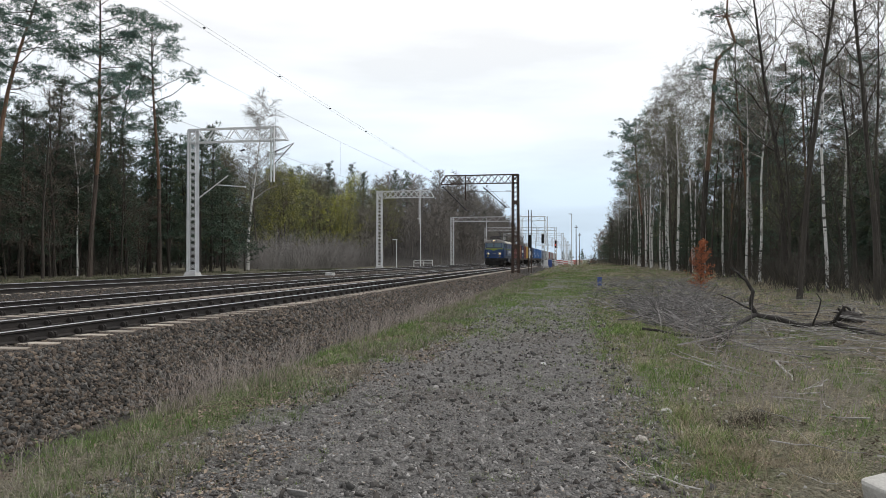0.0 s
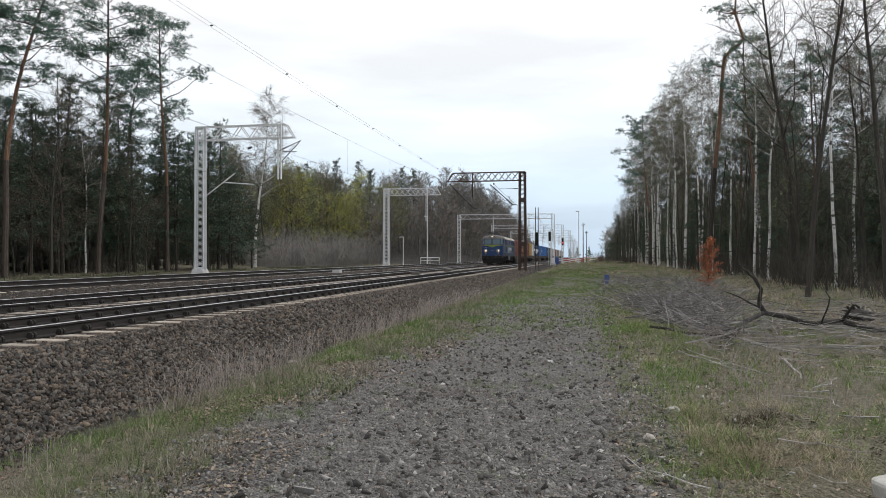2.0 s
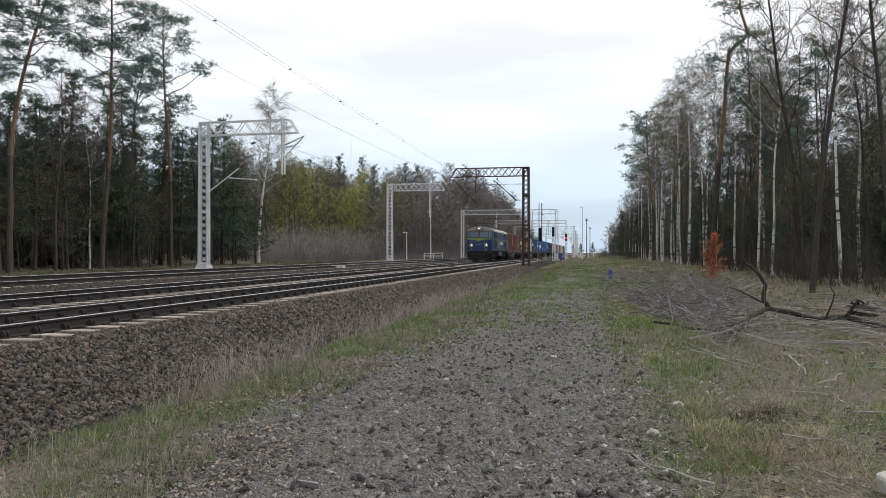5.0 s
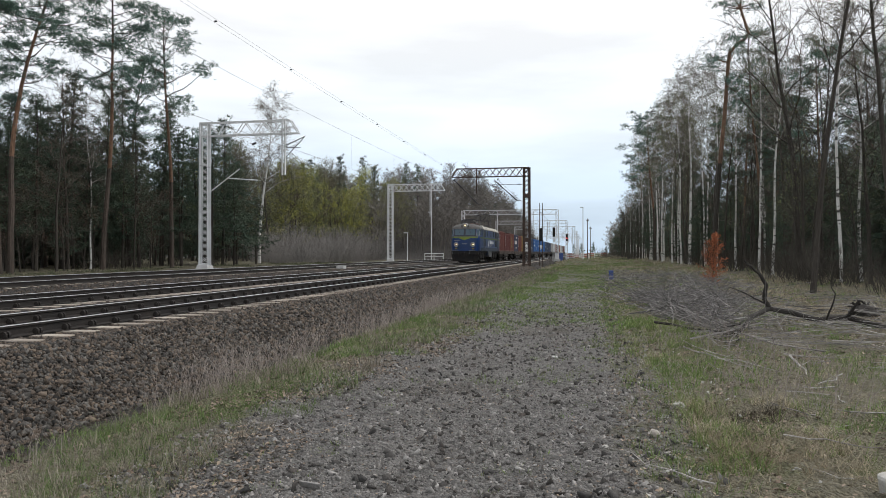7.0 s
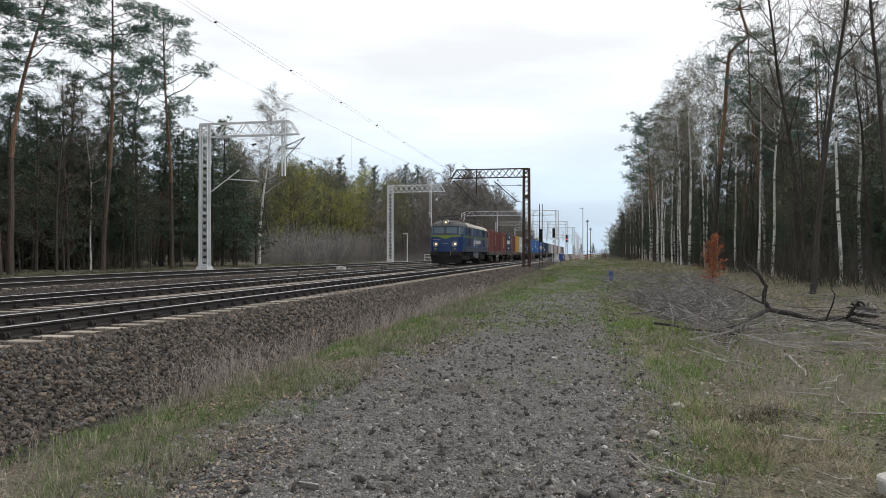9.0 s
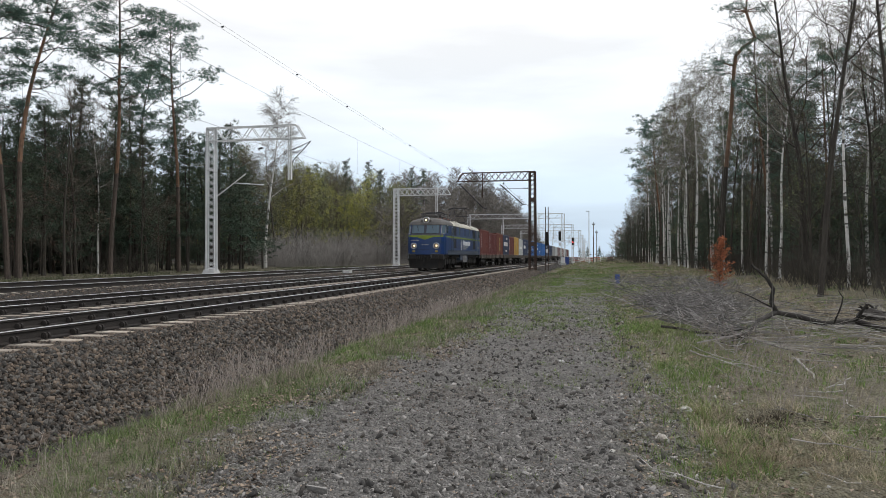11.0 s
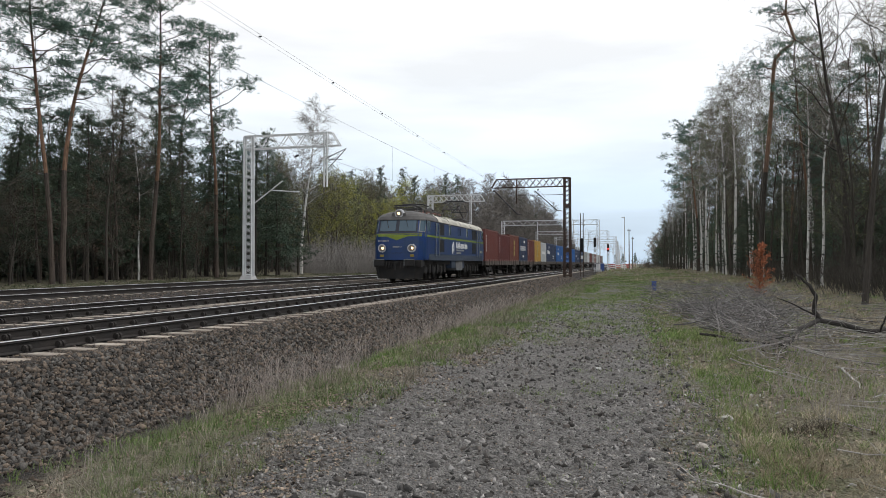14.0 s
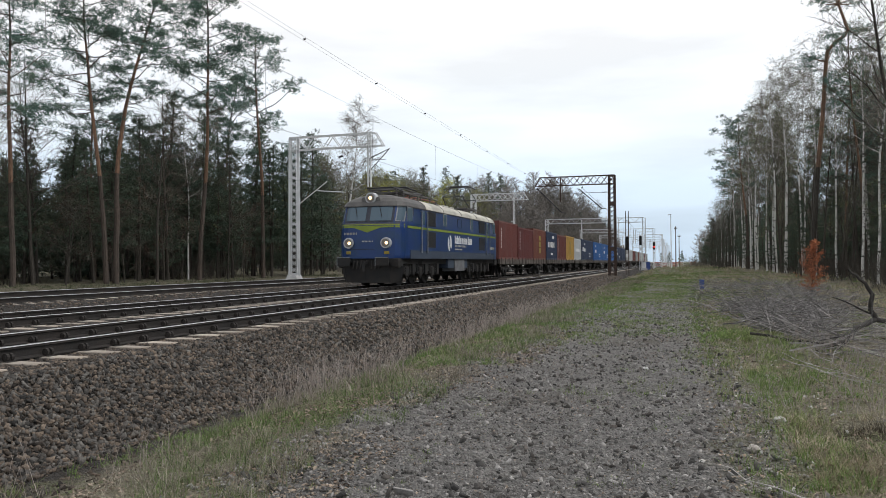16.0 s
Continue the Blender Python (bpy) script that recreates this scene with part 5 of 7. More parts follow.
def young_conifer(seed, high, wide, dense, first=0.14, fine=16, tuft=1.0):
    """Young forest pine: rounded ragged crown, dead twigs on the shaded lower trunk."""
    rng = random.Random(seed)
    wood, green = Shape(), Shape()
    pts, _ = bent(rng, Vector((0, 0, -0.3)), Vector((0, 0, 1)), high + 0.3, 8, 0.025, 0.02)
    wood.limb(pts, [0.010 * high * (1.1 - i / 8) + 0.01 for i in range(9)], 6)
    for k in range(int(36 * first)):
        f = rng.uniform(0.06, first + 0.1)
        i = min(7, int(f * 8))
        a = rng.uniform(0, math.tau)
        q, _ = bent(rng, pts[i].lerp(pts[i + 1], f * 8 - i), Vector((math.cos(a), math.sin(a), rng.uniform(-0.2, 0.3))), wide * rng.uniform(0.3, 0.8), 3, 0.2)
        wood.limb(q, [0.016, 0.012, 0.008, 0.003], 3)
        for _ in range(3):
            j = rng.randint(1, 3)
            wood.twig(q[j], q[j] + Vector((rng.gauss(0, 0.3), rng.gauss(0, 0.3), rng.gauss(0, 0.2))), 0.006)
    for k in range(dense):
        f = first + (0.985 - first) * (k / dense) ** 0.85
        i = min(7, int(f * 8))
        base = pts[i].lerp(pts[i + 1], f * 8 - i)
        a = k * 2.399 + rng.uniform(-0.5, 0.5)
        ln = wide * min(1.0, 0.16 + 1.35 * (1 - f)) * rng.uniform(0.45, 1.15)
        d = Vector((math.cos(a), math.sin(a), rng.uniform(-0.15, 0.3) + 0.5 * max(0.0, f - 0.5)))
        q, _ = bent(rng, base, d, ln, 3, 0.12)
        wood.twig(q[0], q[3], 0.022)
        for m in range(max(4, int(ln * 6.0))):
            u = rng.uniform(0.3, 1.0) * 3
            j = min(2, int(u))
            c = q[j].lerp(q[j + 1], u - j) + Vector((rng.gauss(0, 0.18), rng.gauss(0, 0.18), rng.gauss(0.03, 0.10)))
            green.tuft(rng, c, rng.uniform(0.18, 0.34) * tuft, fine, 0.085, 0.0, d * 0.4)
    return wood.mesh("trunk", M_DARK_BARK), green.mesh("crown", M_SPRUCE)


def broadleaf(seed, high, bark, first, spread, twigs, leaf=None, leaves=0, droop=0.0, trunk_r=None, fork=3, twig_mat=None, thick=1.0, sides=(7, 4), twig=1.0):
    """Bare spring tree: trunk, limbs and a haze of thin twigs, with or without small new leaves."""
    rng = random.Random(seed)
    wood, fine, green = Shape(), Shape(), Shape()
    pts, _ = bent(rng, Vector((0, 0, -0.3)), Vector((rng.uniform(-0.04, 0.04), rng.uniform(-0.04, 0.04), 1)), high, 12, 0.035, 0.03)
    r0 = trunk_r or 0.0068 * high + 0.02
    wood.limb(pts, [r0 * (1.15 - 1.05 * i / 12) for i in range(13)], sides[0])
    ends = []
    n = 20
    for k in range(n):
        f = first + (0.98 - first) * k / n
        i = min(11, int(f * 12))
        base = pts[i].lerp(pts[i + 1], f * 12 - i)
        a = k * 2.4 + rng.uniform(-0.6, 0.6)
        ln = spread * (1.25 - f) * rng.uniform(0.6, 1.25) + 0.4
        q, d = bent(rng, base, Vector((math.cos(a), math.sin(a), rng.uniform(0.45, 1.1))), ln, 5, 0.16, 0.05)
        rb = r0 * (1.15 - f) * 0.33
        wood.limb(q, [rb * (1 - 0.17 * j) + 0.004 for j in range(6)], sides[1])
        for m in range(fork):
            j = rng.randint(1, 4)
            b = rng.uniform(0, math.tau)
            q2, d2 = bent(rng, q[j], d + Vector((math.cos(b), math.sin(b), rng.uniform(-0.1, 0.6))) * 0.9, ln * rng.uniform(0.35, 0.7), 4, 0.2, 0.02 - droop)
            fine.limb(q2, [rb * 0.4 + 0.004, rb * 0.3 + 0.004, rb * 0.2 + 0.004, 0.006, 0.003], 3)
            ends.append((q2, d2))
        ends.append((q, d))
    for m in range(twigs):
        q, d = rng.choice(ends)
        j = rng.randint(1, len(q) - 1)
        w = (d + Vector((rng.gauss(0, 0.6), rng.gauss(0, 0.6), rng.gauss(0, 0.5) - droop))).normalized()
        e = q[j] + w * (twig * rng.uniform(0.4, 1.1))
        e2 = e + (w + Vector((rng.gauss(0, 0.4), rng.gauss(0, 0.4), rng.gauss(0, 0.3) - 2 * droop))).normalized() * (twig * rng.uniform(0.3, 0.7))
        fine.twig(q[j], e, 0.011 * thick)
        fine.twig(q[j].lerp(e, 0.75), e2, 0.008 * thick)
        fine.twig(q[j].lerp(e, 0.4), e + Vector((rng.gauss(0, 0.35), rng.gauss(0, 0.35), rng.gauss(0, 0.3) - droop)) * twig, 0.007 * thick)
        if leaf and m < leaves:
            for _ in range(11):
                green.leaf(rng, e.lerp(e2, rng.random()) + Vector((rng.gauss(0, 0.16), rng.gauss(0, 0.16), rng.gauss(0, 0.16))), rng.uniform(0.045, 0.085) * (1.0 if spread > 3 else 0.7))
    return wood.mesh("trunk", bark), fine.mesh("twig_haze", twig_mat or M_TWIG), (green.mesh("crown", leaf) if leaf else None)


def far_tree(seed, high, spread):
    """Leafless tree seen only from far off: slim trunk, ascending limbs, a dense haze of twigs."""
    rng = random.Random(seed)
    wood, fine = Shape(), Shape()
    pts, _ = bent(rng, Vector((0, 0, -0.3)), Vector((0, 0, 1)), high, 6, 0.05, 0.03)
    wood.limb(pts, [0.11 * (1.1 - i / 6) + 0.01 for i in range(7)], 4)
    for k in range(17):
        f = 0.2 + 0.76 * k / 17
        i = min(5, int(f * 6))
        a = k * 2.4 + rng.uniform(-0.5, 0.5)
        ln = spread * (1.25 - f) * rng.uniform(0.6, 1.2) + 0.5
        q, d = bent(rng, pts[i].lerp(pts[i + 1], f * 6 - i), Vector((math.cos(a), math.sin(a), rng.uniform(0.5, 1.2))), ln, 3, 0.16, 0.04)
        wood.limb(q, [0.045, 0.035, 0.022, 0.008], 3)
        for m in range(34):
            u = rng.uniform(0.25, 1.0) * 3
            j = min(2, int(u))
            p = q[j].lerp(q[j + 1], u - j)
            e = p + (d + Vector((rng.gauss(0, 0.7), rng.gauss(0, 0.7), rng.gauss(0.1, 0.5)))).normalized() * rng.uniform(0.5, 1.4)
            fine.sliver(p, e, 0.022)
            fine.sliver(p.lerp(e, 0.5), e + Vector((rng.gauss(0, 0.4), rng.gauss(0, 0.4), rng.gauss(0.1, 0.3))), 0.016)
    return wood.mesh("trunk", M_HAZED_BARK), fine.mesh("twig_haze", M_HAZED_TWIG)


def thicket(seed, high, stems, mat):
    rng = random.Random(seed)
    wood = Shape()
    for _ in range(stems):
        a = rng.uniform(0, math.tau)
        r = rng.uniform(0, 1.1)
        p = Vector((r * math.cos(a), r * math.sin(a), -0.1))
        q, d = bent(rng, p, Vector((math.cos(a) * 0.35, math.sin(a) * 0.35, 1)), high * rng.uniform(0.5, 1.0), 3, 0.14)
        wood.limb(q, [0.014, 0.011, 0.008, 0.003], 3)
        for _ in range(8):
            j = rng.randint(1, 3)
            w = d + Vector((rng.gauss(0, 0.5), rng.gauss(0, 0.5), rng.gauss(0.2, 0.3)))
            wood.twig(q[j], q[j] + w.normalized() * rng.uniform(0.3, 0.8), 0.007)
    return wood.mesh("stems", mat)


PINES = [pine(11, 18, 0.54, 2.7, 32, 0.0), pine(12, 19, 0.58, 2.5, 33, 0.02), pine(13, 18, 0.60, 3.5, 22, 0.0), pine(14, 16, 0.52, 2.5, 24, -0.02), pine(15, 16.5, 0.48, 2.4, 28, 0.0)]
BACK_CONIFERS = [young_conifer(24, 10, 2.6, 38, 0.10, 8, 2.1), young_conifer(25, 8, 2.4, 34, 0.10, 8, 2.1)]
CONIFERS = [young_conifer(21, 10, 2.3, 70, 0.26, 14), young_conifer(22, 8, 2.2, 62, 0.15, 14), young_conifer(23, 12, 2.3, 82, 0.30, 14)]
BARE = [broadleaf(31, 16, M_DARK_BARK, 0.35, 4.2, 400, thick=0.85), broadleaf(32, 14, M_DARK_BARK, 0.3, 4.6, 400, thick=0.85), broadleaf(33, 18, M_DARK_BARK, 0.42, 4.0, 420, thick=0.85)]
BIRCHES = [broadleaf(41, 19, M_BIRCH, 0.5, 2.6, 430, M_BUD, 260, 0.14, 0.095, 3, M_BIRCH_TWIG, 1.5), broadleaf(42, 21, M_BIRCH, 0.55, 2.4, 430, M_BUD, 160, 0.14, 0.095, 3, M_BIRCH_TWIG),
           broadleaf(43, 17, M_BIRCH, 0.5, 2.4, 430, None, 0, 0.18, 0.09, 3, M_BIRCH_TWIG, 1.5),
           broadleaf(48, 18.5, M_BIRCH, 0.42, 3.4, 1500, None, 0, 0.10, 0.12, 5, M_BIRCH_TWIG, 1.1, twig=0.8)]
RUSSET = [broadleaf(64, 5.5, M_DARK_BARK, 0.15, 2.4, 170, M_RUSSET, 110, 0, 0.05, 2, M_UNDER)]
LEAFY = [broadleaf(51, 12.5, M_DARK_BARK, 0.2, 3.6, 420, M_FRESH, 420, 0.0), broadleaf(52, 11.5, M_DARK_BARK, 0.15, 3.4, 420, M_OLIVE, 420, 0.0),
         broadleaf(53, 12, M_DARK_BARK, 0.15, 3.8, 420, M_FRESH, 420, 0.0)]
THIN = [broadleaf(61, 13, M_DARK_BARK, 0.35, 2.0, 170, None, 0, 0, 0.10, 2, M_UNDER), broadleaf(62, 11, M_DARK_BARK, 0.25, 2.4, 190, None, 0, 0, 0.09, 2, M_UNDER),
        broadleaf(63, 9, M_DARK_BARK, 0.25, 2.6, 200, M_BUD, 60, 0, 0.08, 2, M_UNDER)]
FAR = [far_tree(81, 13, 3.4), far_tree(82, 12, 3.8), far_tree(83, 12.5, 3.2)]
THICKETS = [thicket(71, 3.4, 70, M_GREY_TWIG), thicket(72, 3.0, 70, M_GREY_TWIG)]
UNDER = [thicket(73, 2.2, 24, M_UNDER), thicket(74, 1.6, 24, M_UNDER)]
TREE_KINDS = {"pine": (PINES, "pine_tree", "tall Scots pine with bare reddish trunk and high dark crown"),
              "conifer": (CONIFERS, "conifer_tree", "dark green young conifer in the dense forest edge"),
              "back": (BACK_CONIFERS, "conifer_tree", "dark green conifer deep in the wood"),
              "bare": (BARE, "bare_tree", "leafless broadleaf tree with dark bark"),
              "birch": (BIRCHES, "birch_tree", "birch with white bark and thin drooping twigs"),
              "far": (FAR, "bare_tree", "leafless broadleaf tree on the wooded hill"),
              "russet": (RUSSET, "oak_sapling", "young oak with withered brown leaves under the pines"),
              "leafy": (LEAFY, "leafing_tree", "broadleaf tree with fresh yellow-green leaves"),
              "thin": (THIN, "sapling_tree", "thin leafless forest tree"),
              "thicket": (THICKETS, "shrub", "grey leafless shrub thicket beside the line"),
              "under": (UNDER, "shrub", "brown leafless undergrowth shrub")}


def plant(kind, i, x, y, scale, turn, high=None, sink=0.0):
    sets, name, label = TREE_KINDS[kind]
    meshes = sets[i if i < len(sets) else i % min(3, len(sets))]
    if not isinstance(meshes, tuple):
        ob = new(name, meshes)
        tagged(ob, label, "shrub", "undergrowth" if kind == "under" else "shrub thickets")
    else:
        ob = new(name)
        tagged(ob, label, "tree", kind + " trees")
        for me in meshes:
            if me:
                piece = part(me.name.split(".")[0], me, None, ob)
                if kind == "russet" or piece.name.startswith("twig") or piece.name.startswith("crown"):
                    tagged(piece, kind="stuff")
    ob.matrix_basis = pose(x, y, ground_z(max(-399, min(399, x)), y) - sink, 0, 0, turn) @ Matrix.Diagonal((scale, scale, scale if high is None else high, 1))
    return ob


def woods(name, label, trees):
    """Far trees that nobody could count, joined into one object; trees: kind, variant, x, y, scale, turn."""
    pieces, mats, vs, fs, ms, base = {}, [], [], [], [], 0
    for kind, i, x, y, scale, turn in trees:
        sets = TREE_KINDS[kind][0]
        i %= len(sets)
        if (kind, i) not in pieces:
            got = []
            for me in sets[i]:
                if me:
                    me.calc_loop_triangles()
                    v = np.empty(len(me.vertices) * 3)
                    me.vertices.foreach_get("co", v)
                    f = np.empty(len(me.loop_triangles) * 3, dtype=np.int32)
                    me.loop_triangles.foreach_get("vertices", f)
                    if me.materials[0] not in mats:
                        mats.append(me.materials[0])
                    got.append((v.reshape(-1, 3), f.reshape(-1, 3), mats.index(me.materials[0])))
            pieces[kind, i] = got
        a = radians(turn)
        m = np.array([[math.cos(a), -math.sin(a), 0], [math.sin(a), math.cos(a), 0], [0, 0, 1]]) * scale
        place = np.array([x, y, ground_z(max(-399, min(399, x)), y)])
        for v, f, k in pieces[kind, i]:
            vs.append(v @ m.T + place)
            fs.append(f + base)
            ms.append(np.full(len(f), k, dtype=np.int32))
            base += len(v)
    vs, fs, ms = np.concatenate(vs), np.concatenate(fs), np.concatenate(ms)
    me = bpy.data.meshes.new(name)
    me.vertices.add(len(vs))
    me.vertices.foreach_set("co", vs.astype(np.float32).ravel())
    me.loops.add(fs.size)
    me.loops.foreach_set("vertex_index", fs.astype(np.int32).ravel())
    me.polygons.add(len(fs))
    me.polygons.foreach_set("loop_start", np.arange(0, fs.size, 3, dtype=np.int32))
    for k in mats:
        me.materials.append(k)
    me.polygons.foreach_set("material_index", ms)
    me.update(calc_edges=True)
    return tagged(new(name, me), label, "woods", kind="stuff")


rng = random.Random(5)
# forest edge across the far track: single trees that stand out
def leaned(tree, degrees):
    """Tip a planted tree sideways about its foot."""
    m = tree.matrix_basis
    tree.matrix_basis = Matrix.Translation(m.translation) @ pose(0, 0, 0, 0, degrees, 0) @ Matrix.Translation(-m.translation) @ m


for kind, i, x, y, s, h, turn, tip in (("pine", 3, -31, 28.2, 0.95, 0.92, 20, 0), ("bare", 1, -32, 30.4, 0.8, 0.9, 60, 0), ("pine", 0, -30.5, 33.9, 0.95, 0.97, 80, -1.5),
                                       ("pine", 1, -30.5, 34.6, 1.0, 0.96, 10, 1.8), ("bare", 0, -33, 42.4, 0.78, 0.85, 10, 0), ("pine", 1, -31, 43, 1.0, 1.0, 250, -0.5),
                                       ("pine", 2, -30.5, 50.3, 1.0, 1.02, 150, 1.0), ("pine", 4, -36, 53.2, 1.0, 1.0, 140, 0), ("bare", 1, -31, 46.3, 0.5, 0.65, 200, 0),
                                       ("conifer", 2, -32, 60.8, 1.0, 1.08, 0, 0), ("conifer", 0, -33.5, 60.5, 1.1, 1.0, 50, 0),
                                       ("pine", 0, -31, 22, 0.95, 1.0, 120, 0), ("birch", 2, -33, 44.5, 0.7, 0.7, 33, 2), ("birch", 2, -30, 26.5, 0.55, 0.8, 5, 0),
                                       ("bare", 2, -30, 37.5, 0.55, 0.6, 90, 0), ("pine", 3, -37, 40, 0.9, 0.78, 15, 0), ("pine", 4, -38.5, 47, 0.9, 0.72, 75, 0),
                                       ("conifer", 2, -35, 56, 1.1, 1.15, 130, 0), ("pine", 4, -34, 61.5, 0.75, 0.72, 40, 0),
                                       ("bare", 0, -35, 33.5, 0.7, 0.75, 120, 0), ("birch", 2, -36, 50, 0.8, 0.85, 210, 0),
                                       ("conifer", 0, -34, 47.5, 1.1, 1.25, 15, 0), ("conifer", 2, -34.5, 43.5, 1.1, 1.1, 75, 0), ("conifer", 2, -35.5, 52.5, 1.1, 1.2, 215, 0),
                                       ("russet", 0, -30.5, 38.8, 1.0, 0.95, 15, 0), ("russet", 0, -31.5, 36.5, 0.9, 0.8, 95, 0), ("russet", 0, -30.8, 48.0, 0.9, 0.9, 170, 0),
                                       ("russet", 0, -31.5, 32.0, 1.0, 0.8, 250, 0)):
    leaned(plant(kind, i, x, y, s, turn, h), tip)
leaned(plant("birch", 3, -34, 72.6, 1.2, 0, 0.97), 2.2)
for i, x, y, s, h, turn in ((0, -31, 57, 1.1, 1.15, 10), (1, -30.5, 60, 1.2, 1.1, 70), (1, -32, 63.5, 1.2, 1.15, 130), (0, -33.5, 66, 1.1, 0.95, 200), (1, -31.5, 66.5, 1.0, 0.8, 260)):
    plant("conifer", i, x, y, s, turn, h)
plant("conifer", 2, -42, 104, 1.0, 0, 1.2)
plant("conifer", 0, -41, 108, 1.0, 70, 1.3)
# dense dark wood behind them
dark = []
for k in range(210):
    x, y = -32.5 - 22 * rng.random() ** 1.4, rng.uniform(10, 61)
    kind = rng.choices(("conifer", "bare", "thin"), (9, 0.4, 1.8))[0]
    if kind == "conifer" and x < -38.5:
        kind = "back"
    s = rng.uniform(0.8, 1.15) * (0.75 if kind in ("pine", "bare") else 0.76 + 0.24 * smooth(36, 54, y))
    if kind == "back":
        dark.append((kind, k, x, y, s, rng.uniform(0, 360)))
    else:
        plant(kind, rng.randint(0, 9), x, y, s, rng.uniform(0, 360))
for k in range(80):
    dark.append(("back", k, rng.uniform(-56, -41), rng.uniform(12, 76), rng.uniform(0.8, 1.05), rng.uniform(0, 360)))
woods("dark_woods", "dense dark conifers deep in the forest", dark)
for k in range(22):
    plant("under", k, rng.uniform(-36, -31), rng.uniform(14, 64), rng.uniform(0.7, 1.2), rng.uniform(0, 360))
# grey thicket and leafing trees beyond
for k in range(34):
    plant("thicket", k, rng.uniform(-38, -28.5), rng.uniform(74, 108), rng.uniform(1.0, 1.45), rng.uniform(0, 360))
for k in range(60):
    y = rng.uniform(80, 145)
    kind = rng.choices(("leafy", "bare", "thin", "conifer"), (5, 1.6, 1, 0.8))[0]
    plant(kind, rng.choice((0, 1, 1, 1, 1, 2)) if kind == "leafy" else rng.randint(0, 9), rng.uniform(-54, -36), y, rng.uniform(0.95, 1.3) * (0.68 if kind == "bare" else 1.0), rng.uniform(0, 360))
for k in range(20):
    plant("conifer", rng.randint(0, 9), rng.uniform(-70, -40), rng.uniform(95, 170), rng.uniform(0.9, 1.4), rng.uniform(0, 360))
# brighter new leaves among them
for i, x, y, s, turn in ((0, -38, 92, 0.95, 0), (2, -37, 97, 0.9, 60), (0, -36, 106, 0.8, 130), (2, -38, 116, 0.9, 210)):
    plant("leafy", i, x, y, s, turn)
for x, y, h in ((-42, 119, 1.7), (-42, 139, 1.6), (-43, 168, 1.4)):
    plant("conifer", 2, x, y, 1.1, 30, h * 0.85)
# wooded hill
hill = []
for k in range(270):
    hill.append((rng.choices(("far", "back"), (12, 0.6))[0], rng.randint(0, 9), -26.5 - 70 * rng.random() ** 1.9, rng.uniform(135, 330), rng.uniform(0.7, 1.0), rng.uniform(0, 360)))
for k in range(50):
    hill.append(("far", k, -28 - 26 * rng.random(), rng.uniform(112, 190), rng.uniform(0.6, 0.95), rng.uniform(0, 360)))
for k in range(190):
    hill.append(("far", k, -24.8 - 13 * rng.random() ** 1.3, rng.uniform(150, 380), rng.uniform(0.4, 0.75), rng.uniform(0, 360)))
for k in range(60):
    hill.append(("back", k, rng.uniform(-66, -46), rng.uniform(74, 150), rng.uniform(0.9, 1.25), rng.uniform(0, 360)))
woods("hill_woods", "leafless grey-brown woods on the hill beside the line, colour paled for haze", hill)
# wood beside the gravel track: trees that stand out
leaned(plant("bare", 2, 7.7, 28.7, 0.68, 70, 1.0), 4.0)
for kind, i, x, y, s, h, turn in (("birch", 1, 11, 36.6, 0.8, 0.75, 0), ("birch", 2, 13, 40.1, 0.9, 0.9, 45), ("bare", 0, 10.5, 41.2, 1.15, 1.2, 10),
                                  ("bare", 2, 10.2, 28.5, 0.75, 0.9, 300), ("birch", 0, 11, 61.6, 0.9, 0.85, 80), ("birch", 1, 11, 53.5, 0.85, 0.8, 120),
                                  ("birch", 2, 10.5, 47.3, 0.9, 0.9, 160), ("birch", 0, 9.5, 88, 1.0, 1.1, 200), ("birch", 1, 9.5, 77.2, 1.0, 1.0, 240), ("birch", 2, 9.2, 82, 1.0, 1.2, 20),
                                  ("birch", 1, 8.8, 138, 1.1, 1.15, 280), ("birch", 0, 8.8, 121, 1.1, 1.15, 320), ("birch", 1, 9.4, 104, 1.0, 1.05, 10), ("pine", 0, 9, 112.7, 1.2, 1.22, 50),
                                  ("pine", 2, 12.6, 60, 0.8, 1.0, 90), ("pine", 4, 12.0, 64, 0.9, 0.92, 200), ("leafy", 1, 10.2, 88, 0.85, 1.45, 30), ("pine", 4, 14.5, 52, 0.8, 0.9, 20), ("pine", 3, 15, 66, 0.9, 1.0, 30), ("birch", 2, 8.5, 96, 1.0, 1.2, 75), ("birch", 0, 9.0, 150, 1.1, 1.15, 60), ("birch", 0, 9.9, 71, 0.9, 1.0, 15), ("birch", 1, 10.4, 67, 0.9, 0.95, 215), ("birch", 0, 9.3, 92, 1.0, 1.1, 95),
                                  ("birch", 1, 10.3, 85, 1.0, 1.05, 135), ("conifer", 2, 10.6, 97, 1.1, 1.6, 0), ("conifer", 0, 10.9, 90, 1.1, 1.7, 40), ("conifer", 2, 11.5, 76, 1.0, 1.3, 80)):
    plant(kind, i, x, y, s, turn, h)
for k in range(120):
    x, y = 9.5 + 22 * rng.random() ** 1.3, rng.uniform(26, 130)
    x = max(x, 9.5)
    kind = rng.choices(("thin", "conifer", "bare", "birch", "pine"), (6, 3, 1.4, 2.6, 0.5))[0]
    if kind == "pine":
        x += 6
    if kind in ("bare", "birch", "pine") and y < 46:
        kind = "thin"
    plant(kind, rng.randint(0, 9), x, y, rng.uniform(0.8, 1.1) * (0.6 if kind == "conifer" else 1.0), rng.uniform(0, 360))
for k in range(48):
    plant("conifer", k, 13.0 + 12 * rng.random(), rng.uniform(36, 100), rng.uniform(0.55, 0.9), rng.uniform(0, 360))
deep = []
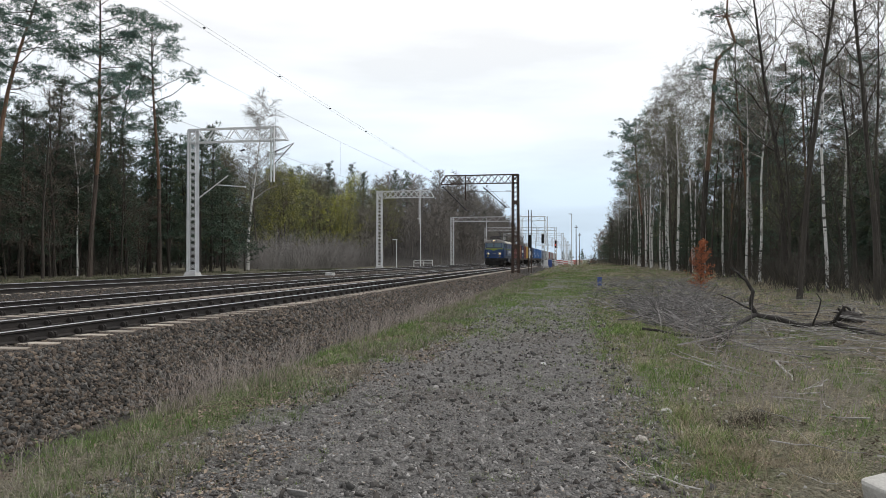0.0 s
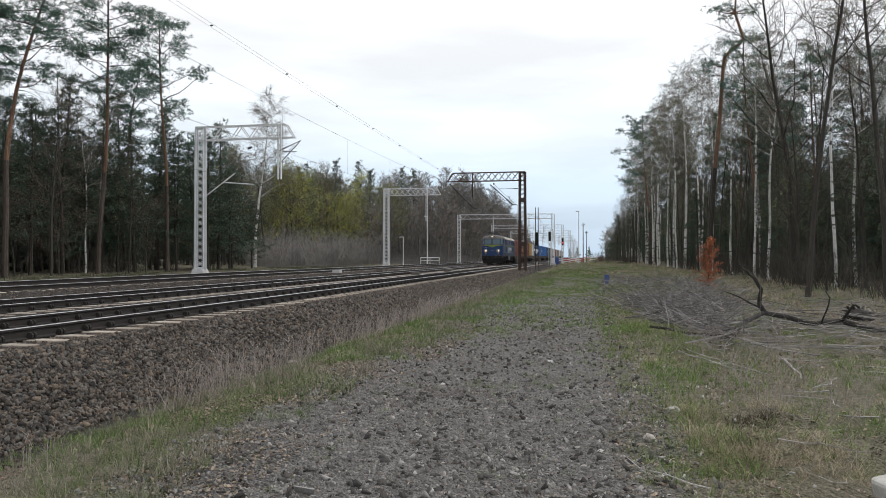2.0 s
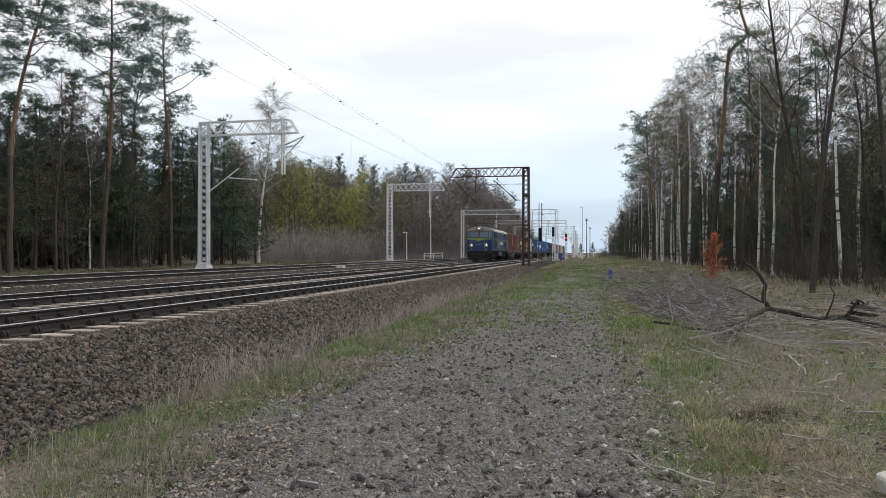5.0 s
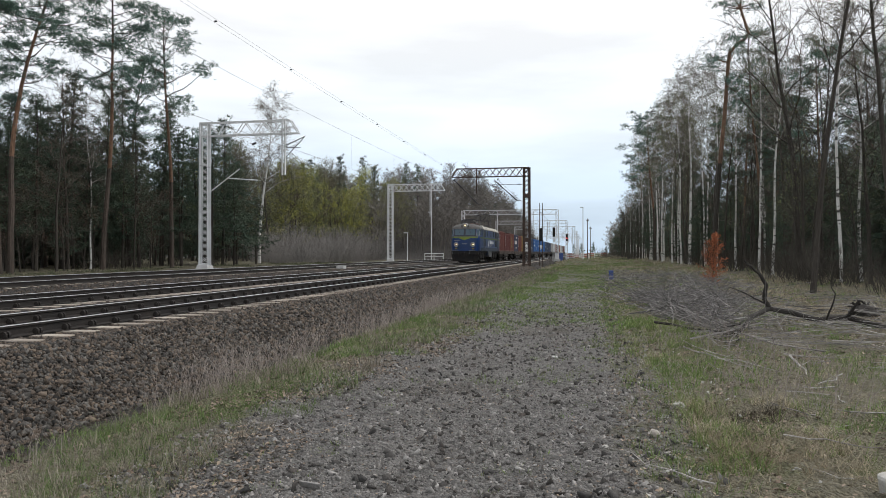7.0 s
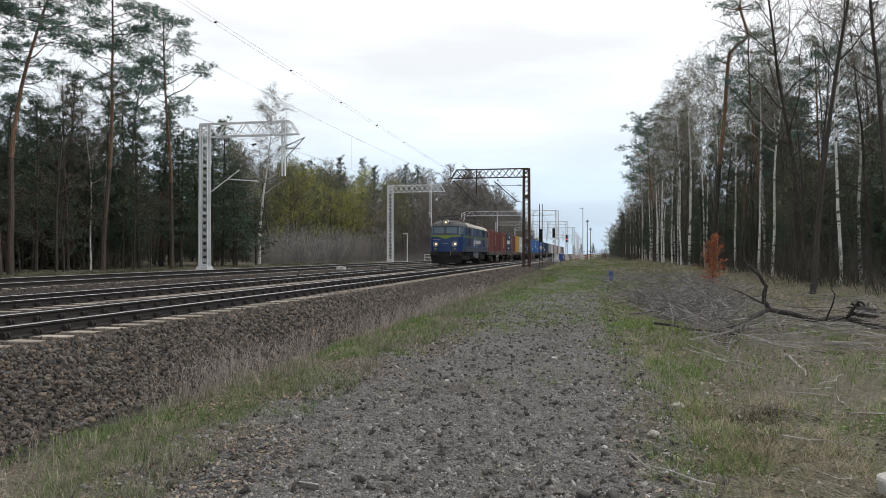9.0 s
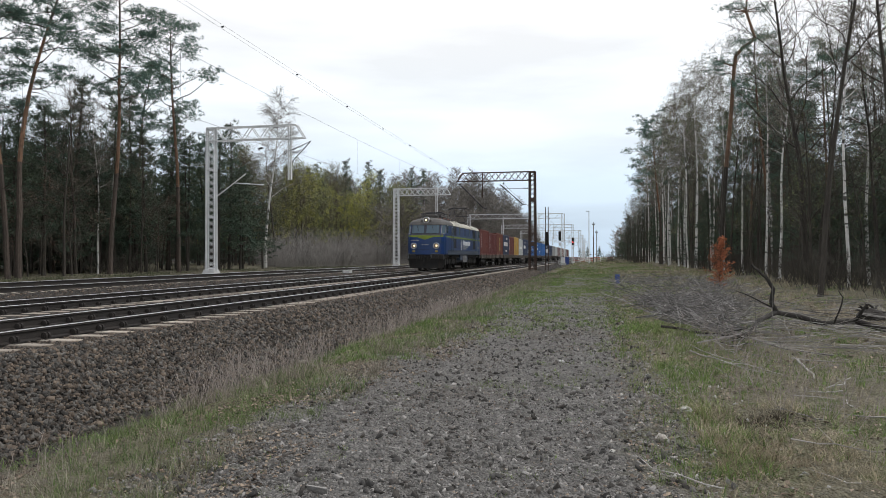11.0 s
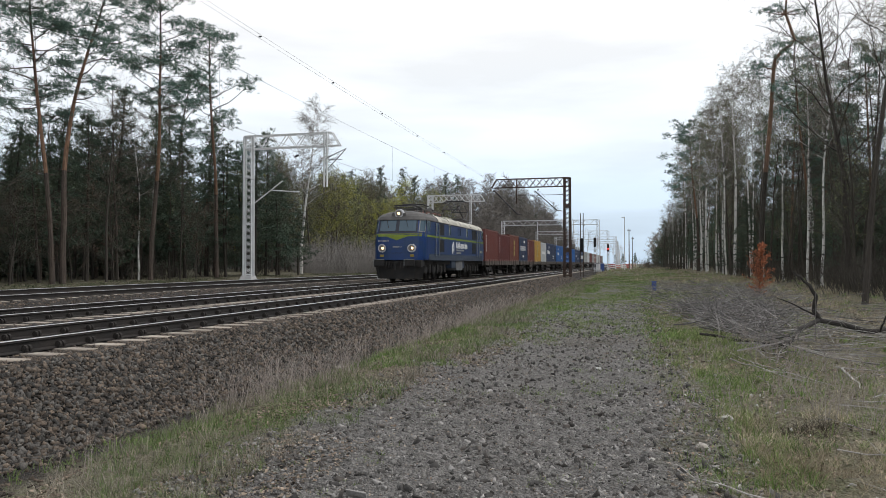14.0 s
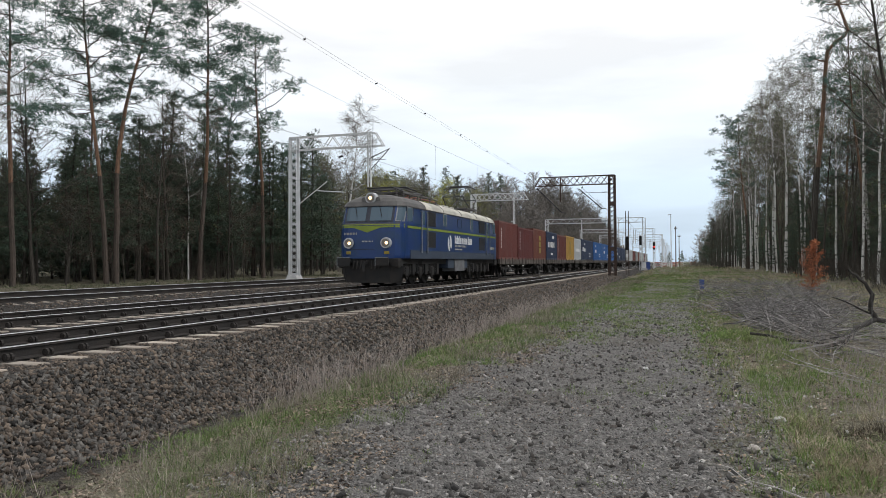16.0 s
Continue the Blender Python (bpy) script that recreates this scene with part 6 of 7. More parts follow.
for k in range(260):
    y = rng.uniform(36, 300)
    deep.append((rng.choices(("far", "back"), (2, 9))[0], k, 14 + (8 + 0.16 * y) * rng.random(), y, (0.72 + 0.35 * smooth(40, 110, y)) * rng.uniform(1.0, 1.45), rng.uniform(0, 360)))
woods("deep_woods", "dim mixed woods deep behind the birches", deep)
for k in range(25):
    plant("thin", 2, rng.uniform(10, 24), rng.uniform(28, 110), rng.uniform(0.5, 0.8), rng.uniform(0, 360))
for k in range(60):
    y = rng.uniform(100, 220)
    plant(rng.choices(("thin", "conifer", "birch", "pine"), (1, 3, 4, 2.2))[0], rng.randint(0, 9), 8.8 + 8 * rng.random() ** 1.6, y, rng.uniform(0.85, 1.15), rng.uniform(0, 360))
for k in range(110):
    plant("under", k, rng.uniform(8.8, 22), rng.uniform(24, 110), rng.uniform(0.7, 1.3), rng.uniform(0, 360))
for k in range(16):
    plant("under", k, rng.uniform(0.5, 8), rng.uniform(105, 210), rng.uniform(0.7, 1.5), rng.uniform(0, 360))
for k in range(16):
    plant("thin", k, rng.uniform(6.6, 9.0), rng.uniform(120, 230), rng.uniform(0.6, 1.0), rng.uniform(0, 360))
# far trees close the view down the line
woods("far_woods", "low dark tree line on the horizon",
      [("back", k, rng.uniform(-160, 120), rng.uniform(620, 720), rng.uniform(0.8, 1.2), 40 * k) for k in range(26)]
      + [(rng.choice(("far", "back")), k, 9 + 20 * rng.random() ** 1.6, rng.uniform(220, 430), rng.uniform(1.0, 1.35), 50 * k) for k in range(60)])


def bent_pine():
    """Pine with a kinked upper trunk at the edge of the wood."""
    r = random.Random(77)
    wood, green = Shape(), Shape()
    line = [(0.3, 0, -0.3), (0.5, 0, 4), (0.78, 0, 8), (1.13, 0, 11.6), (1.4, 0, 15.6), (1.5, 0, 16.3), (2.0, 0, 16.9), (2.6, 0, 17.3), (2.82, 0, 17.7), (2.62, 0, 18.4), (2.25, 0, 19.6), (2.4, 0, 22.5)]
    pts = [Vector(p) for p in line]
    wood.limb(pts, [0.19, 0.175, 0.16, 0.145, 0.13, 0.125, 0.12, 0.115, 0.11, 0.10, 0.085, 0.03], 8)
    for k in range(18):
        i = r.choice((4, 10, 10, 11, 11, 11))
        a = r.uniform(0, math.tau)
        q, d = bent(r, pts[i], Vector((math.cos(a), math.sin(a), 0.25)), r.uniform(1.0, 2.2), 5, 0.2)
        wood.limb(q, [0.05, 0.04, 0.03, 0.02, 0.015, 0.006], 4)
        for m in range(9):
            for n in range(4):
                green.tuft(r, q[r.randint(3, 5)] + Vector((r.gauss(0, 0.3), r.gauss(0, 0.3), r.gauss(0, 0.12))), r.uniform(0.15, 0.26), 10, 0.08)
    t = thing("pine_tree", (8.6, 59.0, ground_z(8.6, 59.0)), "pine with orange bark and a sharply kinked top", "tree", "pine trees")
    trunk = wood.mesh("trunk", M_ORANGE_BARK)
    trunk.materials.append(M_DARK_BARK)
    for f in trunk.polygons:
        f.material_index = 1 if f.center.z < 7.5 else 0
    part("trunk", trunk, None, t)
    part("crown", green.mesh("crown", M_NEEDLE), None, t)


bent_pine()


def beech_sapling():
    r = random.Random(8)
    wood, green = Shape(), Shape()
    pts, _ = bent(r, Vector((0, 0, -0.1)), Vector((0, 0, 1)), 2.5, 6, 0.04)
    wood.limb(pts, [0.03, 0.026, 0.022, 0.018, 0.012, 0.008, 0.004], 5)
    for k in range(46):
        f = 0.05 + 0.93 * k / 46
        i = min(5, int(f * 6))
        b = pts[i].lerp(pts[i + 1], f * 6 - i)
        a = k * 2.4
        ln = (0.25 + 0.55 * math.sin(math.pi * min(1, f + 0.15))) * r.uniform(0.7, 1.2)
        q, _ = bent(r, b, Vector((math.cos(a), math.sin(a), 0.6)), ln, 3, 0.15)
        wood.limb(q, [0.008, 0.006, 0.004, 0.002], 3)
        for _ in range(52):
            j = r.randint(0, 2)
            green.leaf(r, q[j].lerp(q[j + 1], r.random()) + Vector((r.gauss(0, 0.05), r.gauss(0, 0.05), r.gauss(0, 0.05))), r.uniform(0.025, 0.05))
    t = thing("beech_sapling", (5.5, 36.6, ground_z(5.5, 36.6)), "beech sapling full of dry rust-orange leaves", "sapling")
    part("trunk", wood.mesh("trunk", M_DARK_BARK), None, t)
    part("crown", green.mesh("crown", M_BEECH), None, t)


beech_sapling()


# ---- stones, grass, brushwood ----
M_PEBBLE = material("track_stone", (0.225, 0.217, 0.208), 0.9, 0, 0.3, 6, 70, 0.4, (0.140, 0.133, 0.127), 0.8, island=0.65)
M_CLOD = material("dark_clod", (0.056, 0.054, 0.052), 0.95, 0, 0.3, 6, 70, 0.6, (0.085, 0.074, 0.066), 0.8, island=0.5)
M_CHIP = material("pale_chip", (0.29, 0.272, 0.25), 0.9, 0, 0.2, 6, 70, 0.3, (0.24, 0.215, 0.19), 0.8, island=0.4)
M_GRASS = material("green_grass", (0.125, 0.200, 0.044), 0.75, 0, 0.2, 0.7, 9, 0, (0.185, 0.205, 0.085), 0.7, island=0.45)
M_STRAW = material("dry_grass", (0.36, 0.315, 0.220), 0.85, 0, 0.2, 0.9, 9, 0, (0.24, 0.195, 0.130), 0.8, island=0.45)
M_VERGE = material("verge_green", (0.100, 0.155, 0.042), 0.75, 0, 0.2, 0.7, 9, 0, (0.145, 0.160, 0.075), 0.7, island=0.45)
M_VERGE_STRAW = material("verge_straw", (0.265, 0.238, 0.190), 0.85, 0, 0.2, 0.9, 9, 0, (0.165, 0.142, 0.110), 0.8, island=0.5)
# grass darkened in its colour to stand in for the shade under the forest
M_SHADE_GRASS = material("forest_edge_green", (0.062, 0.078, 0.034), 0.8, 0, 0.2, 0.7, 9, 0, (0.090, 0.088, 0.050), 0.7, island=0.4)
M_STALK = material("dry_stalk", (0.265, 0.225, 0.205), 0.9, 0, 0.2, 2, 20, 0, (0.36, 0.325, 0.29), 0.7, island=0.3)
M_LIMB_GRASS = material("old_dark_grass", (0.075, 0.058, 0.040), 0.9, 0, 0.2, 2, 20, 0, (0.05, 0.05, 0.025), 0.6, island=0.4)
M_LITTER = material("dead_leaves", (0.24, 0.195, 0.15), 0.9, 0, 0.3, 2, 20, 0, (0.13, 0.09, 0.065), 0.8, island=0.6)
M_STICK = material("weathered_stick", (0.36, 0.345, 0.325), 0.9, 0, 0.3, 2, 20, 0.2, (0.16, 0.145, 0.13), 0.8, island=0.4)
M_BRUSH = material("cut_grey_twigs", (0.205, 0.195, 0.190), 0.95, 0, 0.3, 2, 20, 0.2, (0.105, 0.097, 0.092), 0.8, island=0.6)
M_LIMB = material("fallen_limb_bark", (0.020, 0.017, 0.015), 0.95, 0, 0.4, 3, 25, 0.6, (0.052, 0.046, 0.042), 0.6)
M_SLAB = material("broken_concrete", (0.42, 0.41, 0.385), 0.9, 0, 0.15, 5, 50, 0.4, (0.38, 0.37, 0.34), 0.7)


def quick_mesh(name, verts, faces, mat):
    me = bpy.data.meshes.new(name)
    n, m, k = len(verts), len(faces), faces.shape[1]
    me.vertices.add(n)
    me.vertices.foreach_set("co", verts.astype(np.float32).ravel())
    me.loops.add(m * k)
    me.loops.foreach_set("vertex_index", faces.astype(np.int32).ravel())
    me.polygons.add(m)
    me.polygons.foreach_set("loop_start", np.arange(0, m * k, k, dtype=np.int32))
    me.update(calc_edges=True)
    me.validate()
    me.materials.append(mat)
    return me


R = np.random.RandomState(3)
ROCK_V = np.array([(x, y, z) for x in (-1, 1) for y in (-1, 1) for z in (-1, 1)], float)
ROCK_F = np.array([(0, 1, 3, 2), (4, 6, 7, 5), (0, 4, 5, 1), (2, 3, 7, 6), (0, 2, 6, 4), (1, 5, 7, 3)])


def rocks(name, places, sizes, mat, label, category, flat=0.7):
    """Broken stones: bent, squeezed and turned blocks lying at the places."""
    n = len(places)
    v = ROCK_V[None] * (0.50 + 0.35 * R.rand(n, 8, 1)) + R.uniform(-0.24, 0.24, (n, 8, 3))
    v *= np.stack([R.uniform(0.9, 1.5, n), R.uniform(0.7, 1.1, n), R.uniform(0.45, 0.85, n) * flat], 1)[:, None]
    q = R.normal(size=(n, 4))
    q /= np.linalg.norm(q, axis=1, keepdims=True)
    w, x, y, z = q.T
    m = np.stack([1 - 2 * (y * y + z * z), 2 * (x * y - z * w), 2 * (x * z + y * w), 2 * (x * y + z * w), 1 - 2 * (x * x + z * z), 2 * (y * z - x * w),
                  2 * (x * z - y * w), 2 * (y * z + x * w), 1 - 2 * (x * x + y * y)], 1).reshape(n, 3, 3)
    v = np.einsum("nij,nkj->nki", m, v) * sizes[:, None, None] + places[:, None]
    f = ROCK_F[None] + 8 * np.arange(n)[:, None, None]
    return tagged(new(name, quick_mesh(name, v.reshape(-1, 3), f.reshape(-1, 4), mat)), label, category, kind="stuff")


def scatter(n, x0, x1, y0, y1, lift=0.0, power=1.0, keep=None):
    out = []
    while len(out) < n:
        x, y = R.uniform(x0, x1), y0 + (y1 - y0) * R.rand() ** power
        if keep is None or keep(x, y):
            out.append((x, y, ground_z(x, y) + lift))
    return np.array(out)


def beside_rails(x, y):
    return all(abs(x - t[0] - s * 0.7525) > 0.12 for t in TRACKS for s in (-1, 1)) and (abs((y - 4) % 0.6 - 0.3) < 0.16 or not any(abs(x - t[0]) < 1.37 for t in TRACKS))


for name, mat, label, n1, n2, n3 in (("ballast_slope", M_BALLAST, "brown broken ballast stones on the embankment slope", 9500, 6500, 4000),
                                     ("ballast_slope_grey", M_BALLAST_GREY, "grey broken ballast stones on the embankment slope", 8500, 5000, 2500)):
    near, mid, far = scatter(n1, -7.06, -5.68, 3.2, 13), scatter(n2, -7.06, -5.75, 13, 36), scatter(n3, -7.06, -5.75, 36, 80)
    near[:, 2] += R.uniform(-0.012, 0.022, n1)
    rocks(name, np.concatenate([near, mid, far]), np.concatenate([R.uniform(0.018, 0.042, n1), R.uniform(0.028, 0.054, n2), R.uniform(0.05, 0.08, n3)]), mat, label, "ballast", 0.9)
top = scatter(12000, -16, -7.1, 4, 46, -0.012, 1.3, beside_rails)
rocks("ballast_top", top, R.uniform(0.022, 0.045, len(top)), M_BALLAST_DARK, "brown ballast stones between rails and sleepers", "ballast")
shoulder = scatter(6400, -7.95, -7.05, 4, 46, -0.012, 1.2, beside_rails)
rocks("ballast_shoulder", shoulder, R.uniform(0.018, 0.036, len(shoulder)), M_BALLAST, "brown ballast heaped between the sleeper ends", "ballast")
fars = scatter(9000, -24, -15.5, 14, 70, -0.005, 1.3, beside_rails)
rocks("ballast_far", fars, R.uniform(0.03, 0.055, len(fars)), M_BALLAST, "brown ballast stones beside the far track", "ballast")
foot = scatter(1500, -5.8, -4.6, 3, 25, 0.0, 1.2)
rocks("stray_ballast", foot, R.uniform(0.012, 0.035, len(foot)), M_BALLAST, "stray stones along the ditch", "stones")
path = scatter(18000, -3.6, 0.9, 2.6, 30, -0.003, 1.8)
rocks("track_gravel", path, 0.005 + 0.026 * R.rand(len(path)) ** 5.0 + 0.0006 * path[:, 1], M_PEBBLE, "grey stones and clods on the gravel track", "gravel")
grit = scatter(15000, -3.4, 0.8, 2.8, 9.5, 0.0, 1.2)
rocks("track_grit", grit, 0.004 + 0.014 * R.rand(len(grit)) ** 2.5, M_PEBBLE, "fine grey grit on the gravel track", "gravel", 0.8)
clod = scatter(5200, -3.3, 0.7, 3, 22, 0.0, 1.5)
rocks("track_clods", clod, 0.008 + 0.034 * R.rand(len(clod)) ** 2.3, M_CLOD, "larger dark clods on the gravel track", "gravel", 0.6)
chip = scatter(1300, -3.4, 1.2, 2.8, 18, 0.0, 1.6)
rocks("pale_chips", chip, R.uniform(0.005, 0.017, len(chip)), M_CHIP, "pale stone chips on the gravel track", "gravel", 0.6)
pale = scatter(260, 0.1, 1.5, 3.5, 12, 0.0, 1.2)
rocks("pale_pebbles", pale, R.uniform(0.006, 0.024, len(pale)), M_SLAB, "pale pebbles at the edge of the gravel track", "pebbles", 0.6)


def blades(name, places, heights, widths, mat, label, category, lean=0.45, wind=(0.0, 0.0), spread=None):
    """Grass: narrow bent blades."""
    n = len(places)
    a = R.uniform(0, math.tau, n)
    s = np.stack([np.cos(a), np.sin(a), 0 * a], 1) * widths[:, None]
    d = np.stack([R.normal(wind[0], lean, n), R.normal(wind[1], lean, n), np.ones(n)], 1)
    if spread is not None:
        d[:, :2] += spread * lean
    d /= np.linalg.norm(d, axis=1, keepdims=True)
    mid = places + d * (heights * 0.55)[:, None]
    tip = mid + (d * [1.9, 1.9, 0.75]) * (heights * 0.45)[:, None]
    v = np.stack([places - s, places + s, mid + s * 0.7, mid - s * 0.7, tip], 1)
    base = 5 * np.arange(n)[:, None]
    f = np.concatenate([base + [0, 1, 2], base + [0, 2, 3], base + [3, 2, 4]])
    return tagged(new(name, quick_mesh(name, v.reshape(-1, 3), f, mat)), label, category, kind="stuff")


def patchy(scale, cut, seed):
    return lambda x, y: noise.noise((x * scale, y * scale * 0.6, seed)) + R.normal(0, 0.13) > cut


def grass_on(name, n, x0, x1, y0, y1, h0, h1, mat, label, cut=-0.1, power=1.6, scale=0.8, seed=1, lean=0.45, wind=(0, 0), clump=16):
    """Grass in tussocks: blades crowd round a centre and lean away from it."""
    m = max(1, n // clump)
    centres = scatter(m, x0, x1, y0, y1, -0.012, power, patchy(scale, cut, seed))
    size = R.uniform(0.5, 1.3, m) ** 1.5
    k = np.repeat(np.arange(m), clump)
    n = len(k)
    wide = 0.028 + 0.0022 * centres[k, 1]
    off = R.normal(0, 1, (n, 2)) * (wide * size[k])[:, None]
    p = centres[k].copy()
    p[:, :2] += off
    h = R.uniform(h0, h1, n) * R.uniform(0.5, 1.1, n) * (0.55 + 0.5 * size[k])
    blades(name, p, h, 0.0008 + 0.00024 * p[:, 1], mat, label, "grass", lean * 0.8, wind, off / (wide[:, None] * 2.2))


grass_on("verge_grass_green", 36000, -5.1, -2.8, 3, 70, 0.05, 0.22, M_VERGE, "fresh green grass on the verge", 0.0, 1.5, 0.9, 1)
grass_on("verge_grass_dry", 26000, -5.4, -2.8, 3, 60, 0.05, 0.30, M_VERGE_STRAW, "dry straw grass on the verge", -0.05, 1.7, 0.8, 4)
grass_on("track_grass", 7000, -3.3, 0.6, 9, 75, 0.03, 0.10, M_GRASS, "short grass growing over the gravel track", 0.12, 1.3, 0.55, 7)
grass_on("track_grass_far", 24000, -3.6, 1.0, 13, 80, 0.05, 0.15, M_GRASS, "bright green grass across the track", -0.02, 1.6, 0.4, 9)
grass_on("side_grass_green", 24000, 0.3, 4.5, 3.5, 40, 0.05, 0.20, M_GRASS, "patchy green grass beside the track", 0.0, 1.6, 0.8, 12)
grass_on("side_grass_dry", 34000, 0.6, 6.5, 3.5, 40, 0.03, 0.15, M_STRAW, "matted dry grass beside the track", -0.1, 1.6, 0.7, 15, 0.8)
grass_on("tall_dry_grass", 4200, 0.85, 1.9, 4.0, 8.0, 0.06, 0.20, M_STRAW, "tall tan dry grass tussocks", 0.0, 1.0, 0.9, 18, 0.8, (0.15, -0.1))
grass_on("clearing_grass", 9000, 1.5, 9.0, 20, 70, 0.10, 0.30, M_STRAW, "dry grass in the clearing by the wood", -0.05, 1.2, 0.4, 21)
grass_on("forest_edge_grass", 14000, -31, -23.0, 18, 85, 0.08, 0.24, M_SHADE_GRASS, "green grass along the forest edge, darkened in colour for forest shade", 0.0, 1.2, 0.3, 24)
grass_on("wood_floor_grass", 9000, 6.0, 24, 20, 75, 0.10, 0.35, M_STRAW, "thin dry grass on the floor of the wood", -0.3, 1.2, 0.4, 57)
grass_on("wood_floor_green", 7000, 5.0, 24, 20, 75, 0.08, 0.25, M_GRASS, "thin green grass on the floor of the wood", -0.1, 1.2, 0.4, 58)
grass_on("clearing_green", 10000, 1.0, 9.0, 16, 90, 0.06, 0.18, M_GRASS, "green grass in the clearing by the wood", 0.1, 1.2, 0.3, 27)


grass_on("far_dry_grass", 7000, -5.2, 9.0, 60, 200, 0.10, 0.32, M_STRAW, "dry grass farther down the gravel track", -0.1, 1.3, 0.3, 51)
grass_on("mid_verge_green", 12000, -5.0, -2.2, 11, 45, 0.05, 0.18, M_GRASS, "bright green grass along the edge of the track", 0.0, 1.2, 0.6, 75)
grass_on("far_green_grass", 8000, -5.2, 7.0, 55, 170, 0.06, 0.18, M_GRASS, "green grass farther down the gravel track", -0.05, 1.3, 0.3, 53)


grass_on("bank_foot_green", 1400, -5.6, -4.9, 4.4, 12, 0.06, 0.16, M_GRASS, "small green tufts at the foot of the embankment", 0.12, 1.2, 1.4, 71)
grass_on("track_tufts", 1500, -3.2, 0.6, 4.5, 14, 0.02, 0.07, M_GRASS, "tiny green tufts in the gravel track", 0.22, 1.3, 1.1, 73)
grass_on("green_streak", 6500, 0.8, 1.8, 5.5, 17, 0.06, 0.2, M_GRASS, "green grass streak beside the track", -0.02, 1.2, 0.9, 29, 0.5)


grass_on("dark_tussock", 700, 1.25, 1.65, 6.8, 7.4, 0.06, 0.16, M_LIMB_GRASS, "dark matted tussock of old grass", -1, 1.0, 0.9, 33, 0.9)


def stalks(name, n, x0, x1, y0, y1, h0, h1, label):
    """Tall dry weed stalks with a few side twigs."""
    rng2 = random.Random(17)
    sh = Shape()
    for x, y, z in scatter(n, x0, x1, y0, y1, -0.02, 1.3, patchy(0.7, 0.15, 31)):
        h = rng2.uniform(h0, h1)
        w = Vector((rng2.gauss(0.1, 0.28), rng2.gauss(0, 0.28), 1))
        p = Vector((x, y, z))
        e = p + w * h
        r = 0.0016 + 0.00022 * y
        sh.twig(p, e, r)
        for _ in range(4):
            q = p.lerp(e, rng2.uniform(0.4, 0.95))
            sh.twig(q, q + Vector((rng2.gauss(0, 0.5), rng2.gauss(0, 0.5), 0.9)) * (h * 0.2), r * 0.8)
    return tagged(new(name, sh.mesh(name, M_STALK)), label, "weeds", kind="stuff")


stalks("weed_stalks", 700, -5.6, -4.2, 4.5, 30, 0.25, 0.7, "tall greyish dry weed stalks along the ditch")
stalks("weed_stalks_side", 260, 0.3, 3.0, 6, 16, 0.2, 0.55, "thin dry weed stalks beside the track")


def litter(name, n, x0, x1, y0, y1, s0, s1, label, cut, seed):
    p = scatter(n, x0, x1, y0, y1, 0.008, 1.4, patchy(0.9, cut, seed))
    a = R.uniform(0, math.tau, n)
    s = (R.uniform(s0, s1, n) + 0.0008 * p[:, 1])[:, None]
    u = np.stack([np.cos(a), np.sin(a), R.normal(0, 0.3, n)], 1) * s
    w = np.stack([-np.sin(a), np.cos(a), R.normal(0, 0.3, n)], 1) * s * 0.6
    up = np.array([0, 0, 1.0]) * s * 0.35
    v = np.stack([p - u, p + w + up, p + u, p - w + up], 1)
    f = 4 * np.arange(n)[:, None] + np.array([0, 1, 2, 3])
    tagged(new(name, quick_mesh(name, v.reshape(-1, 3), f, M_LITTER)), label, "dead leaves", kind="stuff")


litter("leaf_litter", 15000, 0.2, 7.0, 3.5, 30, 0.008, 0.022, "curled brown dead leaves on the ground", -0.15, 41)
litter("verge_litter", 11000, -4.6, -2.3, 3.2, 20, 0.006, 0.019, "pale dead leaves on the verge", 0.0, 44)
litter("track_litter", 3200, -3.2, 0.6, 3, 20, 0.003, 0.010, "bits of straw and leaf on the gravel track", 0.05, 47)


def brushwood(name, n, x0, x1, y0, y1, label, height, seed, mat, spread=0.35, way=(0.26, -0.96), keep=None, size=1.0):
    """Cut twigs lying across one another, most of them pointing one way."""
    rng2 = random.Random(seed)
    sh = Shape()
    for x, y, z in scatter(n, x0, x1, y0, y1, 0.0, 1.0, keep):
        h = rng2.random() ** 1.6 * height
        base = math.atan2(way[1], way[0]) + rng2.gauss(0, spread) + (math.pi if rng2.random() < 0.2 else 0)
        if rng2.random() < 0.10:
            base = rng2.uniform(0, math.tau)
        d = Vector((math.cos(base), math.sin(base), rng2.gauss(0.0, 0.10)))
        ln = rng2.uniform(0.6, 2.6) * (size if abs(math.sin(base - math.atan2(way[1], way[0]))) < 0.6 else 0.6 * min(size, 1.0))
        p = Vector((x, y, z + 0.02 + h)) - d * (ln / 2)
        q, e = bent(rng2, p, d, ln, 4, 0.06)
        for k in range(len(q)):
            q[k].z = max(q[k].z, ground_z(q[k].x, q[k].y) + 0.01)
        r = rng2.uniform(0.003, 0.014) * (0.5 + 0.5 * size)
        sh.limb(q, [r, r * 0.85, r * 0.7, r * 0.5, r * 0.25], 3)
        for _ in range(4):
            j = rng2.randint(1, 4)
            w = e + Vector((rng2.gauss(0, 0.5), rng2.gauss(0, 0.5), rng2.gauss(0.1, 0.3)))
            sh.twig(q[j], q[j] + w.normalized() * rng2.uniform(0.2, 0.7) * size, r * 0.5)
    return tagged(new(name, sh.mesh(name, mat)), label, "brushwood", kind="stuff")


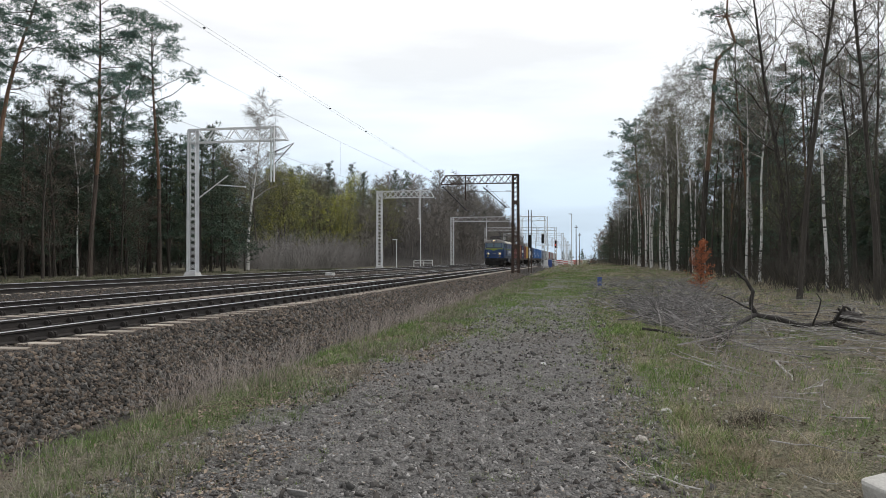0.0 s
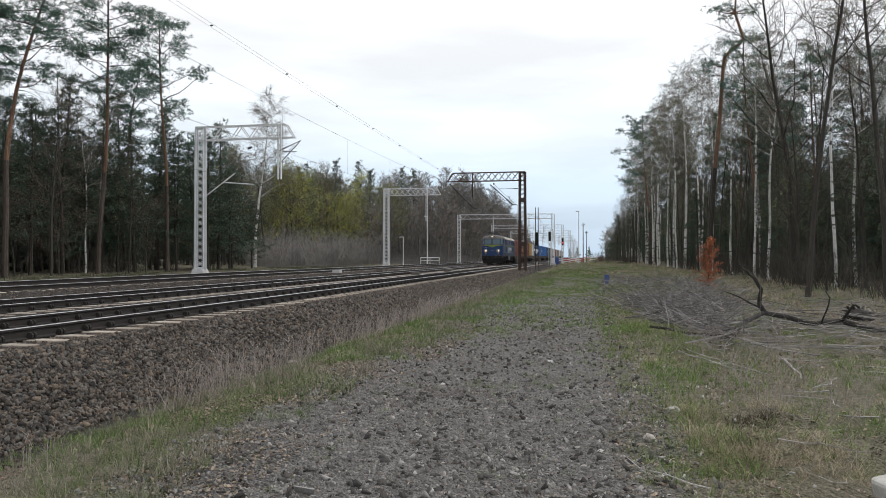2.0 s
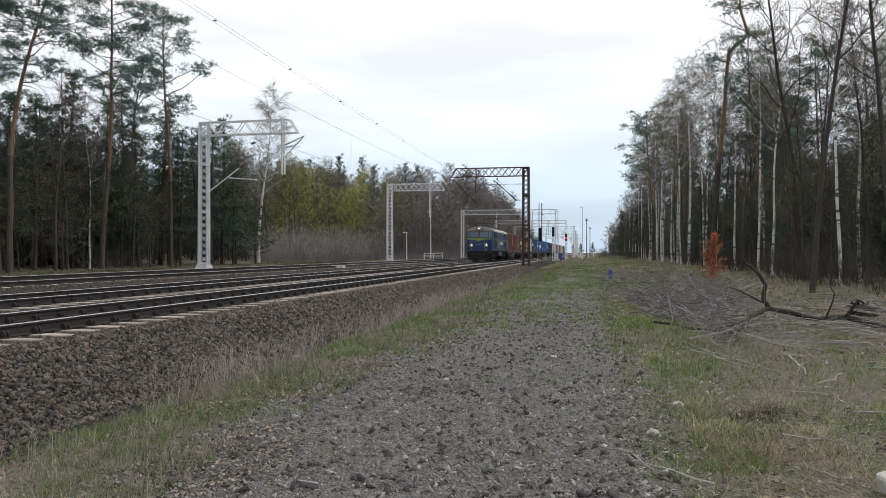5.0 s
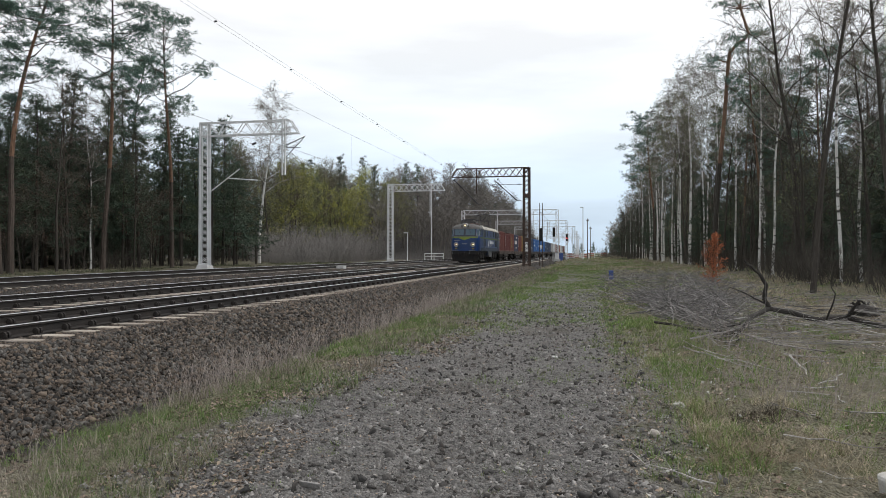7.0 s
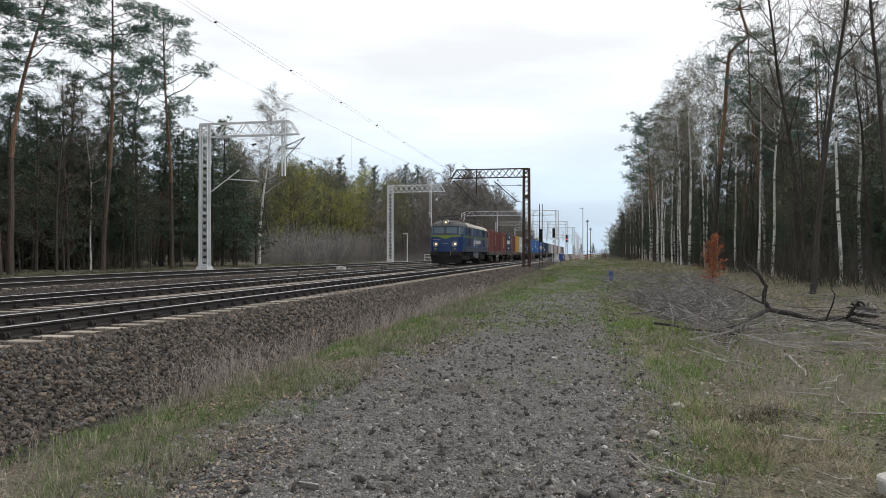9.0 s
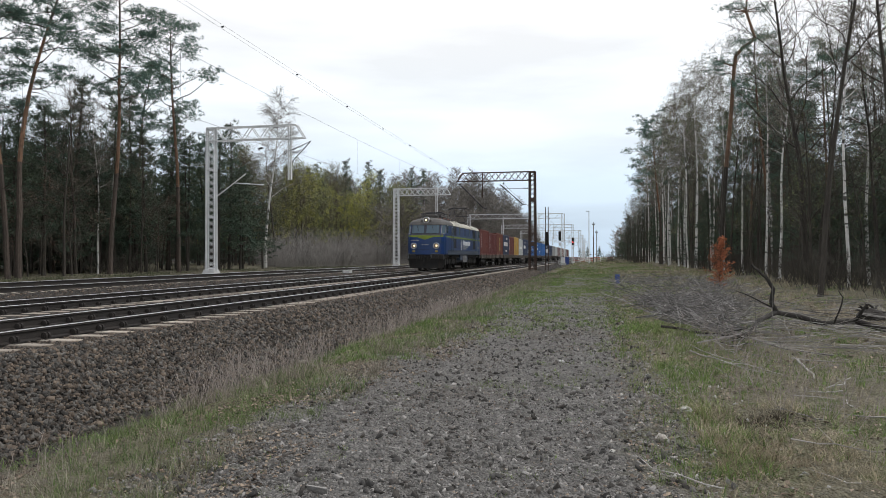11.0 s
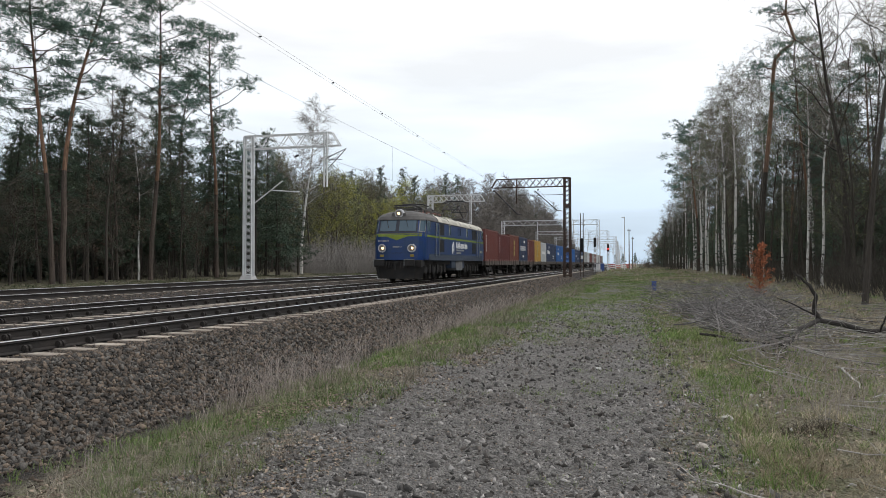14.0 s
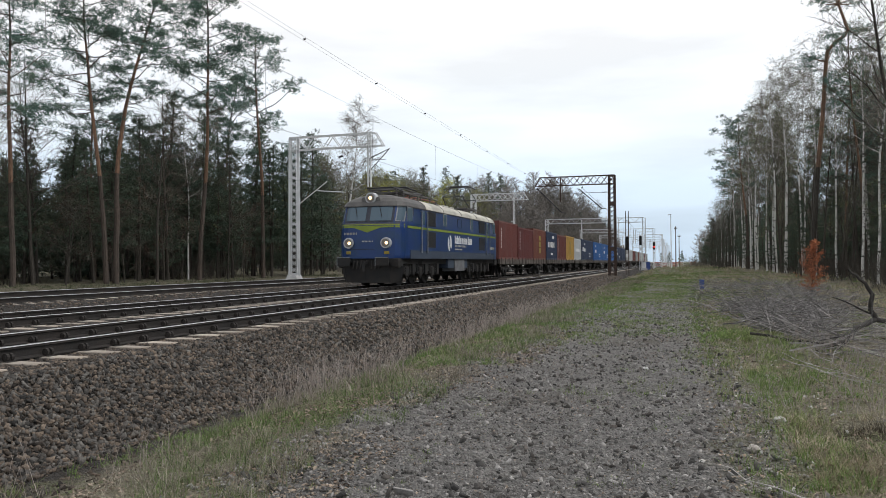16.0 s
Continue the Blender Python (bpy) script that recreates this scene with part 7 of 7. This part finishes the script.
brushwood("brush_pile", 600, 0.5, 4.4, 12.6, 26, "tangled pile of cut grey twigs", 0.24, 61, M_BRUSH, 0.22, (0.13, -0.99), lambda x, y: 1.15 + 0.055 * (26 - y) < x < 2.1 + 0.16 * (y - 12), 1.7)
brushwood("brush_pile_far", 620, 0.4, 6.0, 24, 46, "low spread of cut grey twigs", 0.40, 62, M_BRUSH, 0.35, (0.13, -0.99), None, 1.3)
brushwood("brush_pile_side", 150, 3.4, 9.5, 12.5, 26, "scattered cut twigs round the fallen limb", 0.12, 63, M_BRUSH, 0.5, (1, -0.25))
brushwood("pale_twigs", 70, 0.8, 5.0, 12.0, 24, "pale barkless twigs over the brushwood", 0.22, 65, M_STICK, 0.4, (0.2, -0.98), lambda x, y: x > 1.2 + 0.055 * (26 - y))
brushwood("pale_side_twigs", 60, 3.2, 9.5, 12.5, 24, "pale barkless twigs round the fallen limb", 0.10, 66, M_STICK, 0.4, (1, -0.2))
brushwood("small_sticks", 60, 0.9, 7.0, 5.5, 14, "small dead twigs scattered in the grass", 0.02, 64, M_STICK, 1.5, size=0.32)


def fallen_limb():
    t = thing("fallen_branch", (3.4, 15.6, -0.45), "dark crooked fallen branch lying over cut twigs", "branch")
    o = Vector((3.4, 15.6, -0.45))

    def limb(name, pts, r0, r1, label=""):
        sh = Shape()
        pts = [Vector(p) - o for p in pts]
        smooth_pts = []
        for a, b in zip(pts, pts[1:]):
            smooth_pts += [a, a.lerp(b, 0.5) + Vector((random.uniform(-0.015, 0.015), 0, random.uniform(-0.015, 0.015)))]
        smooth_pts.append(pts[-1])
        n = len(smooth_pts)
        sh.limb(smooth_pts, [r0 + (r1 - r0) * i / (n - 1) for i in range(n)], 8)
        return part(name, sh.mesh(name, M_LIMB), None, t, label)

    limb("main_stem", [(6.2, 15.2, -0.55), (5.79, 15.6, -0.50), (5.54, 16.0, -0.44), (5.05, 16.4, -0.30), (4.39, 16.2, -0.34), (3.89, 16.0, -0.19), (3.38, 15.6, -0.09),
                       (2.93, 14.9, -0.19), (2.67, 14.3, -0.35), (2.45, 13.9, -0.41), (2.12, 14.2, -0.41), (1.72, 14.6, -0.40), (1.2, 15.2, -0.36)], 0.068, 0.026)
    limb("upright_branch", [(3.40, 15.6, -0.10), (3.3, 15.6, 0.09), (3.32, 15.5, 0.37), (3.2, 15.5, 0.59), (3.03, 15.4, 0.74), (2.9, 15.4, 0.85)], 0.05, 0.018)
    limb("side_branch", [(3.30, 15.6, 0.02), (3.0, 15.8, 0.19), (2.71, 16.0, 0.31)], 0.02, 0.006)
    limb("side_branch", [(4.57, 16.1, -0.34), (4.52, 15.6, -0.05), (4.56, 15.5, 0.22), (4.48, 15.5, 0.35)], 0.02, 0.008)
    limb("side_branch", [(5.0, 16.4, -0.32), (5.1, 16.2, -0.1), (5.16, 16.1, 0.05)], 0.04, 0.02)
    limb("side_branch", [(2.5, 13.95, -0.41), (2.35, 13.3, -0.5), (2.4, 12.9, -0.55)], 0.04, 0.015)


fallen_limb()


def loose_stick(a, b, r, seed):
    rng2 = random.Random(seed)
    a, b = Vector(a), Vector(b)
    t = thing("stick", a, "pale barkless stick lying on the grass", "stick", "loose sticks")
    sh = Shape()
    q = [(b - a) * (k / 5) + Vector((rng2.gauss(0, 0.03), rng2.gauss(0, 0.03), 0.02 + abs(rng2.gauss(0, 0.02)))) for k in range(6)]
    r *= 0.75
    sh.limb(q, [r, r, r * 0.9, r * 0.8, r * 0.6, r * 0.3], 5)
    part("stem", sh.mesh("stem", M_STICK), None, t)
    sh = Shape()
    sh.twig(q[3], q[3] + Vector((0.25, 0.2, 0.1)), r * 0.5)
    sh.twig(q[2], q[2] + Vector((-0.1, 0.3, 0.12)), r * 0.5)
    part("twig", sh.mesh("twig", M_STICK), None, t)


for k, (a, b, r) in enumerate((((1.37, 12.3), (1.95, 9.5), 0.014), ((1.46, 13.1), (2.17, 9.4), 0.011), ((2.74, 11.6), (2.58, 9.5), 0.022), ((2.7, 11.5), (3.5, 11.3), 0.014),
                               ((2.9, 9.6), (2.3, 8.6), 0.012), ((0.25, 31), (1.7, 17.8), 0.02), ((4.4, 12.4), (5.4, 11.7), 0.014), ((3.9, 13.4), (5.6, 12.9), 0.015),
                               ((0.75, 4.9), (0.15, 5.9), 0.007), ((1.5, 6.3), (2.1, 6.0), 0.008))):
    loose_stick((*a, ground_z(*a) + 0.02), (*b, ground_z(*b) + 0.03), r, k)


def lump(name, x, y, r, squash, mat, label, category, seed, sink=0.3, cuts=2):
    rng2 = random.Random(seed)
    bm = bmesh.new()
    bmesh.ops.create_icosphere(bm, subdivisions=cuts, radius=r)
    for v in bm.verts:
        v.co *= 1 + 0.35 * noise.noise(v.co * (1.6 / r) + Vector((seed, 0, 0)))
        v.co.z *= squash
    ob = part(name, bm, mat, None, label, pose(x, y, ground_z(x, y) + r * squash * (1 - sink), 0, 0, rng2.uniform(0, 360)))
    return tagged(ob, label, category)


lump("boulder", 0.84, 7.69, 0.055, 0.6, M_SLAB, "pale rounded stone at the track edge", "stone", 1, -0.1, 3)
lump("boulder", 0.52, 6.7, 0.05, 0.8, M_CHIP, "grey stone at the track edge", "stone", 2)
lump("boulder", -0.55, 11.3, 0.05, 0.6, M_CONCRETE, "pale stone on the gravel track", "stone", 3)
lump("plastic_scrap", -5.35, 13.0, 0.09, 0.35, M_SLAB, "crumpled white plastic scrap in the weeds", "litter", 9, 0.2, 2)
lump("plastic_scrap", -5.1, 12.4, 0.045, 0.5, M_SLAB, "small crumpled white plastic scrap", "litter", 11, 0.2, 2)
slab = thing("concrete_block", pose(1.99, 5.1, ground_z(1.99, 5.1) + 0.05, 6, -9, 20), "pale broken concrete block in the grass", "concrete block")
bm = box(bmesh.new(), -0.18, 0.18, -0.15, 0.15, -0.12, 0.09, 0.02)
for v in bm.verts:
    v.co += Vector((noise.noise(v.co * 9), noise.noise(v.co * 9 + Vector((5, 0, 0))), noise.noise(v.co * 9 + Vector((9, 0, 0))))) * 0.03
part("block", bm, M_SLAB, slab)
plank = thing("slate_piece", pose(-1.86, 4.75, ground_z(-1.86, 4.75) + 0.02, 25, 4, -5), "thin grey slate piece stuck in the gravel", "slate")
part("plate", one_box(-0.075, 0.075, -0.006, 0.006, -0.03, 0.03, 0.003), M_PEBBLE, plank)


def root_plate():
    r = random.Random(4)
    t = thing("uprooted_stump", (6.3, 19.2, -0.4), "dark uprooted stump with earthy root plate", "stump")
    for k in range(14):
        sh = Shape()
        a = r.uniform(0, math.pi)
        q, _ = bent(r, Vector((r.uniform(-0.2, 0.2), r.uniform(-0.1, 0.1), 0.1)), Vector((math.cos(a), r.gauss(0, 0.3), 0.5 * math.sin(a))), r.uniform(0.2, 0.45), 4, 0.3)
        sh.limb(q, [0.05, 0.04, 0.03, 0.02, 0.008], 5)
        part("root", sh.mesh("root", M_LIMB), None, t)
    bm = bmesh.new()
    bmesh.ops.create_icosphere(bm, subdivisions=3, radius=0.32)
    for v in bm.verts:
        v.co *= 1 + 0.4 * noise.noise(v.co * 4)
        v.co.z *= 0.55
    part("earth_ball", bm, M_LIMB, t)


root_plate()


# ---- motion ----
START, SPEED = 111.0, 5.1


def motions():
    """The train rolls towards the viewer; its wheels turn as far as it goes."""
    for t, front in TRAIN:
        z = t.location.z
        walk(t, [(s, pose(-12.83, START + front - SPEED * s, z)) for s in (0, 4, 8, 12, 16)])
    for wheel, y, r in ROLLING:
        n = int(SPEED * 16 / r / radians(80)) + 1
        walk(wheel, [(16 * k / n, pose(0, y, r, math.degrees(SPEED * 16 * k / n / r), 0, 0)) for k in range(n + 1)])


motions()
